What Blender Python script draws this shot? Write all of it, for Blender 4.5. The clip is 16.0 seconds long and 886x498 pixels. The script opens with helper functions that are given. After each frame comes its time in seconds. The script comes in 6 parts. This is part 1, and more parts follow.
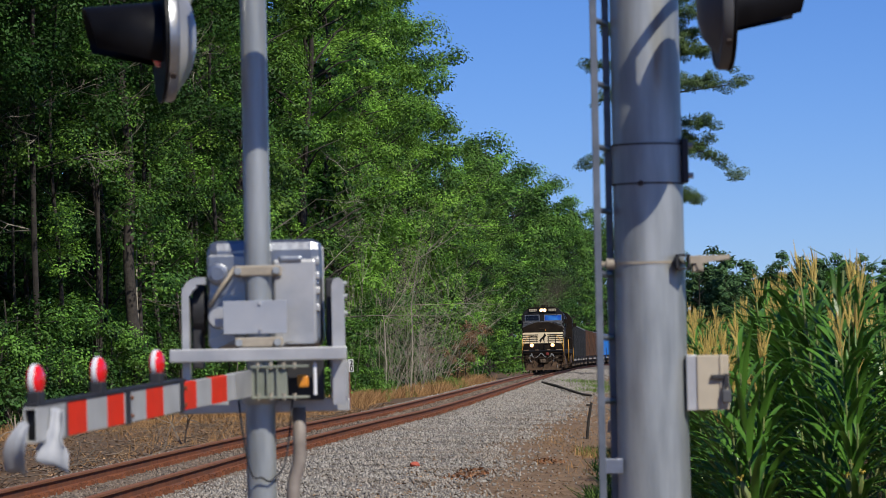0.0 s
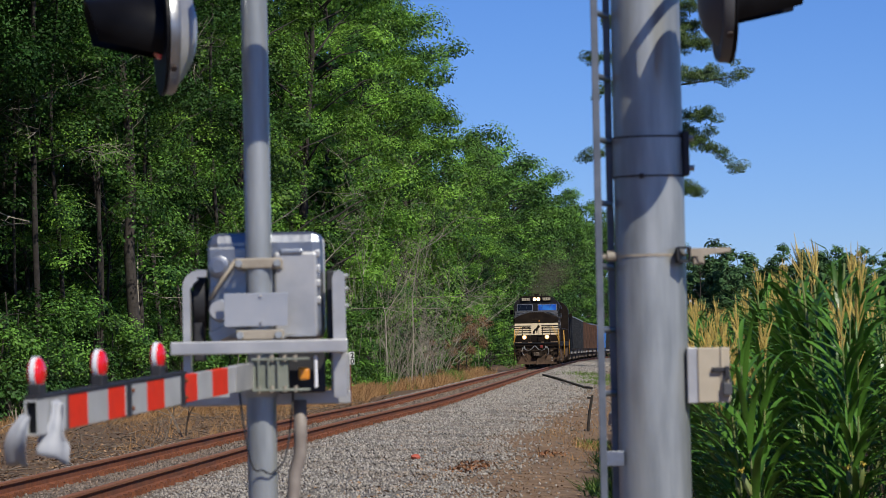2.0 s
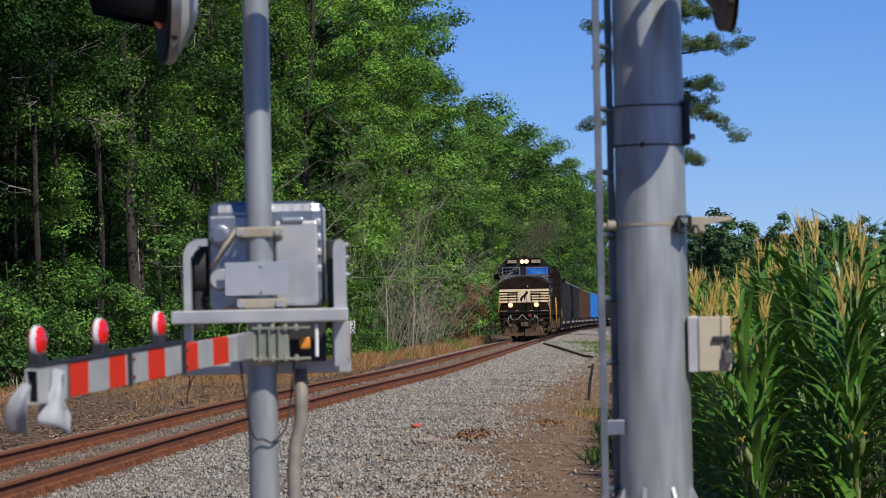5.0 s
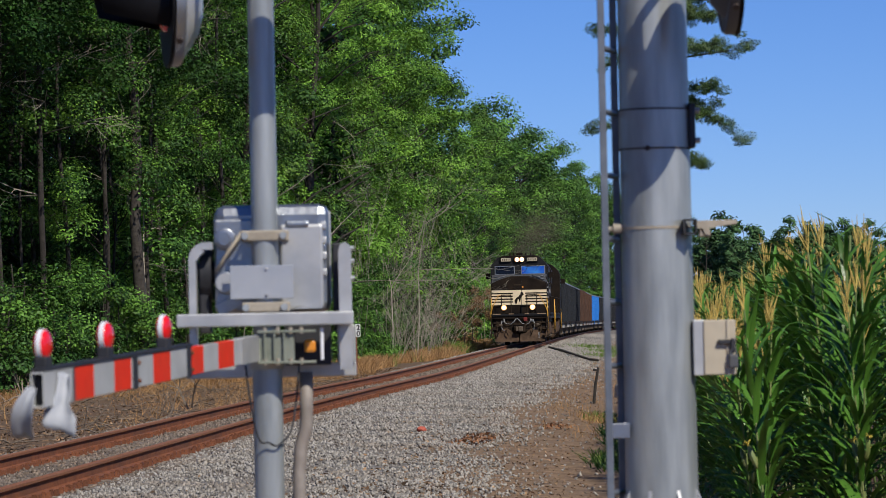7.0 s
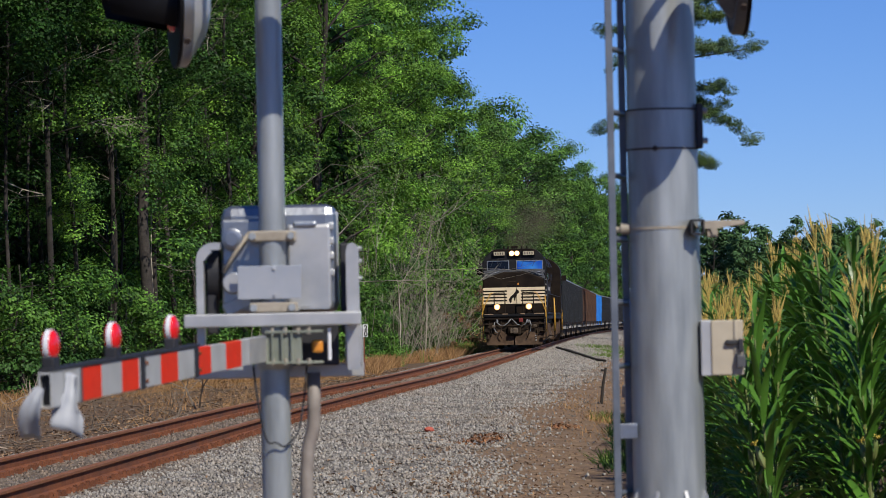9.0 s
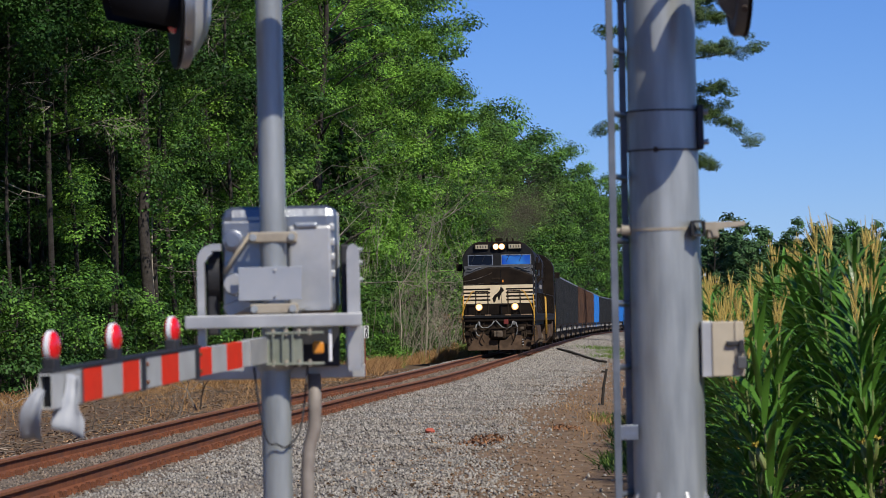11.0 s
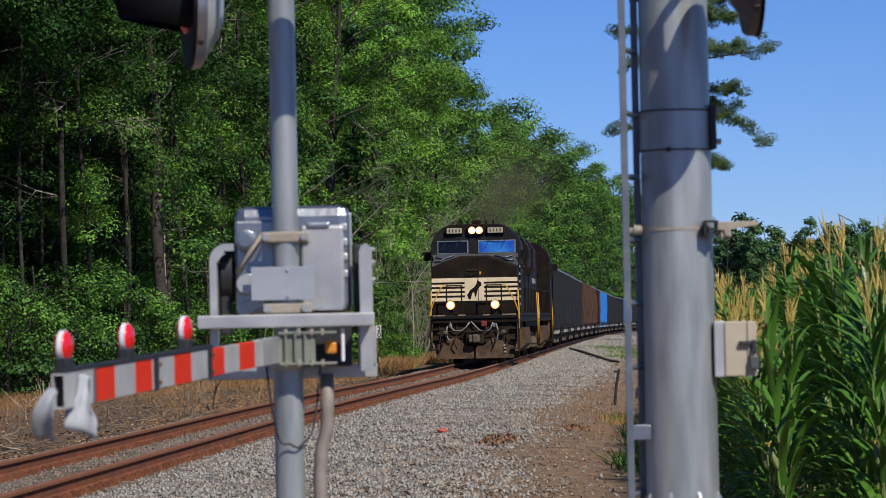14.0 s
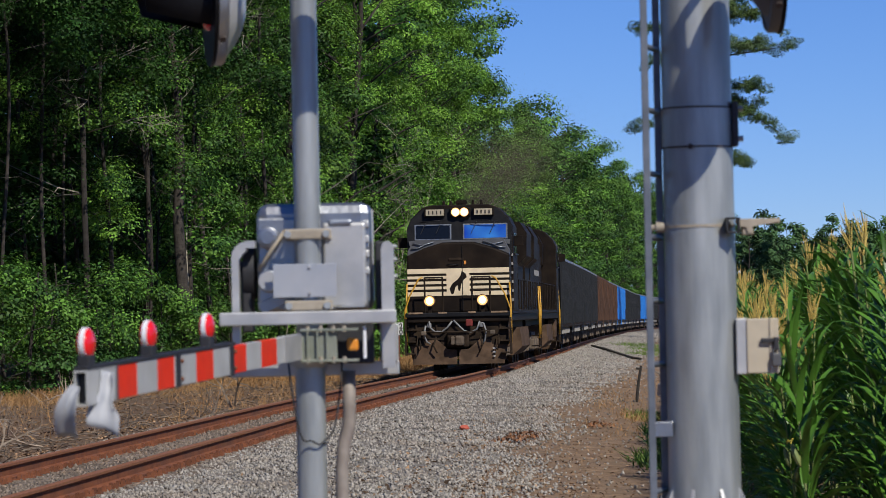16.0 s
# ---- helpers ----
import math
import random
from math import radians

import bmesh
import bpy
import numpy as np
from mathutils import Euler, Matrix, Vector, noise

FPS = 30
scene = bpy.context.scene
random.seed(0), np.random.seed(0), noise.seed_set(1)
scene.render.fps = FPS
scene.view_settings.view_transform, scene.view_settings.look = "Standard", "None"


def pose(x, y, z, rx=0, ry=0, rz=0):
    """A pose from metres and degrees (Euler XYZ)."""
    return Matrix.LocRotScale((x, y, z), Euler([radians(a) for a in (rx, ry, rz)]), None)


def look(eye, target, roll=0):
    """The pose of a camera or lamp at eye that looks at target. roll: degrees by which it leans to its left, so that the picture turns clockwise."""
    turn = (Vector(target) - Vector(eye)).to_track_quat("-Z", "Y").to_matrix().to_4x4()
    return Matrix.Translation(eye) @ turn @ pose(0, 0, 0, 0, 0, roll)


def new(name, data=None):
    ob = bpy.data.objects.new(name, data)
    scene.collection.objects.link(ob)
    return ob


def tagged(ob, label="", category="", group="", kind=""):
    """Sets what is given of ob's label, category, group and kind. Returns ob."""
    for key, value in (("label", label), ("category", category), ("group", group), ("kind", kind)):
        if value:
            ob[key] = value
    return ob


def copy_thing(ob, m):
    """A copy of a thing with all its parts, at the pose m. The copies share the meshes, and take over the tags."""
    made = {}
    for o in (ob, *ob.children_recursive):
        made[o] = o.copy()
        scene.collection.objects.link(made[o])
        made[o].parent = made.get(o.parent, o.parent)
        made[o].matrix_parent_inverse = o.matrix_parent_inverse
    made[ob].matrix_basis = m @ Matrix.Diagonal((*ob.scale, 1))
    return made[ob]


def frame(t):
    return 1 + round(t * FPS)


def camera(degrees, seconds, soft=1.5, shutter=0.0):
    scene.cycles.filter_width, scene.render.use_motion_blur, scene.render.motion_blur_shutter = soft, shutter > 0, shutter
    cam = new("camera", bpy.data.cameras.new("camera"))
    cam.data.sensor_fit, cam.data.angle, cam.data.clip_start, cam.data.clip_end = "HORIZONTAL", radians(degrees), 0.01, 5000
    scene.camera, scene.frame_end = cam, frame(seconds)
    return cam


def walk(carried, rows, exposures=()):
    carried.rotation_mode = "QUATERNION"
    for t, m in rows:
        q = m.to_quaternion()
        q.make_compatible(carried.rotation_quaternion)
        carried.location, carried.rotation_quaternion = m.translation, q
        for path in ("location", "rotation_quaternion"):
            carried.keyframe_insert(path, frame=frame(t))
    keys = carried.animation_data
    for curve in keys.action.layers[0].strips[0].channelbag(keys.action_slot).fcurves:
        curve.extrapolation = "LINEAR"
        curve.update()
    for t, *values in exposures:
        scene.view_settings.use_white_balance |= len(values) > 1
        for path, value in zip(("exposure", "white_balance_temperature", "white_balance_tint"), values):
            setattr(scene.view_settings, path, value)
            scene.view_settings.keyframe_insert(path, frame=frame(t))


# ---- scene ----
# camera on a tripod, panned and tilted by hand
cam = camera(15.0, 16.0, 0.6)
cam.data.dof.use_dof = True
cam.data.dof.focus_distance = 120.0
cam.data.dof.aperture_fstop = 9.0
EYE = (0.0, 0.0, 1.55)
PAN = [  # seconds, tilt up, turn to the left
    (0.0, 1.8162, -0.1744), (0.5, 1.8076, -0.1907), (1.0, 1.7626, -0.1733), (1.5, 1.7106, -0.1612),
    (2.0, 1.6901, -0.1567), (2.5, 1.6944, -0.1458), (3.0, 1.5252, -0.1505), (3.5, 1.3161, -0.1559), (4.0, 1.1620, -0.1651),
    (4.4, 1.1500, -0.1600), (5.4, 1.1720, -0.1110), (6.5, 1.1984, -0.0628), (7.0, 1.2208, -0.0453), (7.5, 1.2214, -0.0165),
    (8.0, 1.2217, 0.0000), (8.5, 1.2229, 0.0563), (9.0, 1.2289, 0.0823), (10.2, 1.2410, 0.0930), (11.5, 1.2541, 0.1024), (12.0, 1.2561, 0.1340),
    (12.5, 1.2566, 0.1574), (13.0, 1.2700, 0.2121), (13.5, 1.2698, 0.2657), (14.0, 1.2514, 0.3087), (14.5, 1.2362, 0.3736), (15.0, 1.2185, 0.4455), (15.5, 1.2149, 0.5404), (16.0, 1.2095, 0.6821)]
walk(cam, [(t, pose(*EYE, 90 + up, 0, left) @ pose(0, 0, 0, 0, 0, -1.17)) for t, up, left in PAN])

# clear summer sky and one sun, behind the camera and to its right
SUN_HIGH, SUN_SIDE = 44.5, 32.0
world = bpy.data.worlds.new("sky")
scene.world = world
world.use_nodes = True
sky = world.node_tree.nodes.new("ShaderNodeTexSky")
sky.sky_type, sky.sun_disc = "NISHITA", False
sky.sun_elevation, sky.sun_rotation = radians(SUN_HIGH), radians(180 - SUN_SIDE)
sky.altitude, sky.air_density, sky.dust_density, sky.ozone_density = 2500, 1.0, 0.0, 3.0
background = world.node_tree.nodes["Background"]
background.inputs["Strength"].default_value = 0.065
deeper = world.node_tree.nodes.new("ShaderNodeHueSaturation")
deeper.inputs["Saturation"].default_value = 1.08
tint = world.node_tree.nodes.new("ShaderNodeMix")
tint.data_type, tint.blend_type = "RGBA", "MULTIPLY"
tint.inputs["Factor"].default_value = 1.0
tint.inputs["B"].default_value = (0.81, 0.99, 1.52, 1)
world.node_tree.links.new(sky.outputs["Color"], tint.inputs["A"])
world.node_tree.links.new(tint.outputs["Result"], deeper.inputs["Color"])
world.node_tree.links.new(deeper.outputs["Color"], background.inputs["Color"])
sun = new("sun", bpy.data.lights.new("sun", "SUN"))
sun.data.energy, sun.data.angle, sun.data.color = 4.65, radians(0.53), (1.0, 0.94, 0.84)
to_sun = Vector((math.sin(radians(SUN_SIDE)) * math.cos(radians(SUN_HIGH)), -math.cos(radians(SUN_SIDE)) * math.cos(radians(SUN_HIGH)), math.sin(radians(SUN_HIGH))))
sun.matrix_world = look(to_sun * 300, (0, 0, 0))
scene.view_settings.exposure = 0.0

# ---- small builders ----
def thing(name, m=None, label="", category="", group="", kind=""):
    ob = new(name)
    ob.empty_display_size = 0.2
    if m is not None:
        ob.matrix_world = m
    return tagged(ob, label, category, group, kind)


def mesh_of(name, bm, material, smooth=False):
    me = bpy.data.meshes.new(name)
    if smooth:
        for f in bm.faces:
            f.smooth = True
        for e in bm.edges:
            e.smooth = not (len(e.link_faces) == 2 and e.calc_face_angle(0) > 0.75)
    bm.to_mesh(me)
    bm.free()
    for mat in (material if isinstance(material, (list, tuple)) else [material]):
        me.materials.append(mat)
    return me


def part(name, bm, material, parent, label="", smooth=False):
    """Links a bmesh as one mesh object under a thing or a part."""
    ob = new(name, mesh_of(name, bm, material, smooth))
    ob.parent = parent
    return tagged(ob, label)


def solid(name, bm, material, label="", category="", group="", kind="", m=None, smooth=False):
    """Links a bmesh as a thing of one mesh."""
    ob = new(name, mesh_of(name, bm, material, smooth))
    if m is not None:
        ob.matrix_world = m
    return tagged(ob, label, category, group, kind)


def raw(name, verts, faces, material, parent=None, smooth=False, slots=None):
    me = bpy.data.meshes.new(name)
    me.from_pydata([tuple(v) for v in verts], [], faces)
    for mat in (material if isinstance(material, (list, tuple)) else [material]):
        me.materials.append(mat)
    if smooth:
        me.polygons.foreach_set("use_smooth", [True] * len(me.polygons))
    if slots is not None:
        me.polygons.foreach_set("material_index", slots)
    ob = new(name, me)
    if parent:
        ob.parent = parent
    return ob


def fast_quads(name, verts, material, smooth=False):
    """A mesh from an array of quads, n x 4 x 3."""
    n = len(verts)
    me = bpy.data.meshes.new(name)
    me.vertices.add(n * 4)
    me.vertices.foreach_set("co", np.asarray(verts, dtype=np.float32).ravel())
    me.loops.add(n * 4)
    me.loops.foreach_set("vertex_index", np.arange(n * 4, dtype=np.int32))
    me.polygons.add(n)
    me.polygons.foreach_set("loop_start", np.arange(0, n * 4, 4, dtype=np.int32))
    me.polygons.foreach_set("loop_total", np.full(n, 4, dtype=np.int32))
    me.update(calc_edges=True)
    me.materials.append(material)
    return me


def box(bm, c, s, bevel=0.0, turn=None):
    """A box round c with sides s, its edges rounded."""
    m = Matrix.Translation(c)
    if turn:
        m = m @ Euler([radians(a) for a in turn]).to_matrix().to_4x4()
    out = bmesh.ops.create_cube(bm, size=1.0, matrix=m @ Matrix.Diagonal((*s, 1)))
    if bevel:
        edges = list({e for v in out["verts"] for e in v.link_edges})
        bmesh.ops.bevel(bm, geom=edges, offset=bevel, segments=2, affect="EDGES", profile=0.5)
    return bm


def rod(bm, a, b, r0, r1=None, seg=12, caps=True):
    """A round bar from a to b."""
    a, b = Vector(a), Vector(b)
    d = b - a
    m = Matrix.Translation((a + b) / 2) @ d.to_track_quat("Z", "Y").to_matrix().to_4x4()
    bmesh.ops.create_cone(bm, cap_ends=caps, segments=seg, radius1=r0, radius2=r0 if r1 is None else r1, depth=d.length, matrix=m)
    return bm


def tube(bm, pts, radii, seg=8, caps=True):
    """A pipe through points."""
    pts = [Vector(p) for p in pts]
    if not isinstance(radii, (list, tuple)):
        radii = [radii] * len(pts)
    rings = []
    up = Vector((0.31, 0.2, 0.93)).normalized()
    for i, p in enumerate(pts):
        d = (pts[min(i + 1, len(pts) - 1)] - pts[max(i - 1, 0)]).normalized()
        side = d.cross(up)
        if side.length < 1e-3:
            side = d.cross(Vector((1, 0, 0)))
        side.normalize()
        other = side.cross(d).normalized()
        rings.append([bm.verts.new(p + (side * math.cos(k * math.tau / seg) + other * math.sin(k * math.tau / seg)) * radii[i]) for k in range(seg)])
    for r, q in zip(rings, rings[1:]):
        for k in range(seg):
            bm.faces.new((r[k], r[(k + 1) % seg], q[(k + 1) % seg], q[k]))
    if caps and seg > 2:
        bm.faces.new(rings[0][::-1])
        bm.faces.new(rings[-1])
    return bm


def prism(bm, outline, depth_axis, a, b):
    """A flat outline pushed along an axis from a to b. Outline in the other two axes, in order."""
    def at(p, d):
        q = list(p)
        q.insert(depth_axis, d)
        return bm.verts.new(q)
    lo, hi = [at(p, a) for p in outline], [at(p, b) for p in outline]
    n = len(outline)
    faces = [bm.faces.new(lo), bm.faces.new(hi)]
    for k in range(n):
        faces.append(bm.faces.new((lo[k], lo[(k + 1) % n], hi[(k + 1) % n], hi[k])))
    bmesh.ops.recalc_face_normals(bm, faces=faces)
    return bm


def B():
    return bmesh.new()


# ---- materials ----
def mat(name, colour, rough=0.6, metal=0.0, second=None, scale=6.0, detail=6.0, amount=0.5, bump=0.0, bump_scale=None,
        random_mix=0.0, island=0.0, translucent=0.0, emission=None, coat=0.0, spec=0.5, third=None, third_scale=0.6, third_amount=0.5, stretch=None):
    """A procedural surface: two colours mixed by noise, a third by broad stains, and fine relief."""
    m = bpy.data.materials.new(name)
    m.use_nodes = True
    t = m.node_tree
    b = t.nodes["Principled BSDF"]
    b.inputs["Roughness"].default_value, b.inputs["Metallic"].default_value = rough, metal
    b.inputs["Coat Weight"].default_value, b.inputs["Specular IOR Level"].default_value = coat, spec
    tc = t.nodes.new("ShaderNodeTexCoord")
    place = tc.outputs["Object"]
    if stretch:
        mp = t.nodes.new("ShaderNodeMapping")
        mp.inputs["Scale"].default_value = stretch
        t.links.new(place, mp.inputs["Vector"])
        place = mp.outputs["Vector"]
    value = t.nodes.new("ShaderNodeRGB")
    value.outputs[0].default_value = (*colour, 1)
    out = value.outputs[0]

    def noise_fac(sc, det, lo, hi):
        n = t.nodes.new("ShaderNodeTexNoise")
        n.inputs["Scale"].default_value, n.inputs["Detail"].default_value = sc, det
        t.links.new(place, n.inputs["Vector"])
        r = t.nodes.new("ShaderNodeMapRange")
        r.inputs["From Min"].default_value, r.inputs["From Max"].default_value = lo, hi
        t.links.new(n.outputs["Fac"], r.inputs["Value"])
        return r.outputs["Result"]

    def blend(fac, a, colour_b, factor=1.0):
        mx = t.nodes.new("ShaderNodeMix")
        mx.data_type = "RGBA"
        if factor != 1.0:
            k = t.nodes.new("ShaderNodeMath")
            k.operation = "MULTIPLY"
            k.inputs[1].default_value = factor
            t.links.new(fac, k.inputs[0])
            fac = k.outputs[0]
        t.links.new(fac, mx.inputs["Factor"])
        t.links.new(a, mx.inputs["A"])
        mx.inputs["B"].default_value = (*colour_b, 1)
        return mx.outputs["Result"]

    if second:
        out = blend(noise_fac(scale, detail, 0.5 - 0.2, 0.5 + 0.2), out, second, amount * 2 if amount <= 0.5 else 1.0)
    if third:
        out = blend(noise_fac(third_scale, 3.0, 0.45, 0.65), out, third, third_amount)
    for amt, node, socket in ((island, "ShaderNodeNewGeometry", "Random Per Island"), (random_mix, "ShaderNodeObjectInfo", "Random")):
        if amt:
            g = t.nodes.new(node)
            r = t.nodes.new("ShaderNodeMapRange")
            r.inputs["To Min"].default_value, r.inputs["To Max"].default_value = 1 - amt, 1 + amt
            t.links.new(g.outputs[socket], r.inputs["Value"])
            hs = t.nodes.new("ShaderNodeHueSaturation")
            t.links.new(r.outputs["Result"], hs.inputs["Value"])
            t.links.new(out, hs.inputs["Color"])
            out = hs.outputs["Color"]
    t.links.new(out, b.inputs["Base Color"])
    if bump:
        n = t.nodes.new("ShaderNodeTexNoise")
        n.inputs["Scale"].default_value, n.inputs["Detail"].default_value = bump_scale or scale * 4, 8.0
        t.links.new(tc.outputs["Object"], n.inputs["Vector"])
        bp = t.nodes.new("ShaderNodeBump")
        bp.inputs["Strength"].default_value, bp.inputs["Distance"].default_value = bump, 0.02
        t.links.new(n.outputs["Fac"], bp.inputs["Height"])
        t.links.new(bp.outputs["Normal"], b.inputs["Normal"])
    if emission:
        b.inputs["Emission Color"].default_value = (*emission[:3], 1)
        b.inputs["Emission Strength"].default_value = emission[3]
    if translucent:
        tr = t.nodes.new("ShaderNodeBsdfTranslucent")
        t.links.new(out, tr.inputs["Color"])
        mx = t.nodes.new("ShaderNodeMixShader")
        mx.inputs["Fac"].default_value = translucent
        t.links.new(b.outputs["BSDF"], mx.inputs[1])
        t.links.new(tr.outputs["BSDF"], mx.inputs[2])
        t.links.new(mx.outputs["Shader"], t.nodes["Material Output"].inputs["Surface"])
    return m


M_GROUND = mat("dry_ground", (0.064, 0.037, 0.020), 0.95, second=(0.142, 0.086, 0.046), scale=3.2, third=(0.118, 0.083, 0.052), third_scale=0.6, bump=0.9, bump_scale=9)
M_DIRT = mat("trampled_dirt", (0.095, 0.056, 0.031), 0.95, second=(0.275, 0.180, 0.104), scale=5.5, third=(0.15, 0.105, 0.068), third_scale=0.7, bump=0.9, bump_scale=16)
M_BALLAST = mat("ballast_bed", (0.075, 0.070, 0.064), 0.95, second=(0.235, 0.216, 0.19), scale=7, third=(0.15, 0.115, 0.085), third_scale=2.2, third_amount=0.7, bump=1.0, bump_scale=15)
M_STONE = mat("granite_ballast", (0.225, 0.210, 0.186), 0.9, second=(0.325, 0.303, 0.270), scale=18, island=0.42, third=(0.21, 0.165, 0.125), third_scale=0.7, third_amount=0.5)
M_STONE_RUSTY = mat("rust_dusted_ballast", (0.135, 0.105, 0.080), 0.9, second=(0.20, 0.165, 0.130), scale=18, island=0.55, third=(0.15, 0.090, 0.055), third_scale=0.9, third_amount=0.6)
M_TIEPLATE = mat("orange_rusty_iron", (0.13, 0.042, 0.018), 0.9, second=(0.20, 0.070, 0.030), scale=6, random_mix=0.25, bump=0.3, bump_scale=40)
M_RUST = mat("rusty_rail_web", (0.125, 0.036, 0.012), 0.85, second=(0.215, 0.067, 0.020), scale=5, third=(0.10, 0.044, 0.025), third_scale=0.8, bump=0.3, bump_scale=60)
M_RAILTOP = mat("worn_rail_head", (0.200, 0.074, 0.027), 0.6, 0.1, second=(0.275, 0.115, 0.048), scale=9, bump=0.1, bump_scale=40)
M_TIE = mat("creosoted_wood", (0.09, 0.066, 0.05), 0.9, second=(0.18, 0.145, 0.115), scale=7, random_mix=0.3, bump=0.5, bump_scale=30)
M_BARK = mat("bark", (0.020, 0.016, 0.013), 0.95, second=(0.046, 0.039, 0.033), scale=7, random_mix=0.25, bump=0.9, bump_scale=26)
M_DEADWOOD = mat("bleached_wood", (0.27, 0.22, 0.17), 0.9, second=(0.16, 0.12, 0.085), scale=6, random_mix=0.3, bump=0.5, bump_scale=30)
M_TWIG = mat("grey_twigs", (0.20, 0.18, 0.14), 0.9, second=(0.29, 0.26, 0.21), scale=3, random_mix=0.2)
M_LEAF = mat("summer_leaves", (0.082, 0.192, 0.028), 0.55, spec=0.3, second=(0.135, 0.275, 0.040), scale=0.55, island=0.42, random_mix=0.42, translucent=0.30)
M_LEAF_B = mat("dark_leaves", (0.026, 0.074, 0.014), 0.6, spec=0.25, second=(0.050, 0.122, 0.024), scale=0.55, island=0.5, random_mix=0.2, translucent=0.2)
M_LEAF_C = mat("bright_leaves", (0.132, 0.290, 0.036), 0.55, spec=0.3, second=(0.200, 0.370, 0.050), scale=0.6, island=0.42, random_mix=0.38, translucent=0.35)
# the shade of the wood's near end is put into this darker green
M_LEAF_D = mat("shade_darkened_leaves", (0.009, 0.033, 0.005), 0.65, spec=0.15, second=(0.024, 0.070, 0.009), scale=0.30, island=0.5, random_mix=0.2, translucent=0.14)
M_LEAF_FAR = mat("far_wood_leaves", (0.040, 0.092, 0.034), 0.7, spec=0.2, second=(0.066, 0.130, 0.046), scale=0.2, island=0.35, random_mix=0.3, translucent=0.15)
M_NEEDLE = mat("pine_needles", (0.052, 0.102, 0.022), 0.5, second=(0.098, 0.155, 0.034), scale=0.6, island=0.35, translucent=0.2)
M_DRYGRASS = mat("dry_grass", (0.50, 0.30, 0.13), 0.9, second=(0.30, 0.165, 0.07), scale=0.9, island=0.35, translucent=0.3)
M_DEADLEAF = mat("dead_brown_leaves", (0.17, 0.095, 0.045), 0.8, second=(0.23, 0.14, 0.07), scale=0.8, island=0.4, translucent=0.25)
M_GREENGRASS = mat("green_weeds", (0.10, 0.20, 0.025), 0.7, second=(0.16, 0.24, 0.04), scale=0.9, island=0.35, translucent=0.3)

# ---- the line of the track ----
TRACK = [(-70.1, -11.2), (-29.2, -8.75), (0.0, -6.95), (31.6, -5.22), (46.8, -4.40), (62.7, -3.48), (77.2, -2.35), (95.3, -0.80), (126.3, 1.15),
         (159.0, 3.05), (198.7, 5.25), (243.2, 7.80), (290.0, 10.65), (340.0, 13.65), (362.4, 15.2), (424.3, 20.3), (526.1, 31.5), (654.6, 51.0), (818.3, 85.0)]
RISE = [(-70.1, 0.0), (52.6, 0.0), (95.9, 0.10), (159.0, 0.17), (243.2, 0.17), (350.7, 0.10), (818.3, 0.0)]


def smooth_line(pts, v):
    """A smooth curve through the points, by its first coordinate."""
    xs = [p[0] for p in pts]
    k = max(1, min(len(pts) - 2, int(np.searchsorted(xs, v))))
    def slope(i):
        i0, i1 = max(i - 1, 0), min(i + 1, len(pts) - 1)
        return (pts[i1][1] - pts[i0][1]) / (pts[i1][0] - pts[i0][0])
    if v > xs[k]:
        k += 1
    (x0, y0), (x1, y1) = pts[k - 1], pts[k]
    h = x1 - x0
    u = (v - x0) / h
    return ((2 * u ** 3 - 3 * u * u + 1) * y0 + (u ** 3 - 2 * u * u + u) * h * slope(k - 1) + (3 * u * u - 2 * u ** 3) * y1 + (u ** 3 - u * u) * h * slope(k))


def track_x(y):
    return smooth_line(TRACK, y)


def track_z(y):
    return smooth_line(RISE, y)


def on_track(y, off=0.0, z=0.0):
    """A point beside the track's middle line at y, off metres to the right."""
    s = (track_x(y + 0.5) - track_x(y - 0.5))
    n = math.hypot(1, s)
    return Vector((track_x(y) + off / n, y - off * s / n, track_z(y) + z))


STEPS = [float(v) for v in np.arange(-68, 20, 8)] + [float(v) for v in np.arange(20, 150, 1.5)] + [float(v) for v in np.arange(150, 815, 6)] + [815.0]


def bed(off):
    """Height of the ground beside the rails, by the distance to the right of the track's middle."""
    pts = [(-400, -0.6), (-30, -0.5), (-14, -0.45), (-8, -0.42), (-4.2, -0.50), (-2.6, -0.42), (-1.7, -0.215), (1.8, -0.215), (4.6, -0.36), (6.4, -0.50), (8.5, -0.45), (11, -0.35), (30, -0.3), (400, -0.6)]
    for (a, za), (b, zb) in zip(pts, pts[1:]):
        if off <= b:
            u = max(0.0, (off - a) / (b - a))
            return za + (zb - za) * u
    return -0.6


def ground_z(x, y):
    yy = min(max(y, -68), 815)
    off = x - track_x(yy)
    wob = 0.05 * noise.noise((x * 0.35, y * 0.35, 0.0)) + 0.02 * noise.noise((x * 1.3, y * 1.3, 3.0))
    return bed(off) + track_z(yy) * (1.0 if abs(off) < 14 else 0.4) + wob * (0.2 if abs(off) < 2.6 else 1.0)


def ballast_edge(y):
    return min(5.0, max(4.3, 5.0 - 0.7 * (y - 45) / 40)) + 0.5 * noise.noise((y * 0.11, 7.0, 0))


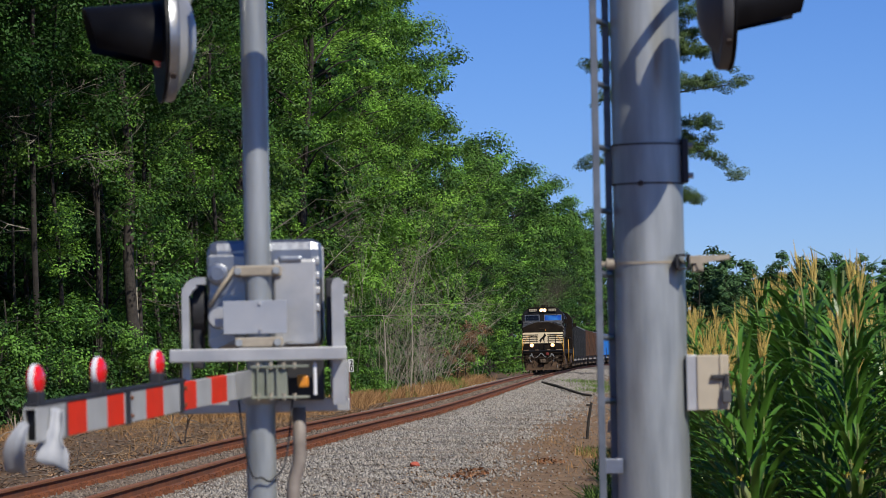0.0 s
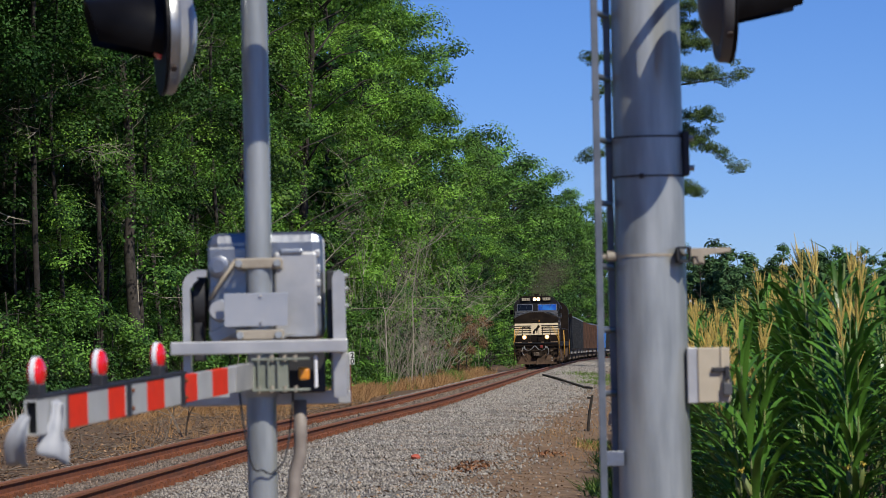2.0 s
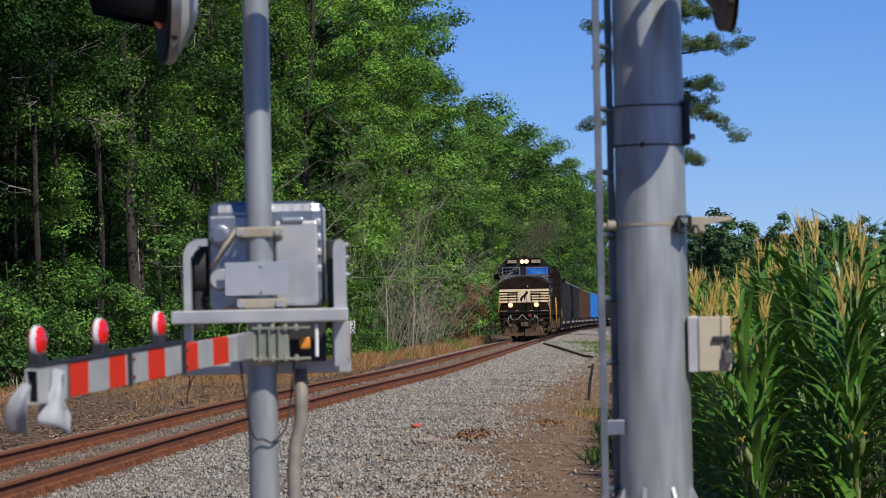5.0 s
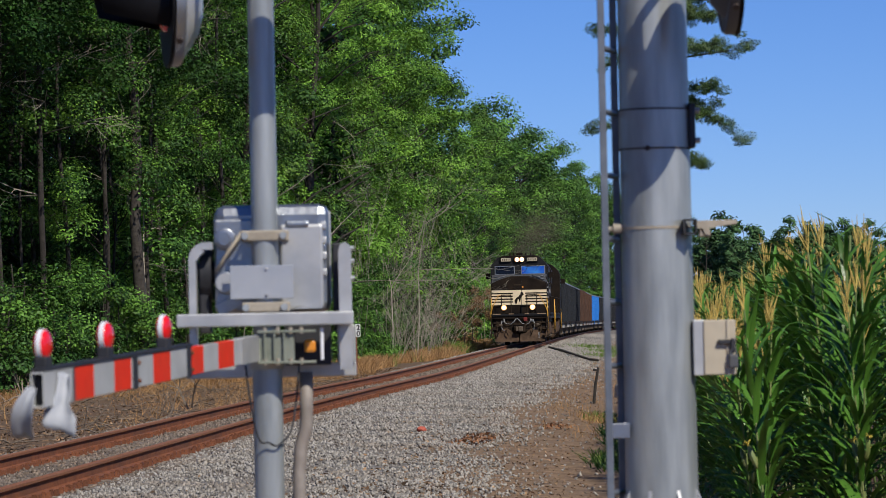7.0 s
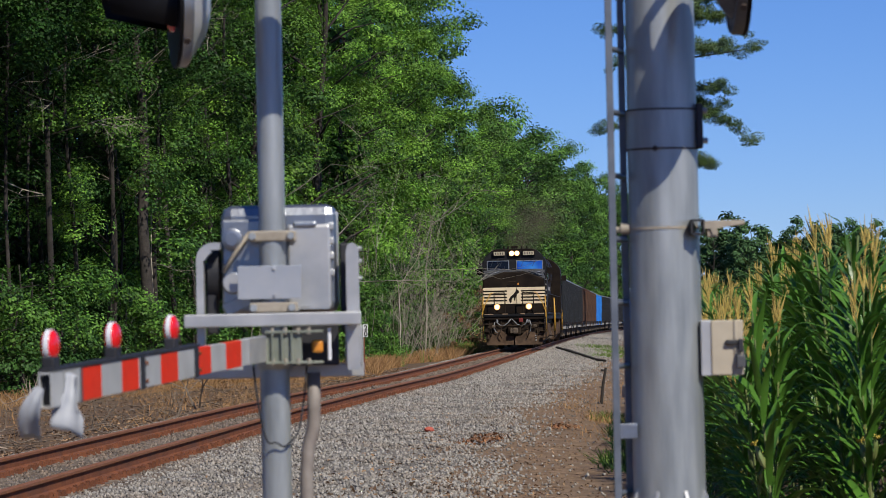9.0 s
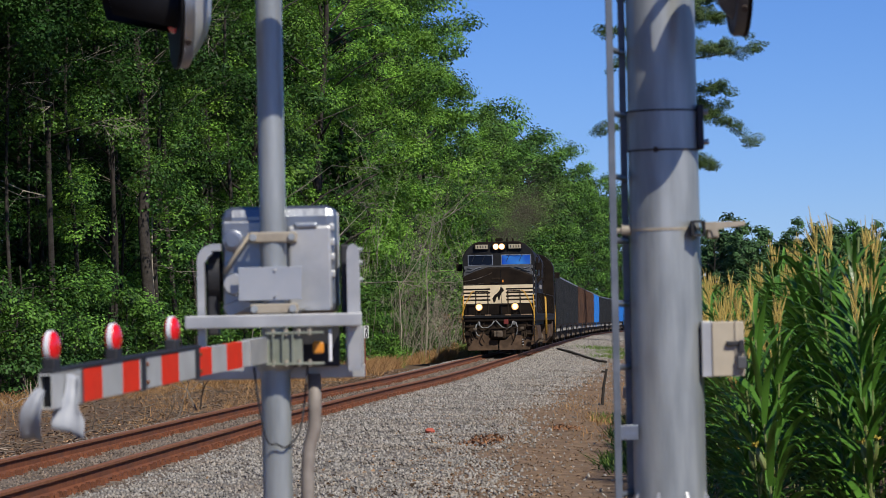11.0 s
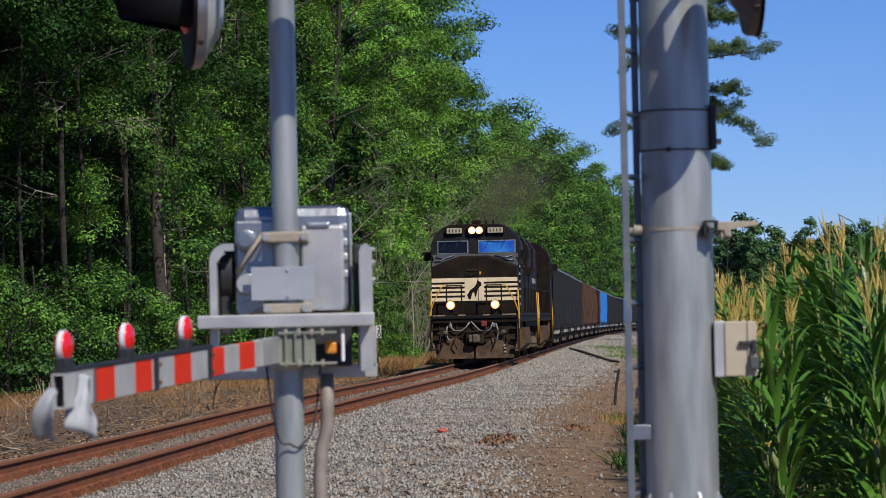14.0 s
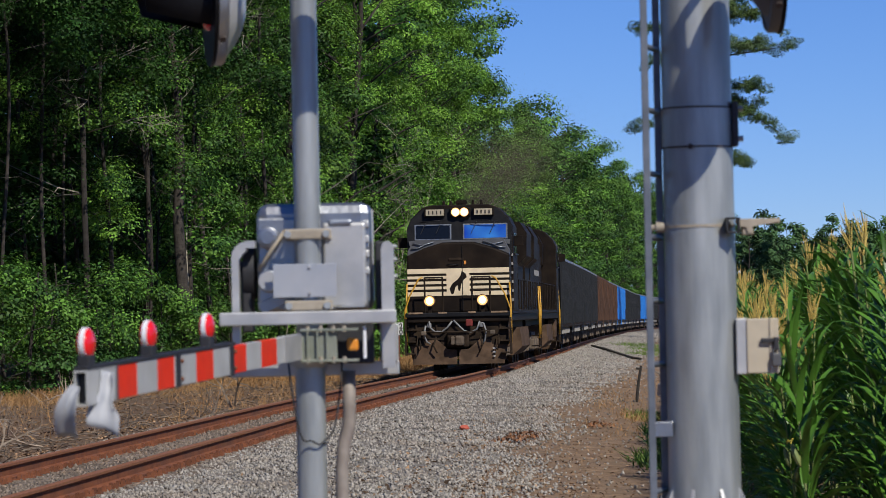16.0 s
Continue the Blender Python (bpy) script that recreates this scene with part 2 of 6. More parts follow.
def build_ground():
    offs = [-2500, -800, -300, -120, -60, -40, -30, -24, -20, -17, -14, -12, -10.5, -9, -8, -7, -6.2, -5.5, -4.8, -4.2, -3.6, -3.0, -2.6, -2.2, -1.7,
            0, 1.8, 2.6, 3.4, 4.0, 4.6, 5.2, 5.8, 6.4, 7.0, 7.6, 8.2, 9, 10, 12, 15, 20, 30, 60, 120, 300, 800, 2500]
    ys = [-1500, -500, -200, -100] + STEPS + [900, 1300, 2000, 3500]
    verts, faces, slots = [], [], []
    for y in ys:
        yy = min(max(y, -68), 815)
        for o in offs:
            x = track_x(yy) + o
            verts.append((x, y, ground_z(x, y) if abs(o) < 200 else -0.6))
    n = len(offs)
    for j in range(len(ys) - 1):
        for i in range(n - 1):
            faces.append((j * n + i, j * n + i + 1, (j + 1) * n + i + 1, (j + 1) * n + i))
            mid = (offs[i] + offs[i + 1]) / 2
            edge = ballast_edge(ys[j]) - 0.4
            slots.append(2 if -2.3 < mid < edge else (1 if 0 < mid < 9.5 else 0))
    ob = raw("ground", verts, faces, [M_GROUND, M_DIRT, M_BALLAST], smooth=True, slots=slots)
    tagged(ob, "dry brown ground with grey gravel along the railway", "ground", kind="structure")


build_ground()


def build_track():
    tr = thing("railway_track", label="single railway track, rusty steel rails on wooden ties in grey gravel", category="railway track", kind="structure")
    head = [(-0.032, 0.002), (0.032, 0.002), (0.040, -0.006), (0.040, -0.036), (0.012, -0.050), (0.012, -0.140), (0.076, -0.162), (0.076, -0.178), (-0.076, -0.178), (-0.076, -0.162), (-0.012, -0.140), (-0.012, -0.050), (-0.040, -0.036), (-0.040, -0.006)]
    ys = STEPS
    for side in (-0.755, 0.755):
        verts, faces, slots = [], [], []
        k = len(head)
        for y in ys:
            for (u, z) in head:
                verts.append(on_track(y, side + u, z))
        for j in range(len(ys) - 1):
            for i in range(k):
                faces.append((j * k + i, j * k + (i + 1) % k, (j + 1) * k + (i + 1) % k, (j + 1) * k + i))
                slots.append(1 if i in (0, 1, 2, 12, 13) else 0)
        raw("rail", verts, faces, [M_RUST, M_RAILTOP], tr, slots=slots)
    tie_bm = B()
    box(tie_bm, (0, 0, -0.09), (2.6, 0.22, 0.18), 0.012)
    tie_me = mesh_of("tie", tie_bm, M_TIE)
    plate_bm = B()
    for s in (-0.755, 0.755):
        box(plate_bm, (s, 0, 0.010), (0.38, 0.13, 0.020))
        for dx in (-0.16, -0.105, 0.105, 0.16):
            for dy in (-0.05, 0.05):
                box(plate_bm, (s + dx, dy, 0.035), (0.028, 0.026, 0.06))
    plate_me = mesh_of("tie_plate", plate_bm, M_TIEPLATE)
    y, count = 26.0, 0
    while count < 290:
        m = Matrix.Translation(on_track(y, random.uniform(-0.04, 0.04), -0.20)) @ pose(0, 0, 0, 0, 0, -math.degrees(math.atan(track_x(y + 0.5) - track_x(y - 0.5))) + random.uniform(-1.2, 1.2))
        for nm, me in (("tie", tie_me), ("tie_plate", plate_me)):
            ob = new(nm, me)
            ob.parent = tr
            ob.matrix_world = m
        y += 0.5 + random.uniform(-0.03, 0.03)
        count += 1


build_track()


def build_ballast():
    """Loose crushed stones over the gravel bed, thick where they are close."""
    rng = np.random.default_rng(5)
    base = []
    octa = np.array([(1, 0, 0), (-1, 0, 0), (0, 1, 0), (0, -1, 0), (0, 0, 1), (0, 0, -1)], dtype=float)
    tri = np.array([(0, 2, 4), (2, 1, 4), (1, 3, 4), (3, 0, 4), (2, 0, 5), (1, 2, 5), (3, 1, 5), (0, 3, 5)])
    for k in range(12):
        base.append((octa * rng.uniform(0.75, 1.3, (6, 1)) + rng.normal(size=(6, 3)) * 0.28, tri))
    verts, faces, between, at = [], [], [], 0
    for i in range(90000):
        y = 30 + (rng.random() ** 1.9) * 150
        if i % 7 == 0:
            y = 140 + 190 * rng.random()
        edge = ballast_edge(y)
        off = rng.uniform(-2.2, edge + 0.30 * rng.normal() ** 2)
        if 0.66 < abs(off) < 0.85:
            continue
        p = on_track(y, off)
        vs, fs = base[i % 12]
        size = rng.uniform(0.014, 0.028) * (1.0 + (y - 30) / 170)
        if 0.60 < abs(off) < 0.97:
            size *= 0.55
        q = Euler(rng.uniform(0, 6.28, 3)).to_matrix()
        w = (vs * size * np.array([1.25, 1.0, 0.75])) @ np.array(q).T + np.array([p.x, p.y, ground_z(p.x, p.y) + size * 0.35])
        verts.append(w)
        faces.append(fs + at)
        between += [1 if -1.5 < off < 1.05 else 0] * len(fs)
        at += len(vs)
    V, Fc = np.concatenate(verts), np.concatenate(faces)
    me = bpy.data.meshes.new("ballast_stones")
    me.vertices.add(len(V))
    me.vertices.foreach_set("co", V.astype(np.float32).ravel())
    me.loops.add(len(Fc) * 3)
    me.loops.foreach_set("vertex_index", Fc.astype(np.int32).ravel())
    me.polygons.add(len(Fc))
    me.polygons.foreach_set("loop_start", np.arange(0, len(Fc) * 3, 3, dtype=np.int32))
    me.polygons.foreach_set("loop_total", np.full(len(Fc), 3, dtype=np.int32))
    me.update(calc_edges=True)
    me.materials.append(M_STONE)
    me.materials.append(M_STONE_RUSTY)
    me.polygons.foreach_set("material_index", between)
    tagged(new("ballast_stones", me), "loose grey crushed stone beside and between the rails", "gravel", kind="stuff")


build_ballast()

# ---- woods ----
def crown_quads(rng, clumps, per, size, spread, flat=0.7, slim=0.30, under=0.75):
    """Leaf blades scattered in clumps, few on their undersides: n x 4 x 3, and the clump of each blade."""
    out, owner = [], []
    for k, (c, r, outward) in enumerate(clumps):
        n = int(per * (r / 0.9) ** 2)
        d = rng.normal(size=(n, 3))
        d /= np.linalg.norm(d, axis=1)[:, None] + 1e-9
        rad = r * (0.35 + 0.75 * rng.random(n) ** 0.7)
        lift = np.where(d[:, 2:3] < 0, under, 1.0)
        p = np.array(c) + d * rad[:, None] * np.concatenate([np.ones((n, 2)), flat * lift], axis=1)
        nrm = d * 0.7 + np.array(outward) * 0.5 + np.array([0, 0, 0.55]) + rng.normal(size=(n, 3)) * spread
        nrm /= np.linalg.norm(nrm, axis=1)[:, None] + 1e-9
        a = np.cross(nrm, rng.normal(size=(n, 3)))
        a /= np.linalg.norm(a, axis=1)[:, None] + 1e-9
        b = np.cross(nrm, a)
        ln = (size * rng.uniform(0.6, 1.3, n))[:, None]
        bend = nrm * ln * 0.12
        out.append(np.stack([p - a * ln * 0.5 - bend, p + b * ln * slim, p + a * ln * 0.5 - bend, p - b * ln * slim], axis=1))
        owner.append(np.full(n, k))
    return np.concatenate(out), np.concatenate(owner)


def crown_mesh(rng, clumps, per, size, leaves, spread=0.32, flat=0.55, name="crown"):
    """A crown whose clumps take the given leaf materials by turns of chance."""
    quads, owner = crown_quads(rng, clumps, per, size, spread, flat)
    me = fast_quads(name, quads, leaves[0])
    for m in leaves[1:]:
        me.materials.append(m)
    pick = rng.integers(0, len(leaves), len(clumps))
    me.polygons.foreach_set("material_index", pick[owner].astype(np.int32))
    return me


def tree_parts(seed, height, radius, base, n_clumps, per, size, leaves, trunk_r, clump=(0.6, 1.15), flat=0.72, bough=1.0):
    """Meshes of a trunk with its limbs and of a crown of leaves."""
    rng = np.random.default_rng(seed)
    lean = rng.normal(size=2) * 0.02
    def spine(z):
        return np.array([lean[0] * z + 0.16 * math.sin(z * 0.5 + seed), lean[1] * z + 0.16 * math.cos(z * 0.43 + seed * 2), z])
    bm = B()
    zs = np.linspace(-0.25, height * 0.93, 14)
    tube(bm, [spine(z) for z in zs], [trunk_r * (1.25 if k == 0 else 1) * (1 - 0.9 * (z + 0.25) / height) + 0.012 for k, z in enumerate(zs)], 8)
    clumps = []
    n_boughs = n_clumps // 8
    for k in range(n_boughs):
        u = (k + rng.random()) / n_boughs
        z = base + (height - base) * u
        w = min(1.0, 0.55 + 1.1 * u) * math.sqrt(max(0.02, 1 - max(0.0, (u - 0.35) / 0.67) ** 2))
        ang = k * 2.39996 + rng.normal() * 0.5
        reach = radius * w * (0.40 + 0.75 * rng.random() ** 0.6) * (1 + 0.25 * math.sin(ang * 2 + seed))
        s = spine(z)
        c = s + np.array([math.cos(ang) * reach, math.sin(ang) * reach, rng.normal() * 0.3])
        big = bough * rng.uniform(0.65, 1.35) * (radius / 3.9) ** 0.5
        for q in range(8):
            v = rng.normal(size=3) + np.array([math.cos(ang) * 0.8, math.sin(ang) * 0.8, 0.45])
            v = v / np.linalg.norm(v)
            clumps.append((c + v * big * rng.uniform(0.4, 1.0) * np.array([1, 1, 0.75]), rng.uniform(*clump), (v[0], v[1], max(0.2, v[2]))))
        if reach > 0.8:
            a = spine(max(0.6, z - reach * 0.55))
            mid = (a + c) / 2 + np.array([0, 0, 0.25])
            tube(bm, [a, mid, c], [trunk_r * 0.30, trunk_r * 0.17, 0.012], 4)
    trunk = mesh_of("trunk", bm, M_BARK, True)
    return trunk, crown_mesh(rng, clumps, per, size, leaves, 0.32, flat)


WOOD_EDGE = [(23.4, -24.0), (46.8, -19.0), (70.1, -14.0), (91.2, -11.0), (107.5, -8.6), (123.9, -6.0), (152.0, -5.0), (233.8, -5.0), (350.7, -5.4), (491.0, -6.0), (654.6, -9.0), (818.3, -12.0)]


def grow(kinds, k, x, y, turn, scale, label, category="tree", group="trees of the wood"):
    trunk, crown = kinds[k % len(kinds)]
    t = thing("tree" if category == "tree" else "shrub", pose(x, y, ground_z(x, y), 0, 0, turn) @ Matrix.Scale(scale, 4), label, category, group)
    for nm, me in (("trunk", trunk), ("crown", crown)):
        ob = new(nm, me)
        ob.parent = t
    return t


def build_woods():
    # dim and gloom hold shade in the colour of their leaves
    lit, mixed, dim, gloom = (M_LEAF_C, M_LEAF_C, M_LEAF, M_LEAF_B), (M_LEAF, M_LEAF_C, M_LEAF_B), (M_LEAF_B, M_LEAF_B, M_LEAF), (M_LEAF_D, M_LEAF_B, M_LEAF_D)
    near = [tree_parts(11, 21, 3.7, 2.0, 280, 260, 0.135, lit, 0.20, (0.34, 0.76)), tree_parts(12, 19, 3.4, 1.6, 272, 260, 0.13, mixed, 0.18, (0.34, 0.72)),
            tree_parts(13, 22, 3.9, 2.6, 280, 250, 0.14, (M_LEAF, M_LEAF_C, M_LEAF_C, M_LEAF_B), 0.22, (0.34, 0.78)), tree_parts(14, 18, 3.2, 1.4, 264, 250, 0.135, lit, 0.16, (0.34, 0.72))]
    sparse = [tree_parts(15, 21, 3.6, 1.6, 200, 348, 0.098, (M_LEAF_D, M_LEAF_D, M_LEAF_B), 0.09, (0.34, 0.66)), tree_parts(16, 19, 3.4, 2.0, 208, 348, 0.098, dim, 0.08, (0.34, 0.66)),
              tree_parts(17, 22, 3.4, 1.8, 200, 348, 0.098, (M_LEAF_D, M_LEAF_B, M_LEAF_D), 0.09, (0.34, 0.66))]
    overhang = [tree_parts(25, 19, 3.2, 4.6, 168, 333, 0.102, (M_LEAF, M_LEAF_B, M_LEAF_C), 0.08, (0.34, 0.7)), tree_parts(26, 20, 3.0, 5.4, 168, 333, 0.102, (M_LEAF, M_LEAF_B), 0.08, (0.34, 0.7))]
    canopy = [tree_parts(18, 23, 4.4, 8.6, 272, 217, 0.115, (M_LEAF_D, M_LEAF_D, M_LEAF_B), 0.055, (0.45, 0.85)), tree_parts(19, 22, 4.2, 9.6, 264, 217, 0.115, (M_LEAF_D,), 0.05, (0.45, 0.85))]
    far = [tree_parts(21, 21.5, 4.0, 1.6, 232, 80, 0.21, lit, 0.22, (0.5, 1.0)), tree_parts(22, 19, 3.7, 1.2, 216, 80, 0.21, (M_LEAF_B, M_LEAF, M_LEAF_C), 0.18, (0.5, 0.95)),
           tree_parts(23, 23, 4.1, 2.0, 232, 80, 0.21, (M_LEAF, M_LEAF_C, M_LEAF_B, M_LEAF_C), 0.24, (0.5, 1.05)), tree_parts(24, 17.5, 3.5, 1.0, 216, 80, 0.21, (M_LEAF_B, M_LEAF, M_LEAF_B, M_LEAF_C), 0.16, (0.5, 0.95))]
    distant = [tree_parts(31, 22.5, 4.2, 1.5, 200, 40, 0.29, (M_LEAF_B, M_LEAF_B, M_LEAF), 0.24, (0.7, 1.1)), tree_parts(32, 20.5, 4.0, 1.0, 200, 40, 0.29, (M_LEAF, M_LEAF_B), 0.2, (0.7, 1.1))]
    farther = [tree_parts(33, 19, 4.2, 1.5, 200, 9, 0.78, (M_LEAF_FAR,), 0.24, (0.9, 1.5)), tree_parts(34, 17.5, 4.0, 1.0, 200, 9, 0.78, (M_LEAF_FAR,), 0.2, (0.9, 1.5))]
    shrub = [tree_parts(41, 3.4, 1.7, 0.25, 56, 392, 0.102, (M_LEAF, M_LEAF_B), 0.05, (0.25, 0.5)), tree_parts(42, 4.4, 1.9, 0.3, 64, 378, 0.107, (M_LEAF, M_LEAF_B), 0.06, (0.25, 0.55)),
             tree_parts(43, 2.6, 1.5, 0.2, 48, 392, 0.102, (M_LEAF, M_LEAF, M_LEAF_B), 0.04, (0.25, 0.5))]
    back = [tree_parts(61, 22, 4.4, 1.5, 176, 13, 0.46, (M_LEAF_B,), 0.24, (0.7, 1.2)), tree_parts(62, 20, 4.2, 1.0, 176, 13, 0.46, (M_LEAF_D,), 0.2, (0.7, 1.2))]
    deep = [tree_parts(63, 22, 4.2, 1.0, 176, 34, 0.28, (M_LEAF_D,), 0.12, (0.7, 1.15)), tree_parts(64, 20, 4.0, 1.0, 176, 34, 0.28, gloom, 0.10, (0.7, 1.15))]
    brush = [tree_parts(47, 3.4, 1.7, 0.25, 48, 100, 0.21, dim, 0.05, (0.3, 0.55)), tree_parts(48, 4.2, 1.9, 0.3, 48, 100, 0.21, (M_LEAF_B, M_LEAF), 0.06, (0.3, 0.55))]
    # bushes with the undergrowth's shade put into darker leaf colours
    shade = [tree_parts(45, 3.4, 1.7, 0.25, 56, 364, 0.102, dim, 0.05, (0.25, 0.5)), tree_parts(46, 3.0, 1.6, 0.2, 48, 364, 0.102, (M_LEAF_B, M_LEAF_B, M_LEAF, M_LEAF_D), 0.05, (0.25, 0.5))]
    words = ["tall green leafy tree with a dark trunk at the wood's edge", "bright green leafy tree in full summer leaf", "dark green tall tree of dense foliage beside the railway"]
    rnd = random.Random(3)
    k = 0
    # front row along the railway
    y = 86.0
    while y < 740:
        e = smooth_line(WOOD_EDGE, y)
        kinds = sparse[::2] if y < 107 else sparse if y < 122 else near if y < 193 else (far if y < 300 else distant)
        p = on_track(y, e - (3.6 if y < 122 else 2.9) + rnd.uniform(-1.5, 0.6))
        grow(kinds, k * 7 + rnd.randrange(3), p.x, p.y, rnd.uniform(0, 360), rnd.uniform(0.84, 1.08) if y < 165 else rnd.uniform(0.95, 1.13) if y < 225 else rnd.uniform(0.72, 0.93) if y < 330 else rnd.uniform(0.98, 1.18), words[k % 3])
        y += (5.0 if y < 193 else (6.5 if y < 330 else 8.0)) * rnd.uniform(0.8, 1.2)
        k += 1
    # tall trees added for shade, their high canopy over the darkest stretch's open front
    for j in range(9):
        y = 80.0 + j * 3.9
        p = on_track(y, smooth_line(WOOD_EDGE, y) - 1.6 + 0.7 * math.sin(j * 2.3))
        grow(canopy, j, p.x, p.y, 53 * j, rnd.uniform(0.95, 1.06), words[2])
    for j, (y, off) in enumerate(((99.0, -0.8), (103.0, -1.2), (106.5, -0.4), (110.5, -0.9), (114.5, -0.6))):
        p = on_track(y, smooth_line(WOOD_EDGE, y) + off)
        grow(overhang, j, p.x, p.y, 97 * j, (0.92, 1.0, 0.95, 1.04, 1.0)[j], words[0])
    # unseen trees extend the wood's edge past the road, added to darken mast reflections
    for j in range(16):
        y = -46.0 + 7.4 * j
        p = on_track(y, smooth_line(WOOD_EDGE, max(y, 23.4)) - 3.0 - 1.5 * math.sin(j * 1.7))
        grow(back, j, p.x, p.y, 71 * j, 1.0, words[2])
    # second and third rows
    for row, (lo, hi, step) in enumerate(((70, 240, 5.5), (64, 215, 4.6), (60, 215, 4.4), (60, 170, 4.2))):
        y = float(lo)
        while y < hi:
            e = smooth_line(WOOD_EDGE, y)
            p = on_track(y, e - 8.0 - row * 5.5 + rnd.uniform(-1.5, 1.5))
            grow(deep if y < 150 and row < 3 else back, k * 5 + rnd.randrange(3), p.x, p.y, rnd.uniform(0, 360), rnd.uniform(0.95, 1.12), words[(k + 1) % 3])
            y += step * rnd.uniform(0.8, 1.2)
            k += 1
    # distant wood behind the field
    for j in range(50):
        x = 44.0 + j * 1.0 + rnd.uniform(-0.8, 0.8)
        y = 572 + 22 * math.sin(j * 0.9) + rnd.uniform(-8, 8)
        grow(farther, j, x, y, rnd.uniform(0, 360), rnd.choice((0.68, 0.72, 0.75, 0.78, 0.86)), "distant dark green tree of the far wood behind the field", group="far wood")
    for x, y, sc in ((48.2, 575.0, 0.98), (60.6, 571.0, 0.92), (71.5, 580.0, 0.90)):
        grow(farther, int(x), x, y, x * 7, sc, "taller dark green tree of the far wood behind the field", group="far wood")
    # undergrowth along the edge
    y = 84.0
    while y < 280:
        e = smooth_line(WOOD_EDGE, y)
        p = on_track(y, e + (rnd.uniform(-1.4, 0.2) if y < 112 else rnd.uniform(-2.1, -0.6)))
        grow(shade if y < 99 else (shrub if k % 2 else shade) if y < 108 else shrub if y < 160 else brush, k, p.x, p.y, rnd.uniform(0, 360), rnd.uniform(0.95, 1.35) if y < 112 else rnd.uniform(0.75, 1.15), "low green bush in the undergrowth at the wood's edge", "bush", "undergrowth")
        y += (1.9 if y < 150 else 3.2) * rnd.uniform(0.7, 1.3)
        k += 1
    brown = [tree_parts(44, 4.6, 1.5, 0.2, 48, 220, 0.15, (M_DEADLEAF,), 0.05, (0.3, 0.55))]
    for y, off, sc in ((206, 0.6, 0.62), (214, 0.8, 0.75), (222, 0.5, 0.9), (196, 1.0, 0.55), (176, 0.9, 0.5)):
        p = on_track(y, smooth_line(WOOD_EDGE, y) + off)
        grow(brown, 0, p.x, p.y, y * 7, sc, "dried brown bush at the wood's edge", "bush", "undergrowth")
    for j in range(22):
        y = rnd.uniform(78, 130)
        p = on_track(y, smooth_line(WOOD_EDGE, y) - rnd.uniform(1.5, 6))
        grow(shrub, j, p.x, p.y, rnd.uniform(0, 360), rnd.uniform(0.65, 0.95) if y < 116 else rnd.uniform(1.0, 1.5), "low green bush in the undergrowth at the wood's edge", "bush", "undergrowth")


build_woods()

# ---- maize field ----
M_CORNLEAF = mat("maize_leaf", (0.048, 0.136, 0.017), 0.33, second=(0.096, 0.220, 0.030), scale=2.2, island=0.5, translucent=0.14, bump=0.15, bump_scale=40)
M_STALK = mat("maize_stalk", (0.13, 0.19, 0.05), 0.5, second=(0.18, 0.20, 0.07), scale=5, random_mix=0.15)
M_TASSEL = mat("maize_tassel", (0.50, 0.36, 0.085), 0.8, second=(0.62, 0.46, 0.14), scale=12, island=0.25, translucent=0.2)
M_SILK = mat("maize_silk", (0.62, 0.52, 0.08), 0.7, second=(0.50, 0.36, 0.07), scale=20, translucent=0.2)


def corn_blade(r, u):
    """One long arching leaf, by its height on the stalk from 0 to 1: points of its two halves, springing from the origin along +x."""
    ln, wd = r.uniform(0.72, 1.08) * (1 - 0.22 * u), r.uniform(0.022, 0.040)
    rise, droop = r.uniform(0.75, 1.20) + 0.15 * u, r.uniform(0.9, 2.9) - 0.5 * u
    pts, x, z, a = [], 0.0, 0.0, rise
    n = 7
    for k in range(n + 1):
        q = k / n
        w = wd * min(1.0, 0.55 + 2.2 * q) * (1 - q ** 2.6)
        pts.append((x, z, w, 0.25 * math.sin(q * 9 + rise * 7)))
        x += math.cos(a) * ln / n
        z += math.sin(a) * ln / n
        a -= droop / n * (0.4 + 1.2 * q)
    return pts


def blade_mesh(pts, verts, faces, m):
    at = len(verts)
    for (x, z, w, tw) in pts:
        for s in (-1, 0, 1):
            verts.append(m @ Vector((x, s * w, z + abs(s) * w * 0.45 + s * w * tw)))
    for k in range(len(pts) - 1):
        for s in (0, 1):
            faces.append((at + 3 * k + s, at + 3 * k + s + 1, at + 3 * k + 4 + s, at + 3 * k + 3 + s))


def tassel_mesh(r, verts, faces, m):
    for k in range(9):
        tilt, ang = (0.0, 0.0) if k == 0 else (r.uniform(0.06, 0.40), r.uniform(0, 6.28))
        ln = r.uniform(0.28, 0.36) if k == 0 else r.uniform(0.16, 0.26)
        d = Vector((math.sin(tilt) * math.cos(ang), math.sin(tilt) * math.sin(ang), math.cos(tilt)))
        a = Vector((0, 0, 0.02 * k if k else 0.0))
        side = d.cross(Vector((0.3, 1, 0.2))).normalized() * 0.0050
        other = d.cross(side).normalized() * 0.0050
        at = len(verts)
        for u, w in ((0, 0.7), (0.5, 1.1), (1, 0.25)):
            c = a + d * ln * u
            for s in (side, other, -side, -other):
                verts.append(m @ (c + s * w))
        for j in (0, 1):
            for q in range(4):
                faces.append((at + 4 * j + q, at + 4 * j + (q + 1) % 4, at + 4 * j + 4 + (q + 1) % 4, at + 4 * j + 4 + q))


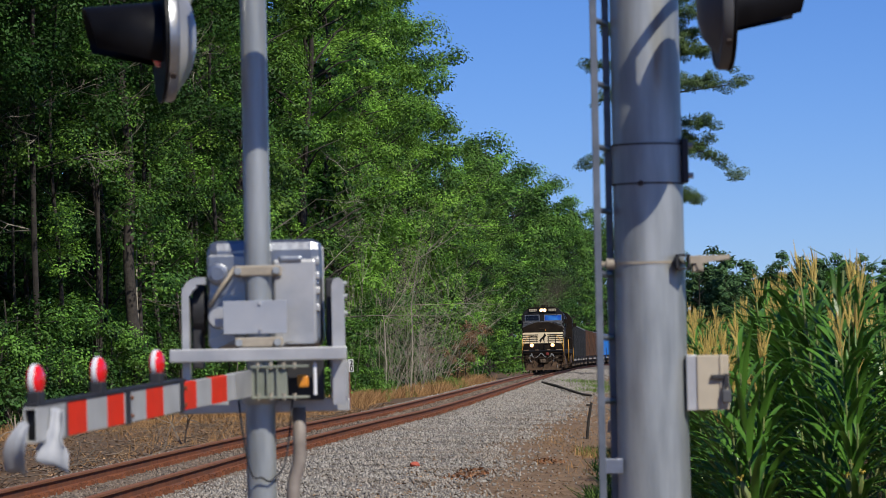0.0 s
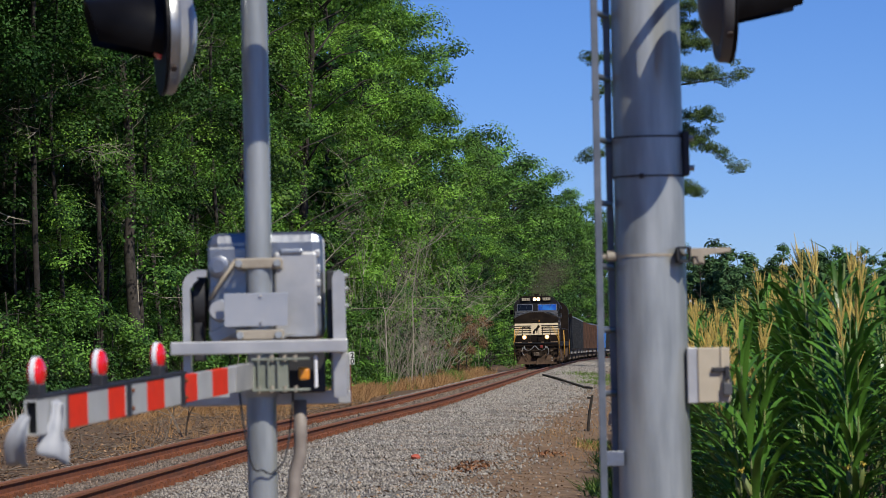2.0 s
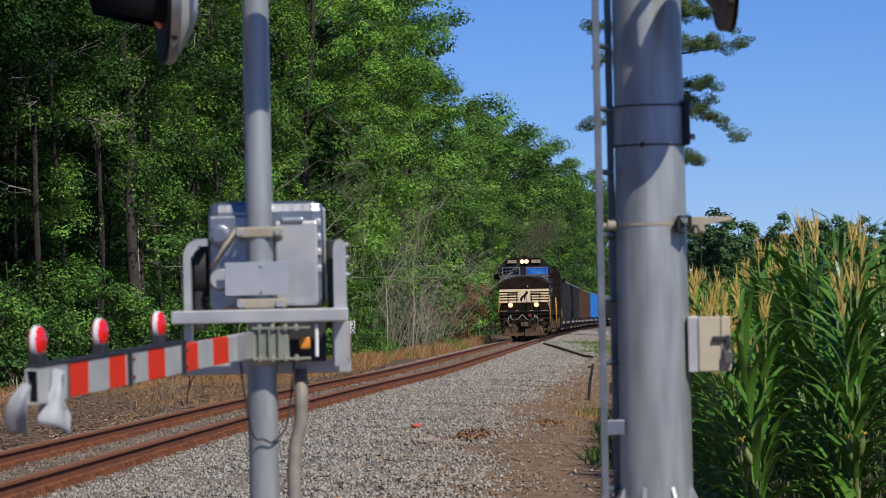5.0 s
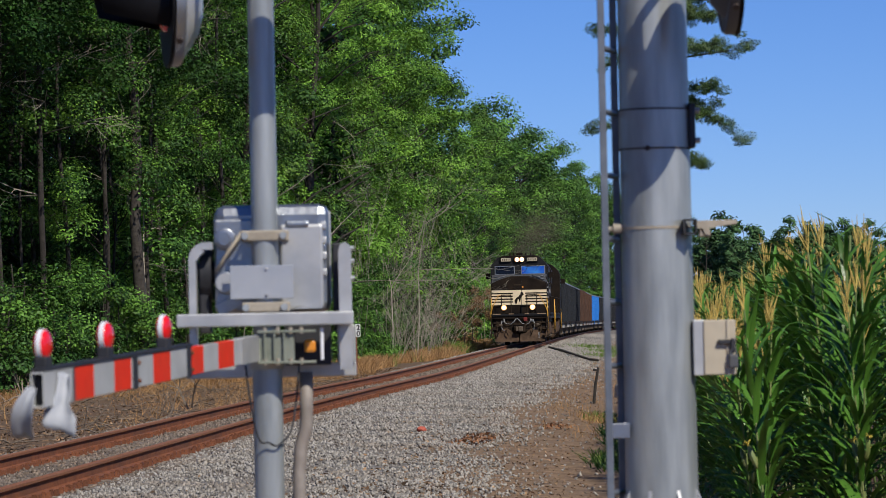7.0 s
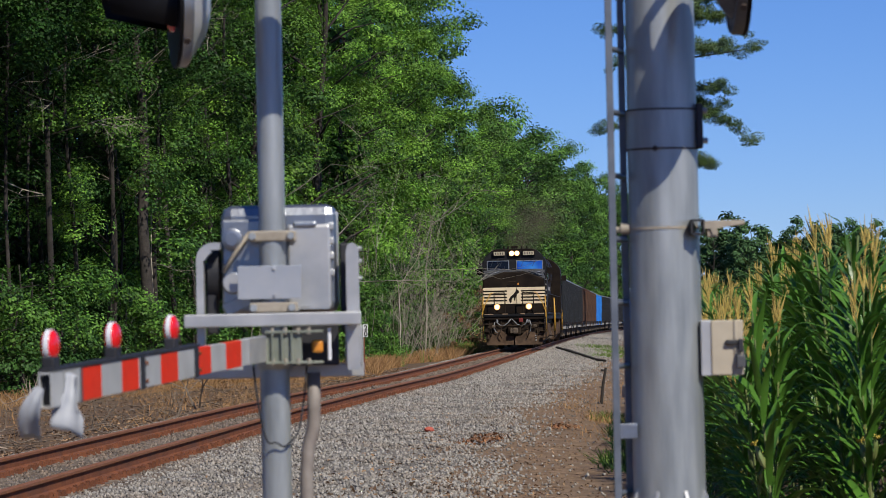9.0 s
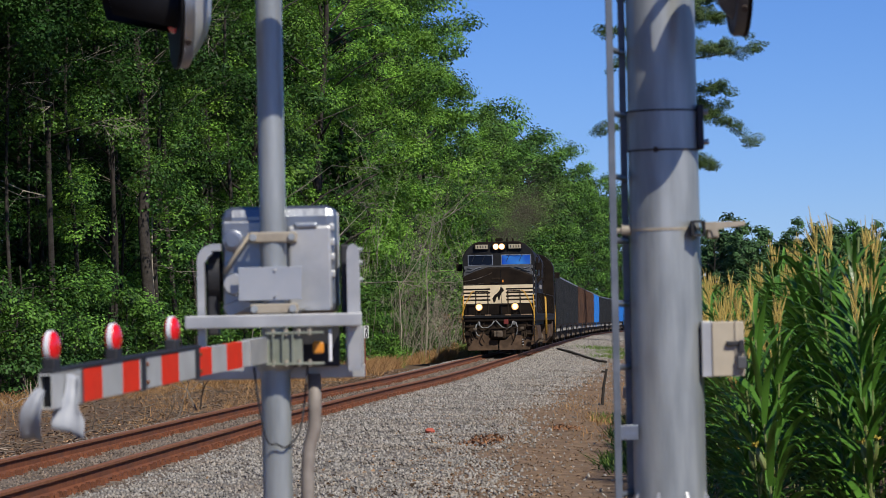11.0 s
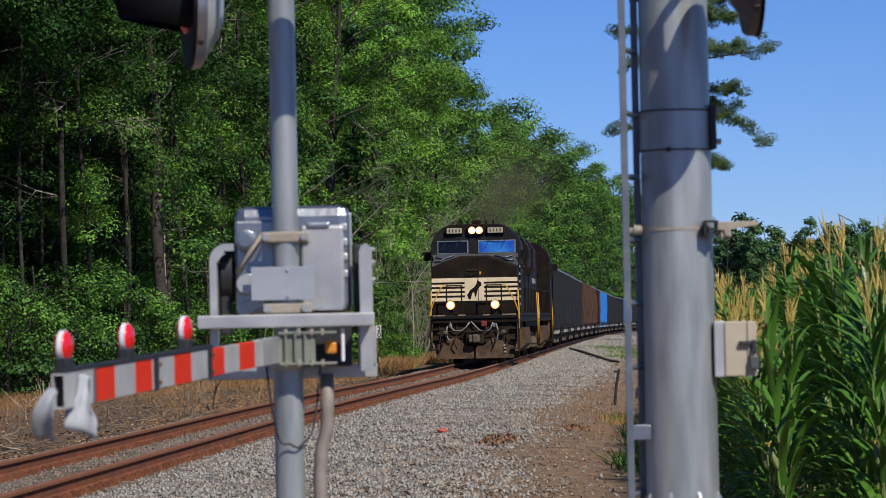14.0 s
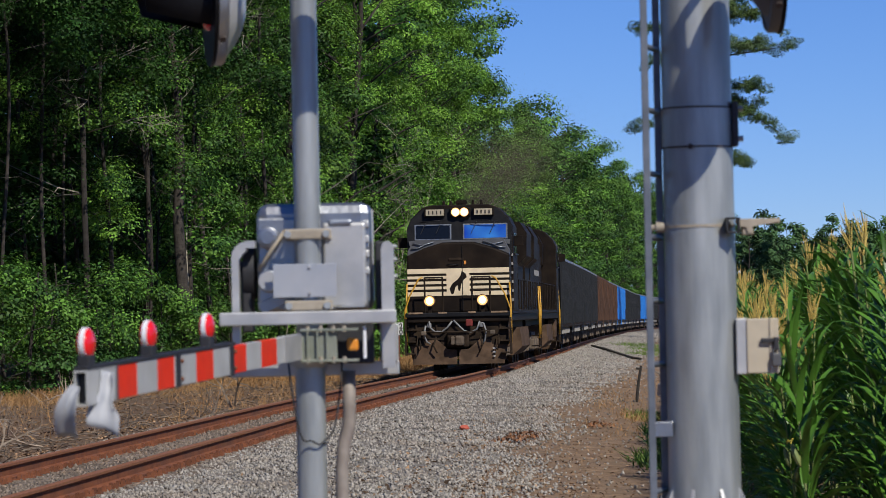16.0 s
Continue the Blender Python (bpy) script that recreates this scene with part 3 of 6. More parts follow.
def corn_plan(seed):
    """Heights, turns and blades of a plant."""
    r = random.Random(seed)
    h = r.uniform(2.08, 2.36)
    leaves, turn = [], r.uniform(0, 360)
    for k in range(16):
        z = 0.20 + (h - 0.34) * (k / 15) ** 0.9
        leaves.append((z, turn + r.uniform(-48, 48), corn_blade(r, k / 15), 0.8 if k == 0 else 0.72 if k > 13 else 1.0))
        turn += 180
    return h, leaves, r


def vigour(x, y):
    """How tall the maize stands: a poor strip runs slanting into the field, with taller stands on both sides."""
    strip = x - 0.0905 * y
    return 0.99 - 0.19 * math.exp(-(strip / 0.17) ** 2) + 0.12 * math.exp(-((strip - 0.31) / 0.13) ** 2) + 0.10 * math.exp(-((strip - 0.80) / 0.16) ** 2) + 0.07 * noise.noise((x * 1.1, y * 0.35, 4.0))


def build_corn():
    plans = [corn_plan(s) for s in range(50, 56)]
    kinds = []
    for h, leaves, r in plans:
        t = thing("corn_plant", label="tall green maize plant with long arching leaves and a tan tassel", category="maize plant", group="maize at the field's edge")
        bm = B()
        rod(bm, (0, 0, -0.1), (0, 0, h), 0.014, 0.006, 6)
        part("stalk", bm, M_STALK, t, smooth=True)
        for z, turn, pts, sc in leaves:
            v, f = [], []
            blade_mesh(pts, v, f, Matrix.Scale(sc, 4))
            ob = raw("leaf", v, f, M_CORNLEAF, t, True)
            ob.matrix_basis = pose(0, 0, z, 0, 0, turn)
        v, f = [], []
        tassel_mesh(r, v, f, Matrix())
        ob = raw("tassel", v, f, M_TASSEL, t)
        ob.matrix_basis = pose(0, 0, h - 0.03)
        bm = B()
        bmesh.ops.create_uvsphere(bm, u_segments=8, v_segments=6, radius=0.03, matrix=Matrix.Diagonal((1, 1, 3.6, 1)))
        ear = part("ear", bm, M_STALK, t, "green husked ear", True)
        ear.matrix_basis = pose(0.05, 0.0, h * 0.46, 0, 18, 0)
        bm = B()
        for q in range(9):
            ang = q * 0.7
            tube(bm, [(0, 0, 0.09), (0.012 * math.cos(ang), 0.012 * math.sin(ang), 0.13), (0.035 * math.cos(ang), 0.035 * math.sin(ang), 0.12 + 0.01 * (q % 3))], 0.006, 4)
        part("silk", bm, M_SILK, ear, "yellow silk tuft")
        kinds.append(t)
    rnd = random.Random(8)
    spots = []
    for row in range(8):
        y = 26.0
        while y < 84:
            spots.append((row, y + rnd.uniform(-0.04, 0.04), 7.95 + row * 0.76 + rnd.uniform(-0.05, 0.05)))
            y += 0.19 if row < 3 else 0.34
    # rows added out of view, to shade the lower leaves of the field
    for row in range(2, 11):
        y = 17.0
        while y < 26.0:
            off = 7.95 + row * 0.76 + rnd.uniform(-0.05, 0.05)
            if on_track(y, off).x > 0.142 * y + 0.35:
                spots.append((row, y, off))
            y += 0.26
    near = [s for s in spots if s[0] == 0 and s[1] < 41 or s[0] < 8 and 25.9 < s[1] < 27.2][:125]
    rest = [s for s in spots if s not in set(near)]
    for k, (row, y, off) in enumerate(near):
        p = on_track(y, off)
        m = pose(p.x, p.y, ground_z(p.x, p.y), rnd.uniform(-7, 7), rnd.uniform(-7, 7), rnd.uniform(0, 360)) @ Matrix.Scale(vigour(p.x, p.y) * rnd.uniform(0.94, 1.04), 4)
        if k < len(kinds):
            kinds[k].matrix_world = m
        else:
            copy_thing(kinds[k % len(kinds)], m)
    # the rest of the field, as one mass
    v, f, slots = [], [], []
    far_spots = [(9, y, off) for off in (7.95, 8.8, 9.8) for y in np.arange(84, 170, 0.7)]
    for row, y, off in rest + far_spots:
        p = on_track(y, off)
        h, leaves, r = plans[rnd.randrange(6)]
        m = pose(p.x, p.y, ground_z(p.x, p.y), rnd.uniform(-7, 7), rnd.uniform(-7, 7), rnd.uniform(0, 360)) @ Matrix.Scale(vigour(p.x, p.y) * rnd.uniform(0.90, 1.05), 4)
        for j, (z, turn, pts, sc) in enumerate(leaves):
            if 1 < row < 9 and y > 29 and j < (5 if row < 4 else 8):
                continue
            use = pts if row < 1 and y < 45 or y < 28.5 else pts[::2]
            n0 = len(f)
            blade_mesh(use, v, f, m @ pose(0, 0, z, 0, 0, turn) @ Matrix.Scale(sc, 4))
            slots += [0] * (len(f) - n0)
        n0 = len(f)
        if rnd.random() < 0.30:
            tassel_mesh(r, v, f, m @ pose(0, 0, h - 0.03))
        slots += [1] * (len(f) - n0)
        at = len(v)
        for z in (0.0, h):
            for s in ((0.012, 0, 0), (-0.006, 0.01, 0), (-0.006, -0.01, 0)):
                v.append(m @ Vector((s[0], s[1], z)))
        f += [(at, at + 1, at + 4, at + 3), (at + 1, at + 2, at + 5, at + 4), (at + 2, at, at + 3, at + 5)]
        slots += [2, 2, 2]
    ob = raw("corn_field", v, f, [M_CORNLEAF, M_TASSEL, M_STALK], None, True, slots)
    tagged(ob, "dense field of tall green maize with tan tassels", "maize field", kind="stuff")


build_corn()

# ---- the crossing's gate and signals ----
M_GALV = mat("galvanised_steel", (0.255, 0.275, 0.28), 0.36, 0.42, stretch=(1, 1, 0.16), second=(0.47, 0.49, 0.485), scale=11, third=(0.18, 0.20, 0.21), third_scale=4.0, bump=0.05, bump_scale=30)
M_LADDER = mat("dark_ladder_steel", (0.125, 0.145, 0.175), 0.42, 0.4, second=(0.20, 0.22, 0.25), scale=11, third=(0.10, 0.115, 0.14), third_scale=4.0, bump=0.05, bump_scale=30)
# darker bluish aluminium, with shade and sky blue put into the colour
M_ALU = mat("cast_aluminium_shade_tone", (0.27, 0.295, 0.335), 0.36, 0.85, second=(0.38, 0.405, 0.44), scale=7, third=(0.36, 0.345, 0.32), third_scale=3.0, bump=0.08, bump_scale=40)
M_ALU_BRIGHT = mat("bare_aluminium", (0.56, 0.555, 0.54), 0.40, 0.45, second=(0.42, 0.425, 0.43), scale=6, third=(0.33, 0.345, 0.37), third_scale=5.0, bump=0.05)
M_PLATE = mat("grey_sign_plate", (0.34, 0.37, 0.42), 0.5, 0.4, second=(0.46, 0.47, 0.49), scale=5)
M_CREAM = mat("tan_grey_clamp", (0.36, 0.315, 0.25), 0.6, second=(0.27, 0.235, 0.185), scale=15, bump=0.1)
# dark grey; on the right signal it holds the shade of the back
M_GREYBACK = mat("dark_grey_and_shaded_back", (0.06, 0.062, 0.068), 0.5, second=(0.085, 0.086, 0.09), scale=6)
M_SEAM = mat("dark_rusty_seam", (0.05, 0.035, 0.028), 0.8)
M_DARK = mat("dark_rubber", (0.012, 0.013, 0.016), 0.6, second=(0.025, 0.025, 0.03), scale=8)
M_SIGNAL_BLACK = mat("signal_black", (0.004, 0.004, 0.005), 0.45, spec=0.15, second=(0.010, 0.010, 0.012), scale=6)
M_OLIVE = mat("olive_casting", (0.175, 0.195, 0.155), 0.55, 0.2, second=(0.255, 0.27, 0.225), scale=9, bump=0.1)
M_AMBER = mat("amber_plastic", (0.75, 0.30, 0.03), 0.3, second=(0.6, 0.2, 0.02), scale=20, coat=0.5)
M_REDLENS = mat("red_lens", (0.80, 0.012, 0.018), 0.2, second=(0.65, 0.01, 0.014), scale=30, coat=0.6)
M_WHITEBAND = mat("white_lamp_shell", (0.78, 0.78, 0.80), 0.4, second=(0.68, 0.69, 0.72), scale=20)
M_REDSTRIPE = mat("red_reflective_sheet", (0.78, 0.038, 0.010), 0.6, spec=0.15, second=(0.68, 0.032, 0.010), scale=14, third=(0.60, 0.045, 0.018), third_scale=5.0)
M_WHITESTRIPE = mat("white_reflective_sheet", (0.47, 0.48, 0.475), 0.42, second=(0.39, 0.40, 0.395), scale=10, third=(0.33, 0.33, 0.315), third_scale=4.0)
M_FOIL = mat("torn_white_sheet", (0.42, 0.44, 0.48), 0.6, second=(0.27, 0.29, 0.33), scale=9, translucent=0.15)
M_TANBOX = mat("tan_painted_steel", (0.46, 0.40, 0.30), 0.55, second=(0.39, 0.34, 0.26), scale=9, third=(0.33, 0.28, 0.21), third_scale=4.0)
M_CONDUIT = mat("flexible_conduit", (0.20, 0.17, 0.15), 0.6, second=(0.27, 0.24, 0.21), scale=14)
M_CONCRETE = mat("concrete", (0.34, 0.33, 0.31), 0.9, second=(0.42, 0.41, 0.39), scale=8, bump=0.3)


def disc(bm, c, axis, r, depth, seg=32):
    a = Vector(c)
    d = Vector(axis).normalized() * depth / 2
    return rod(bm, a - d, a + d, r, r, seg)


def smooth_edges(bm, width, limit=0.6):
    edges = [e for e in bm.edges if len(e.link_faces) == 2 and e.calc_face_angle(0) > limit]
    bmesh.ops.bevel(bm, geom=edges, offset=width, segments=2, affect="EDGES", profile=0.5)
    return bm


def flashing_signal(m, label, back=None):
    """One railway flashing light: a round black background, a hooded lens in front and a grey dome behind. It faces -x."""
    s = thing("crossing_signal", m, label, "signal light", "crossing signals")
    bm = B()
    disc(bm, (0, 0, 0), (1, 0, 0), 0.305, 0.012, 48)
    part("background", bm, M_SIGNAL_BLACK, s, "round black background")
    bm = B()
    prof = [(0.052, 0.285), (0.055, 0.225), (0.078, 0.205), (0.112, 0.165), (0.135, 0.10), (0.145, 0.001)]
    if back is None:
        prof = [(0.058, 0.289), (0.078, 0.255), (0.112, 0.210), (0.142, 0.155), (0.160, 0.09), (0.166, 0.001)]
    n = 40
    rings = [[bm.verts.new((x, r * math.cos(k * math.tau / n), r * math.sin(k * math.tau / n))) for k in range(n)] for x, r in prof]
    for p, q in zip(rings, rings[1:]):
        for k in range(n):
            bm.faces.new((p[k], p[(k + 1) % n], q[(k + 1) % n], q[k]))
    bm.faces.new(rings[-1])
    bmesh.ops.recalc_face_normals(bm, faces=bm.faces)
    part("housing", bm, back or M_ALU_BRIGHT, s, "grey domed housing", True)
    bm = B()
    lip = [(0.012, 0.302), (0.048, 0.301), (0.060, 0.292), (0.056, 0.280)]
    rings = [[bm.verts.new((x, r * math.cos(k * math.tau / n), r * math.sin(k * math.tau / n))) for k in range(n)] for x, r in lip]
    for p, q in zip(rings, rings[1:]):
        for k in range(n):
            bm.faces.new((p[k], p[(k + 1) % n], q[(k + 1) % n], q[k]))
    bmesh.ops.recalc_face_normals(bm, faces=bm.faces)
    # without a given back, the rim's blue shade is put in by M_ALU
    part("rim", bm, back or M_ALU, s, "bluish metal rim", True)
    for ang in (40, 140, 220, 320):
        bm = B()
        disc(bm, (0.03, 0.302 * math.cos(radians(ang)), 0.302 * math.sin(radians(ang))), (0, math.cos(radians(ang)), math.sin(radians(ang))), 0.016, 0.02, 8)
        part("bolt", bm, M_SEAM, s)
    bm = B()
    n, length = 30, 0.36
    rows = []
    for k in range(n + 1):
        a0 = radians(-46 + 272 * k / n)
        a1 = radians(-24 + 228 * k / n)
        cut = length * (0.90 + 0.10 * math.sin(a1))
        row = []
        for r in (0.172, 0.162):
            row.append(bm.verts.new((-0.006, r * math.cos(a0), r * math.sin(a0))))
            row.append(bm.verts.new((-cut, r * math.cos(a1) * 0.92, r * math.sin(a1) * 0.84)))
        rows.append(row)
    for p, q in zip(rows, rows[1:]):
        bm.faces.new((p[0], q[0], q[1], p[1]))
        bm.faces.new((p[3], q[3], q[2], p[2]))
        bm.faces.new((p[1], q[1], q[3], p[3]))
    part("hood", bm, M_SIGNAL_BLACK, s, "long black hood", True)
    bm = B()
    bmesh.ops.create_uvsphere(bm, u_segments=20, v_segments=10, radius=0.14, matrix=Matrix.Translation((-0.006, 0, 0)) @ Matrix.Diagonal((0.35, 1, 1, 1)))
    part("lens", bm, M_REDLENS, s, "red lens", True)
    bm = B()
    tube(bm, [(0.10, 0, 0.08), (0.14, 0, 0.2), (0.14, 0, 0.33)], 0.021, 10)
    part("bracket", bm, M_GALV, s, smooth=True)
    return s


def build_gate():
    gx, gy = -0.823, 15.8
    g = ground_z(gx, gy)
    gate = thing("crossing_gate", pose(gx, gy, g), "galvanised crossing gate mast with an aluminium drive box and lowered arm", "crossing gate")
    O = Vector((0, 0, -g))

    def P(x, y, z):
        return Vector((x, y, z)) + O
    bm = B()
    rod(bm, P(0, 0, g), P(0, 0, 1.40), 0.070, None, 32)
    rod(bm, P(0, 0, 1.34), P(0, 0, 1.40), 0.078, 0.10, 32)
    part("lower_mast", bm, M_GALV, gate, "thick galvanised pipe", True)
    bm = B()
    rod(bm, P(0, 0, 1.40), P(0, 0, 4.6), 0.062, None, 32)
    part("upper_mast", bm, M_GALV, gate, "galvanised pipe", True)
    bm = B()
    box(bm, P(0, 0, g + 0.02), (0.4, 0.4, 0.05), 0.006)
    part("base_plate", bm, M_GALV, gate)
    # drive box behind the mast
    # the box's blue shade is put in M_ALU, its sunlit cover in M_ALU_BRIGHT
    bm = B()
    box(bm, P(0.025, 0.26, 1.858), (0.545, 0.34, 0.515), 0.05)
    case = part("drive_box", bm, M_ALU, gate, "rounded cast aluminium drive box")
    bm = B()
    box(bm, P(0.168, 0.085, 1.82), (0.205, 0.04, 0.40), 0.014)
    part("cover", bm, M_ALU_BRIGHT, case)
    bm = B()
    box(bm, P(-0.12, 0.085, 1.83), (0.25, 0.03, 0.44), 0.012)
    part("door", bm, M_ALU, case)
    bm = B()
    box(bm, P(0.15, 0.085, 2.02), (0.11, 0.06, 0.03), 0.01)
    part("latch", bm, M_ALU, case)
    for z in (2.01, 1.94, 1.87, 1.79):
        bm = B()
        box(bm, P(0.272, 0.085, z), (0.030, 0.03, 0.036), 0.008)
        part("hinge_lug", bm, M_ALU_BRIGHT, case, "bright hinge lug")
    bm = B()
    box(bm, P(0.298, 0.16, 1.90), (0.012, 0.03, 0.36), 0.004)
    part("hinge_pin", bm, M_ALU_BRIGHT, case)
    for z in (1.955, 1.75):
        bm = B()
        disc(bm, P(-0.19, 0.05, z), (0, 1, 0), 0.052, 0.07, 24)
        smooth_edges(bm, 0.008)
        cap = part("round_cap", bm, M_ALU, case, "round bolted cap", True)
        bm = B()
        disc(bm, P(-0.19, 0.012, z), (0, 1, 0), 0.030 if z > 1.9 else 0.044, 0.04, 20)
        part("nut", bm, M_ALU if z > 1.9 else M_ALU_BRIGHT, cap)
    bm = B()
    tube(bm, [P(-0.11, 0.03, 1.985), P(-0.17, 0.02, 1.90), P(-0.235, 0.02, 1.80)], 0.010, 8)
    part("strap", bm, M_CREAM, case, smooth=True)
    bm = B()
    box(bm, P(-0.175, 0.06, 1.645), (0.13, 0.02, 0.06), 0.006, (0, -24, 0))
    part("rib", bm, M_ALU_BRIGHT, case)
    bm = B()
    prism(bm, [(-0.05, 1.62 - g), (0.26, 1.62 - g), (0.26, 1.66 - g), (0.10, 1.61 - g)], 1, 0.03, 0.07)
    part("lower_flange", bm, M_ALU_BRIGHT, case)
    for z in (1.965, 1.63):
        bm = B()
        box(bm, P(0.0, -0.055, z), (0.22, 0.03, 0.05), 0.008)
        box(bm, P(0.0, 0.06, z), (0.22, 0.03, 0.05), 0.008)
        clamp = part("clamp", bm, M_CREAM, gate, "cream painted pipe clamp")
        for x in (-0.09, 0.09):
            bm = B()
            rod(bm, P(x, -0.085, z), P(x, 0.09, z), 0.009, None, 10)
            disc(bm, P(x, -0.078, z), (0, 1, 0), 0.018, 0.016, 6)
            part("bolt", bm, M_GALV, clamp)
    bm = B()
    box(bm, P(-0.014, -0.078, 1.748), (0.296, 0.004, 0.155), 0.0015)
    plate = part("blank_plate", bm, M_PLATE, gate, "plain grey rectangular metal plate")
    for z in (1.812, 1.690):
        bm = B()
        disc(bm, P(0.01, -0.083, z), (0, 1, 0), 0.007, 0.012, 8)
        part("bolt", bm, M_ALU_BRIGHT, plate)
    # rectangular arm frame round the mast
    frame_ob = thing("arm_frame")
    frame_ob.parent = gate
    frame_ob["label"] = "bright aluminium frame that carries the arm"
    bm = B()
    box(bm, P(0.0, -0.115, 1.573), (0.825, 0.05, 0.062), 0.006)
    part("upper_bar", bm, M_ALU_BRIGHT, frame_ob)
    bm = B()
    box(bm, P(0.01, 0.16, 1.330), (0.81, 0.05, 0.064), 0.006)
    part("lower_bar", bm, M_ALU_BRIGHT, frame_ob)
    bm = B()
    box(bm, P(0.37, 0.14, 1.45), (0.085, 0.04, 0.18), 0.005)
    part("side_plate", bm, M_ALU_BRIGHT, frame_ob)
    bm = B()
    w, top, sx = 0.03, 1.93, 0.372
    prism(bm, [(sx - w, 1.33 - g), (sx + w, 1.33 - g), (sx + w, top - 0.04 - g), (sx + w * 0.7, top - 0.012 - g), (sx, top - g), (sx - w * 0.7, top - 0.012 - g), (sx - w, top - 0.04 - g)], 1, 0.02, 0.065)
    post = part("side_arm", bm, M_ALU_BRIGHT, frame_ob, "upright arm with a rounded top")
    for z in (1.90, 1.84, 1.76):
        bm = B()
        disc(bm, P(sx + 0.03, 0.04, z), (1, 0, 0), 0.011, 0.03, 8)
        part("bolt", bm, M_GALV, post)
    # the other arm bends over at its top towards the hub
    bend = [(-0.358, 1.40), (-0.358, 1.86)] + [(-0.278 - 0.08 * math.cos(radians(q)), 1.86 + 0.08 * math.sin(radians(q))) for q in (20, 40, 60, 80, 90)] + [(-0.245, 1.94)]
    hook = [(x, z - g) for x, z in bend] + [(x + (0.034 if z < 1.93 else 0.0), z - (0.0 if z < 1.87 else 0.034) - g) for x, z in reversed(bend)]
    bm = B()
    prism(bm, hook, 1, -0.045, 0.055)
    part("side_arm", bm, M_ALU_BRIGHT, frame_ob, "upright arm bent over at its top")
    for x, y in ((-0.335, 0.10), (0.372, 0.10)):
        bm = B()
        box(bm, P(x, 0.02, 1.40 if x < 0 else 1.573), (0.05, 0.30, 0.05), 0.005)
        part("cross_bar", bm, M_ALU_BRIGHT, frame_ob)
    bm = B()
    disc(bm, P(-0.285, 0.16, 1.80), (1, 0, 0), 0.13, 0.05, 28)
    disc(bm, P(-0.285, 0.16, 1.80), (1, 0, 0), 0.05, 0.10, 20)
    part("hub", bm, M_DARK, gate, "black turning hub", True)
    bm = B()
    box(bm, P(-0.295, 0.16, 1.66), (0.05, 0.16, 0.30), 0.01)
    part("hub_cover", bm, M_DARK, gate)
    # dark block stands in for the shaded gap right of the box
    bm = B()
    box(bm, P(0.335, 0.2, 1.72), (0.05, 0.12, 0.42), 0.01)
    part("crank_cover", bm, M_DARK, gate)
    # arm mount and lamp
    bm = B()
    box(bm, P(0.05, -0.12, 1.445), (0.17, 0.10, 0.145), 0.006)
    for x in (0.0, 0.045, 0.09):
        box(bm, P(x, -0.18, 1.445), (0.008, 0.02, 0.14))
    mount = part("arm_mount", bm, M_OLIVE, gate, "olive grey ribbed casting")
    for z in (1.515, 1.372):
        bm = B()
        box(bm, P(0.10, -0.13, z), (0.27, 0.12, 0.012), 0.003)
        part("mount_plate", bm, M_OLIVE, mount)
        for x in (0.0, 0.06, 0.12, 0.17):
            bm = B()
            disc(bm, P(x, -0.18, z + 0.004), (0, 0, 1), 0.010, 0.03, 6)
            part("bolt", bm, M_CREAM, mount)
    bm = B()
    box(bm, P(0.205, -0.05, 1.445), (0.055, 0.05, 0.06), 0.012)
    part("amber_lamp", bm, M_AMBER, gate, "small amber block")
    bm = B()
    rod(bm, P(0.262, -0.10, 1.38), P(0.262, -0.10, 1.53), 0.009, None, 10)
    part("tie_rod", bm, M_WHITEBAND, gate)
    bm = B()
    box(bm, P(0.19, 0.06, 1.455), (0.22, 0.06, 0.2), 0.006)
    part("back_plate", bm, M_DARK, gate)
    # conduit and hanging cable
    bm = B()
    tube(bm, [P(0.175, 0.14, 1.32), P(0.175, 0.14, 1.15), P(0.17, 0.14, 1.06), P(0.145, 0.13, 0.97), P(0.135, 0.12, 0.85), P(0.13, 0.12, 0.3), P(0.13, 0.12, g)], 0.032, 16)
    part("conduit", bm, M_CONDUIT, gate, "brown flexible conduit", True)
    bm = B()
    pts = []
    for k in range(17):
        u = k / 16
        pts.append(P(-0.095 + 0.245 * u, -0.11 + 0.14 * u ** 3, 1.36 - 0.37 * (1 - (2 * u - 1) ** 4) + 0.01 * math.sin(u * 20)))
    tube(bm, pts, 0.005, 6)
    part("cable", bm, M_DARK, gate, "thin black hanging cable", True)

    # the lowered arm, striped, coming across the road
    a, b = Vector((-0.86, 15.70, 1.441)), Vector((-1.392, 11.55, 1.340))
    d = (b - a).normalized()
    length = (b - a).length
    side = d.cross(Vector((0, 0, 1))).normalized()
    up = side.cross(d).normalized()
    m = Matrix(((side.x, d.x, up.x, a.x), (side.y, d.y, up.y, a.y), (side.z, d.z, up.z, a.z), (0, 0, 0, 1)))
    arm = thing("gate_arm", m, "lowered gate arm with red and white stripes and three red lamps", "gate arm")
    w, h = 0.034, 0.116

    def band(name, y0, y1, material, grow_by=0.0, label="", top=False):
        bm = B()
        box(bm, (0, (y0 + y1) / 2, 0), (w + grow_by, y1 - y0, h + grow_by), 0.002)
        return part(name, bm, material, arm, label)
    band("root", -0.06, 0.50, M_ALU_BRIGHT, 0.004, "bare aluminium arm root")
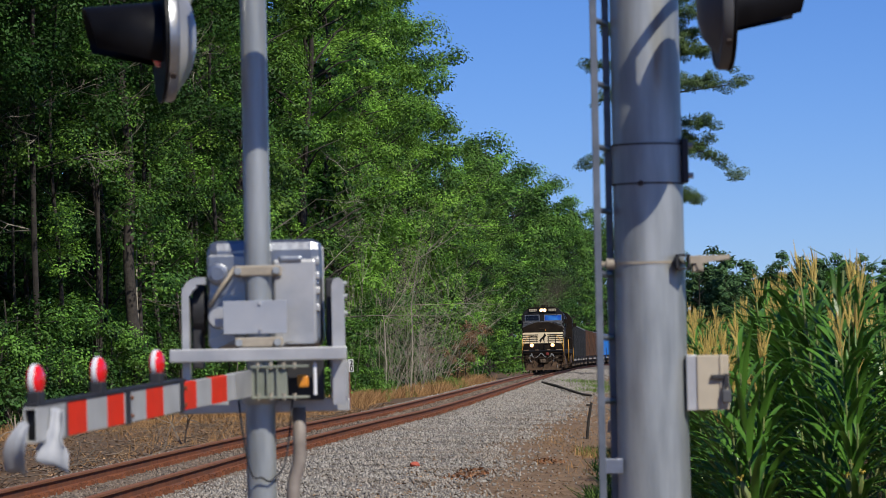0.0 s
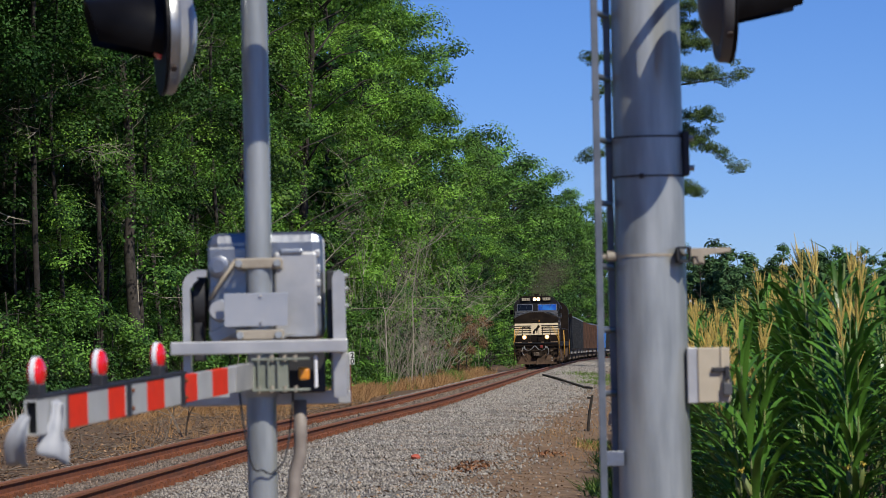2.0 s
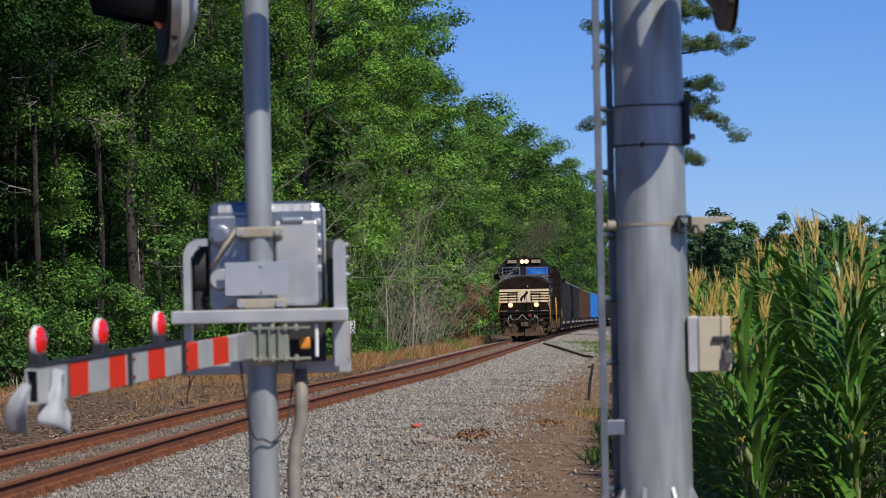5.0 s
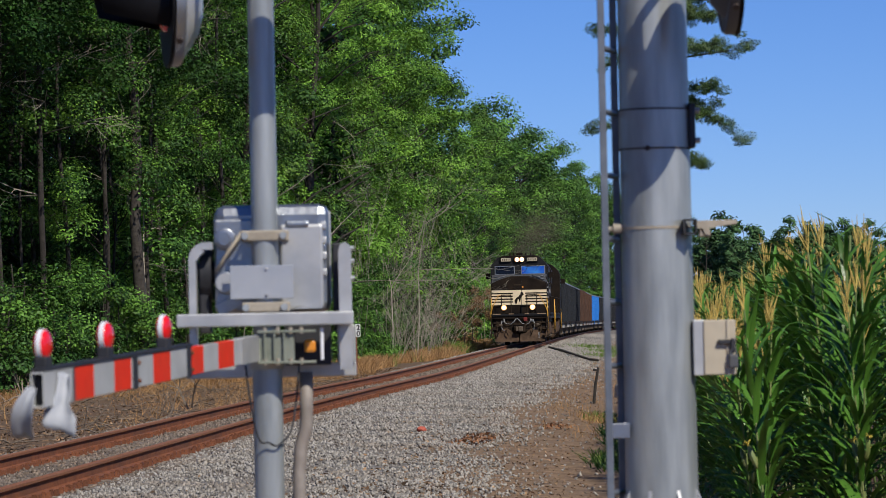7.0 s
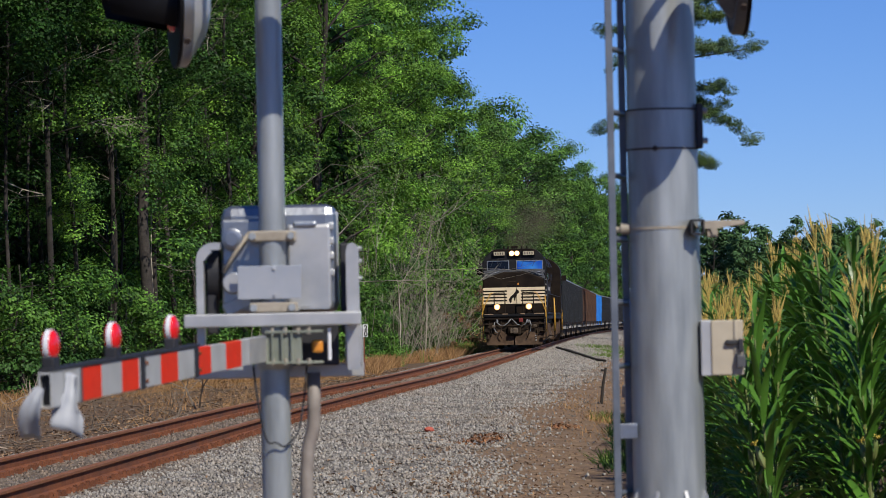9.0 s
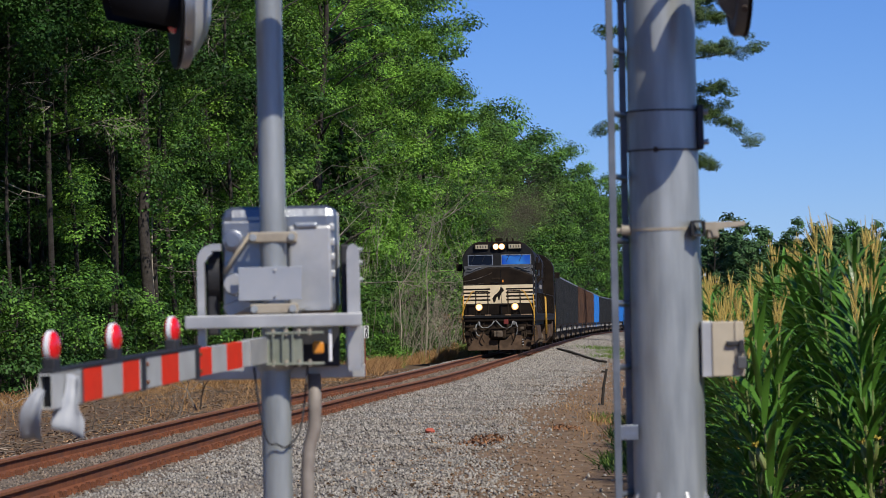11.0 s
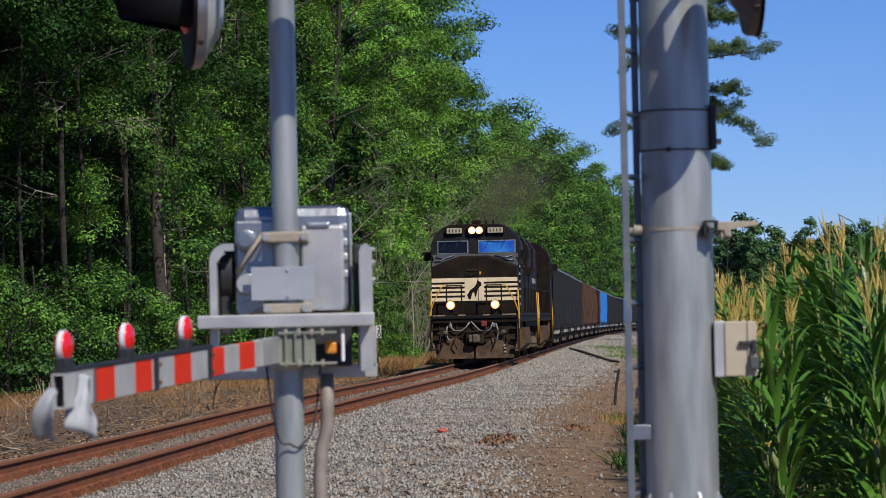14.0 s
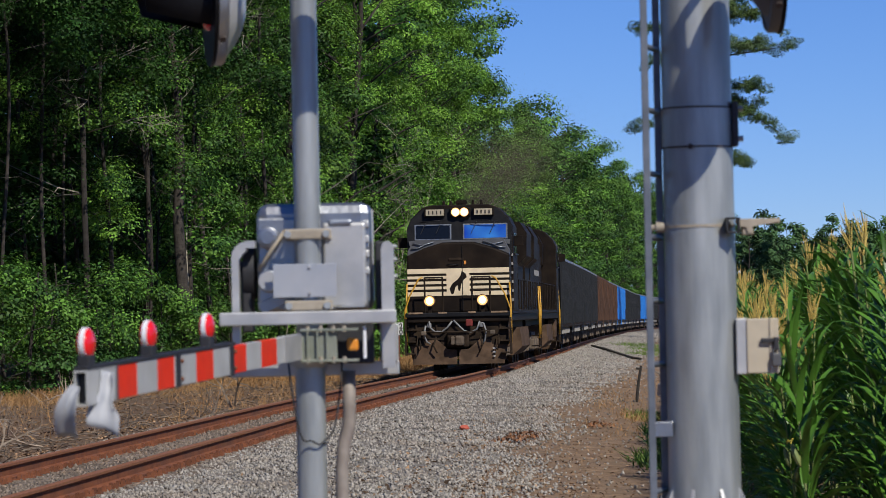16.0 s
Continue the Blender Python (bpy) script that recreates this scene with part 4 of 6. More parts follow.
    for y0, y1, is_red in ((0.50, 0.68, 0), (0.68, 1.04, 1), (1.04, 1.37, 0), (1.37, 1.64, 1), (1.64, 2.06, 0), (2.06, 2.39, 1), (2.39, 2.79, 0), (2.79, 3.08, 1), (3.08, 3.415, 0), (3.415, 3.75, 1)):
        band("red_stripe" if is_red else "white_stripe", y0, y1, M_REDSTRIPE if is_red else M_WHITESTRIPE, 0.0 if y0 < 1.62 else 0.004)
    for y in (1.70, 2.73):
        band("joint_strap", y - 0.04, y + 0.035, M_DARK, 0.014, "dark joint strap")
        for z in (-0.035, 0.035):
            bm = B()
            disc(bm, (-w / 2 - 0.004, y - 0.07, z), (1, 0, 0), 0.008, 0.012, 6)
            part("bolt", bm, M_RUST, arm)
    band("end_strap", 3.725, 3.765, M_GREYBACK, 0.012, "dark strap before the open end")
    # open hollow end
    bm = B()
    y0, y1 = 3.75, length
    for x, z, sx, sz in ((0, h / 2, 0.046, 0.006), (0, -h / 2, 0.046, 0.006), (-0.021, 0, 0.004, h), (0.021, 0, 0.004, h)):
        box(bm, (x, (y0 + y1) / 2, z), (sx, y1 - y0, sz))
    part("hollow_end", bm, M_WHITESTRIPE, arm, "open hollow end of the arm")
    # black sheet stands in for the shade inside the hollow end
    bm = B()
    box(bm, (0, y1 - 0.05, 0), (0.038, 0.01, h - 0.008))
    part("end_plug", bm, M_DARK, arm)
    bm = B()
    box(bm, (0, 2.9, h / 2 + 0.010), (0.046, 2.56, 0.014), 0.002)
    part("cable_strip", bm, M_DARK, arm)
    for y in (length - 0.09, 3.14, 2.09):
        zc = h / 2 + 0.094
        bm = B()
        disc(bm, (0, 0, 0), (1, 0, 0), 0.056, 0.018, 28)
        lamp = part("lamp", bm, M_WHITEBAND, arm, "round gate lamp with a white shell")
        for s in (-1, 1):
            bm = B()
            bmesh.ops.create_uvsphere(bm, u_segments=20, v_segments=12, radius=0.053, matrix=Matrix.Translation((s * 0.008, 0, 0)) @ Matrix.Diagonal((0.42, 1, 1, 1)))
            part("lens", bm, M_REDLENS, lamp, "red lens", True)
        lamp.matrix_basis = pose(0, y, zc, 0, 0, -4)
        bm = B()
        box(bm, (0, y, h / 2 + 0.034), (0.045, 0.09, 0.045), 0.006)
        part("lamp_foot", bm, M_DARK, arm)
    # torn sheet hanging from both sides of the end
    for x0, w0, x1, w1, z0, z1, yy in ((0.012, 0.016, 0.052, 0.036, 0.01, -0.165, length - 0.02), (-0.050, 0.022, -0.052, 0.056, 0.048, -0.150, length - 0.17)):
        v, f = [], []
        for k in range(11):
            u = k / 10
            half = w0 + (w1 - w0) * (math.sin(min(1.0, u * 1.5) * 1.57) if x0 > 0 else min(1.0, max(0.0, u - 0.46) / 0.25))
            for q in range(5):
                e = q / 4 - 0.5
                v.append(Vector((x0 + (x1 - x0) * math.sin(u * 1.57) + e * 2 * half, yy + 0.05 * math.sin(u * 3.0 + x0 * 30) + 0.035 * e * e * 4, z0 + (z1 - z0) * u + e * (0.012 if x0 > 0 else 0.014 + 0.03 * u) + 0.004 * math.sin(e * 9 + u * 8))))
        for k in range(10):
            for q in range(4):
                f.append((5 * k + q, 5 * k + q + 1, 5 * k + 6 + q, 5 * k + 5 + q))
        ob = raw("torn_flap", v, f, M_FOIL, arm, True)
        ob["label"] = "torn curling strip of white sheet"
        so = ob.modifiers.new("thick", "SOLIDIFY")
        so.thickness = 0.002

    # left signal on an arm of the mast
    bm = B()
    rod(bm, P(0, 0, 3.40), P(-0.46, 0.0, 3.40), 0.021, None, 14)
    box(bm, P(0, 0, 3.40), (0.16, 0.16, 0.09), 0.01)
    part("signal_arm", bm, M_GALV, gate, smooth=False)
    bm = B()
    tube(bm, [P(0, 0, 3.87), P(0.10, -0.50, 3.87), P(0.115, -0.81, 3.87)], 0.021, 12)
    part("signal_arm", bm, M_GALV, gate, smooth=True)
    flashing_signal(pose(-1.262, 15.8, 3.070, 0, 0, 11), "black hooded crossing light with a grey domed back")
    flashing_signal(pose(-0.823 + 0.25, 15.8 - 0.78, 3.55, 0, 0, 190), "black hooded crossing light above the gate mast")


build_gate()


def build_signal_mast():
    mx, my = 1.017, 15.8
    g = ground_z(mx, my)
    mast = thing("signal_mast", pose(mx, my, g), "thick galvanised steel signal mast with a ladder beside it", "signal mast")

    def P(x, y, z):
        return Vector((x, y, z - g))
    bm = B()
    rod(bm, P(0, 0, 0.5), P(0, 0, 2.42), 0.171, 0.164, 56)
    part("lower_pole", bm, M_GALV, mast, "wide galvanised pipe", True)
    bm = B()
    rod(bm, P(0, 0, 2.42), P(0, 0, 6.5), 0.163, 0.155, 56)
    part("upper_pole", bm, M_GALV, mast, "wide galvanised pipe", True)
    bm = B()
    rod(bm, P(0, 0, 2.33), P(0, 0, 2.52), 0.168, None, 56)
    sleeve = part("sleeve", bm, M_GALV, mast, "joint sleeve with dark seams", True)
    for z in (2.334, 2.518):
        bm = B()
        rod(bm, P(0, 0, z - 0.004), P(0, 0, z + 0.004), 0.1695, None, 56)
        part("seam", bm, M_SEAM, sleeve)
    bm = B()
    disc(bm, P(-0.045, -0.166, 2.334), (0, 1, 0), 0.013, 0.03, 8)
    part("bolt", bm, M_SEAM, sleeve)
    bm = B()
    box(bm, P(0.172, -0.03, 2.44), (0.032, 0.10, 0.21), 0.008)
    hinge = part("hinge", bm, M_DARK, sleeve)
    for z in (2.37, 2.51):
        bm = B()
        disc(bm, P(0.195, -0.06, z), (1, 0, 0), 0.014, 0.03, 8)
        part("bolt", bm, M_GALV, hinge)
    # thin tan band with a bracket
    bm = B()
    rod(bm, P(0, 0, 1.957), P(0, 0, 1.970), 0.1685, None, 56)
    band = part("band", bm, M_CREAM, mast, "thin tan strap")
    bm = B()
    for x, z, sx, sz in ((0.145, 1.965 + 0.03, 0.06, 0.008), (0.145, 1.965 - 0.034, 0.06, 0.008), (0.117, 1.963, 0.008, 0.07), (0.172, 1.963, 0.008, 0.07)):
        box(bm, P(x, -0.155, z), (sx, 0.09, sz))
    part("square_tube", bm, M_DARK, band, "dark open square tube")
    bm = B()
    prism(bm, [(0.17, 1.99 - g), (0.36, 1.985 - g), (0.36, 1.975 - g), (0.235, 1.955 - g), (0.235, 1.925 - g), (0.215, 1.925 - g), (0.205, 1.955 - g), (0.17, 1.955 - g)], 1, -0.17, -0.155)
    box(bm, P(0.265, -0.10, 1.981), (0.20, 0.11, 0.022), 0.003)
    box(bm, P(0.215, -0.11, 1.945), (0.05, 0.10, 0.055), 0.003)
    part("bracket", bm, M_CREAM, band, "tan angle bracket")
    bm = B()
    rod(bm, P(-0.205, -0.02, 1.966), P(-0.16, -0.02, 1.966), 0.026, None, 14)
    rod(bm, P(-0.25, -0.02, 1.962), P(-0.20, -0.02, 1.962), 0.014, None, 10)
    part("bolt", bm, M_CREAM, band, smooth=False)
    # tan lock box
    bm = B()
    box(bm, P(0.178, -0.05, 1.40), (0.05, 0.14, 0.26), 0.004)
    part("mounting_plate", bm, M_ALU_BRIGHT, mast)
    bm = B()
    box(bm, P(0.275, -0.05, 1.40), (0.15, 0.16, 0.256), 0.006)
    lock = part("lock_box", bm, M_TANBOX, mast, "tan steel box with a padlock")
    bm = B()
    box(bm, P(0.313, -0.132, 1.40), (0.013, 0.012, 0.26), 0.002)
    part("cover_seam", bm, M_TANBOX, lock)
    bm = B()
    box(bm, P(0.30, -0.142, 1.425), (0.07, 0.02, 0.022), 0.004)
    box(bm, P(0.335, -0.146, 1.41), (0.022, 0.03, 0.06), 0.004)
    part("hasp", bm, M_DARK, lock)
    bm = B()
    box(bm, P(0.335, -0.155, 1.335), (0.042, 0.026, 0.06), 0.006)
    tube(bm, [P(0.322, -0.155, 1.36), P(0.322, -0.155, 1.385), P(0.335, -0.155, 1.398), P(0.348, -0.155, 1.385), P(0.348, -0.155, 1.36)], 0.005, 8)
    part("padlock", bm, M_GREYBACK, lock, "dark steel padlock")
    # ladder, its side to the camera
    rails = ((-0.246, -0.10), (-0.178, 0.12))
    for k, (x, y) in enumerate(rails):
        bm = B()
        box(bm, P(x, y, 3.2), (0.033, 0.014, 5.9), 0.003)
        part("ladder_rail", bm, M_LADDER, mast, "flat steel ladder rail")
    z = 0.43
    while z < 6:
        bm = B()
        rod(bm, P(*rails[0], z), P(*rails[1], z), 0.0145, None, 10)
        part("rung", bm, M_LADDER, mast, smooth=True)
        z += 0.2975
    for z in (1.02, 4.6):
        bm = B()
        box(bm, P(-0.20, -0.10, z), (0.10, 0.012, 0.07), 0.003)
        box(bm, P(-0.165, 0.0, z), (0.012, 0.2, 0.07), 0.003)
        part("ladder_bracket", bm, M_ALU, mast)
    # foot with stiffening fins
    bm = B()
    box(bm, P(0, 0, 0.475), (0.62, 0.62, 0.05), 0.006)
    part("base_plate", bm, M_GALV, mast)
    for k in range(8):
        bm = B()
        prism(bm, [(0.14, 0.5 - g), (0.29, 0.5 - g), (0.17, 0.74 - g), (0.14, 0.74 - g)], 1, -0.008, 0.008)
        bmesh.ops.rotate(bm, verts=bm.verts, cent=(0, 0, 0), matrix=Matrix.Rotation(radians(22.5 + 45 * k), 3, "Z"))
        part("fin", bm, M_ALU_BRIGHT, mast)
    bm = B()
    box(bm, P(0, 0, (g + 0.45) / 2 - 0.02), (0.8, 0.8, 0.45 - g + 0.1), 0.02)
    part("footing", bm, M_CONCRETE, mast)
    bm = B()
    tube(bm, [P(0.15, 0, 3.46), P(0.30, -0.30, 3.46), P(0.22, -0.60, 3.46)], 0.022, 12)
    rod(bm, P(0, 0, 3.42), P(0, 0, 3.50), 0.172, None, 40)
    part("signal_arm", bm, M_GALV, mast)
    # the shade on this signal's back is put into its dark grey material
    flashing_signal(pose(mx + 0.345, my - 0.60, 3.118, 0, 0, 180 + 2), "black hooded crossing light beside the thick mast", M_GREYBACK)


build_signal_mast()

# ---- the train ----
M_BLACK = mat("weathered_black_paint", (0.008, 0.0060, 0.0050), 0.55, spec=0.08, second=(0.018, 0.0130, 0.0095), scale=3, third=(0.036, 0.024, 0.015), third_scale=1.1, third_amount=0.25, bump=0.05)
M_CABGREY = mat("dusty_black_cab_top", (0.008, 0.0085, 0.010), 0.45, spec=0.12, second=(0.016, 0.016, 0.017), scale=4, bump=0.05)
# lighter grey carries the sunlit sheen of the sloping nose top
M_NOSETOP = mat("dusty_sunlit_nose_top", (0.075, 0.078, 0.086), 0.45, spec=0.3, second=(0.105, 0.106, 0.110), scale=4, bump=0.05)
M_NSCREAM = mat("cream_stripe_paint", (0.74, 0.62, 0.42), 0.5, second=(0.66, 0.54, 0.36), scale=5, third=(0.5, 0.40, 0.27), third_scale=2.0, third_amount=0.4)
M_YELLOW = mat("yellow_handrail_paint", (0.60, 0.33, 0.03), 0.5, second=(0.44, 0.23, 0.025), scale=12)
M_DUST = mat("dusty_steel", (0.070, 0.045, 0.029), 0.85, spec=0.1, second=(0.125, 0.080, 0.052), scale=4, third=(0.016, 0.012, 0.009), third_scale=1.8, bump=0.15)
M_TRUCK = mat("dusty_truck_steel", (0.10, 0.076, 0.056), 0.85, spec=0.1, second=(0.16, 0.13, 0.10), scale=5, third=(0.045, 0.036, 0.03), third_scale=2.2, bump=0.2)
M_GRIME = mat("greasy_underframe", (0.008, 0.0062, 0.005), 0.7, spec=0.1, second=(0.046, 0.031, 0.020), scale=4, bump=0.2)
M_GLASS = mat("dark_windscreen", (0.006, 0.007, 0.008), 0.08, spec=0.3, coat=0.1)
# the sky's blue reflection is put into the base colour of this pane
M_SKYGLASS = mat("sky_reflection_windscreen", (0.008, 0.045, 0.36), 0.05, second=(0.04, 0.20, 0.56), scale=1.6, detail=1.0, coat=1.0)
M_GASKET = mat("grey_window_frame", (0.22, 0.24, 0.27), 0.4, 0.5, second=(0.12, 0.13, 0.15), scale=9)
M_HEADLAMP = mat("lit_headlamp", (1.0, 0.9, 0.7), 0.3, emission=(1.0, 0.82, 0.55, 6.0))
M_DITCH = mat("lit_ditch_lamp", (1.0, 0.85, 0.6), 0.3, emission=(1.0, 0.68, 0.32, 5.0))
M_LAMPRIM = mat("lamp_rim", (0.10, 0.05, 0.02), 0.5, 0.2)
# orange glow put round the lamps as their glare
M_GLARE = mat("lamp_glare_glow", (0.6, 0.4, 0.2), 0.3, 0.3, emission=(1.0, 0.48, 0.13, 1.1))
M_POUCH = mat("dull_red_cloth", (0.20, 0.022, 0.018), 0.8, second=(0.12, 0.016, 0.013), scale=12)
M_WORN = mat("worn_tan_edge", (0.30, 0.20, 0.12), 0.8, second=(0.10, 0.07, 0.05), scale=9)
M_HOSE = mat("grey_air_hose", (0.13, 0.135, 0.14), 0.5, second=(0.20, 0.20, 0.20), scale=12)
M_BOARD = mat("number_board", (0.44, 0.38, 0.28), 0.4, second=(0.36, 0.31, 0.22), scale=8)
M_FIGURE = mat("number_bar_dark", (0.03, 0.027, 0.022), 0.5)
M_CARWHITE = mat("stencil_white", (0.32, 0.31, 0.29), 0.7, second=(0.2, 0.19, 0.18), scale=9)
VEHICLES = []
LOCO_LENGTH = 18.1


def truck_parts(parent, y, axles, wheel_r, name="truck"):
    """A bogie: frame, wheels and axle boxes, resting on the rails."""
    half = 0.5 * (axles - 1) * (1.85 if axles == 3 else 1.78)
    bm = B()
    for s in (-1, 1):
        out = [(-half - 0.55 + y, 0.42), (-half - 0.55 + y, 0.72), (-half + 0.2 + y, 0.95), (half - 0.2 + y, 0.95), (half + 0.55 + y, 0.72), (half + 0.55 + y, 0.42), (half - 0.35 + y, 0.52), (-half + 0.35 + y, 0.52)]
        prism(bm, out, 0, s * 1.02 - 0.07, s * 1.02 + 0.07)
    for k in range(axles):
        ya = y - half + k * (2 * half / (axles - 1))
        for s in (-1, 1):
            box(bm, (s * 1.10, ya, wheel_r), (0.2, 0.34, 0.36), 0.04)
    for k in range(axles - 1):
        yb = y - half + (k + 0.5) * (2 * half / (axles - 1))
        for s in (-1, 1):
            for q in (-0.18, 0.0, 0.18):
                rod(bm, (s * 1.10, yb + q, 0.40), (s * 1.10, yb + q, 0.78), 0.075, None, 8)
    box(bm, (0, y, 0.74), (2.1, 0.4, 0.24), 0.03)
    fr = part(name + "_frame", bm, M_TRUCK, parent, "dusty cast steel bogie frame")
    for k in range(axles):
        ya = y - half + k * (2 * half / (axles - 1))
        bm = B()
        rod(bm, (-0.8, ya, wheel_r), (0.8, ya, wheel_r), 0.09, None, 10)
        for s in (-1, 1):
            rod(bm, (s * 0.70, ya, wheel_r), (s * 0.83, ya, wheel_r), wheel_r, wheel_r * 0.985, 28)
            rod(bm, (s * 0.68, ya, wheel_r), (s * 0.70, ya, wheel_r), wheel_r + 0.025, None, 28)
        part("wheelset", bm, M_GRIME, fr)
    return fr


def build_locomotive():
    """A six-axle freight locomotive, nose towards -y."""
    loco = thing("locomotive", None, "black six-axle diesel freight locomotive with cream nose stripes and lit headlights", "locomotive", "locomotives")
    F0 = -10.75          # front face of the platform
    NOSE = -10.05        # front of the nose
    # frame, platform and pilot
    bm = B()
    box(bm, (0, 0, 1.50), (2.9, 21.4, 0.22), 0.02)
    box(bm, (0, 0, 1.28), (1.9, 19.5, 0.26), 0.02)
    part("underframe", bm, M_BLACK, loco)
    bm = B()
    box(bm, (0, F0 + 0.15, 1.60), (2.98, 0.34, 0.13), 0.02)
    part("anticlimber", bm, M_CABGREY, loco, "worn black front platform lip")
    bm = B()
    box(bm, (0, F0 + 0.30, 1.14), (2.86, 0.20, 0.82), 0.02)
    part("pilot_plate", bm, M_GRIME, loco, "greasy black pilot plate")
    # plough, two angled wings
    for s in (-1, 1):
        bm = B()
        v = [bm.verts.new(p) for p in ((0.03 * s, F0 - 0.16, 0.19), (1.30 * s, F0 + 0.20, 0.19), (1.42 * s, F0 + 0.32, 0.84), (0.62 * s, F0 + 0.14, 0.90), (0.30 * s, F0 + 0.02, 0.62), (0.03 * s, F0 - 0.04, 0.60))]
        w = [bm.verts.new(q.co + Vector((0, 0.05, 0))) for q in v]
        bm.faces.new(v)
        bm.faces.new(w[::-1])
        for k in range(6):
            bm.faces.new((v[k], v[(k + 1) % 6], w[(k + 1) % 6], w[k]))
        bmesh.ops.recalc_face_normals(bm, faces=bm.faces)
        part("plough", bm, M_DUST, loco, "dusty brown snow plough wing")
    # coupler
    bm = B()
    box(bm, (0, F0 - 0.02, 0.86), (0.34, 0.5, 0.30), 0.05)
    box(bm, (0, F0 + 0.12, 0.90), (0.62, 0.25, 0.46), 0.04)
    part("coupler_box", bm, M_GRIME, loco)
    bm = B()
    box(bm, (0.06, F0 - 0.30, 0.86), (0.26, 0.30, 0.28), 0.07)
    box(bm, (-0.13, F0 - 0.28, 0.86), (0.12, 0.22, 0.24), 0.04)
    part("coupler", bm, M_TRUCK, loco, "knuckle coupler")
    # hoses across the pilot
    for pts in (((-0.82, 1.42), (-0.80, 1.24), (-0.66, 1.12), (-0.46, 1.12), (-0.30, 1.24), (-0.16, 1.42)), ((-0.12, 1.44), (0.02, 1.28), (0.16, 1.14), (0.36, 1.08), (0.54, 1.18), (0.62, 1.40)),
                ((0.72, 1.36), (0.80, 1.12), (0.76, 0.86), (0.68, 0.74)), ((-0.92, 1.30), (-0.98, 1.05), (-0.90, 0.84), (-0.80, 0.78))):
        bm = B()
        tube(bm, [(x, F0 + 0.06, z) for x, z in pts], 0.027, 8)
        part("air_hose", bm, M_HOSE, loco, smooth=True)
    for x0, x1 in ((-1.40, -0.98), (-0.55, -0.30), (0.30, 0.52), (0.95, 1.42)):
        bm = B()
        box(bm, ((x0 + x1) / 2, F0 - 0.025, 1.655), (x1 - x0, 0.02, 0.05), 0.006)
        part("worn_edge", bm, M_WORN, loco, "tan worn edge of the platform")
    for x in (-1.2, -0.62, 0.62, 1.2):
        bm = B()
        box(bm, (x, F0 + 0.17, 1.32), (0.05, 0.06, 0.34), 0.01)
        part("pilot_bracket", bm, M_GRIME, loco)
    for x in (-0.82, 0.66):
        bm = B()
        box(bm, (x, F0 + 0.14, 1.30), (0.12, 0.14, 0.14), 0.03)
        part("hose_valve", bm, M_HOSE if x > -0.9 else M_DUST, loco)
    bm = B()
    box(bm, (0.32, F0 + 0.06, 1.36), (0.20, 0.07, 0.20), 0.03)
    part("red_pouch", bm, M_POUCH, loco, "small dull red pouch")
    for x in (-1.15, 1.15):
        bm = B()
        tube(bm, [(x, F0 + 0.12, 1.02), (x * 1.02, F0 + 0.02, 0.80), (x * 0.97, F0 + 0.0, 0.58), (x * 0.93, F0 + 0.04, 0.66), (x * 0.96, F0 + 0.12, 0.95)], 0.02, 6)
        part("cut_lever", bm, M_GRIME, loco, smooth=True)
    bm = B()
    tube(bm, [(-1.40, F0 + 0.08, 1.20), (-0.9, F0 - 0.02, 1.12), (-0.2, F0 - 0.06, 1.10), (0.25, F0 - 0.06, 1.10), (0.9, F0 - 0.02, 1.12), (1.40, F0 + 0.08, 1.20)], 0.017, 6)
    part("uncoupling_rod", bm, M_GRIME, loco, smooth=True)
    # steps at both ends
    for end, yf in ((-1, F0 + 0.25), (1, 10.5)):
        for s in (-1, 1):
            bm = B()
            for k, z in enumerate((0.50, 0.84, 1.18)):
                box(bm, (s * 1.36, yf + 0.02, z), (0.30, 0.5, 0.035), 0.005)
            box(bm, (s * 1.49, yf + 0.27, 0.98), (0.05, 0.03, 1.05), 0.004)
            box(bm, (s * 1.49, yf - 0.23, 0.98), (0.05, 0.03, 1.05), 0.004)
            part("steps", bm, M_GRIME if end < 0 else M_BLACK, loco, "side boarding steps")
    # nose: stripes are separate bands on its face
    bm = B()
    arch = [(-1.47, 1.66), (-1.47, 3.30), (-1.0, 3.50), (-0.45, 3.66), (0.45, 3.66), (1.0, 3.50), (1.47, 3.30), (1.47, 1.66)]
    prism(bm, arch, 1, NOSE, NOSE + 1.3)
    smooth_edges(bm, 0.05)
    part("nose", bm, M_BLACK, loco, "wide black nose")
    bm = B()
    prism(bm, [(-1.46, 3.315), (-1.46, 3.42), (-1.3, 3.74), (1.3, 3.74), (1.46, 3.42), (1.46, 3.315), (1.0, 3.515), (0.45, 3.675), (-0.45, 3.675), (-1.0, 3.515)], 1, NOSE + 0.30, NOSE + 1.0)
    part("nose_top", bm, M_NOSETOP, loco, "dusty sloping nose top, its sunlit sheen put in the grey")
    for z0, z1 in ((2.78, 2.92), (2.63, 2.71), (2.48, 2.56), (2.33, 2.41), (2.14, 2.26)):
        bm = B()
        box(bm, (0, NOSE - 0.004, (z0 + z1) / 2), (2.92, 0.012, z1 - z0), 0.003)
        part("cream_band", bm, M_NSCREAM, loco)
    bm = B()
    box(bm, (-0.01, NOSE - 0.012, 2.53), (0.66, 0.014, 0.78), 0.004)
    panel = part("emblem_panel", bm, M_NSCREAM, loco, "cream panel with a black emblem shape")
    bm = B()
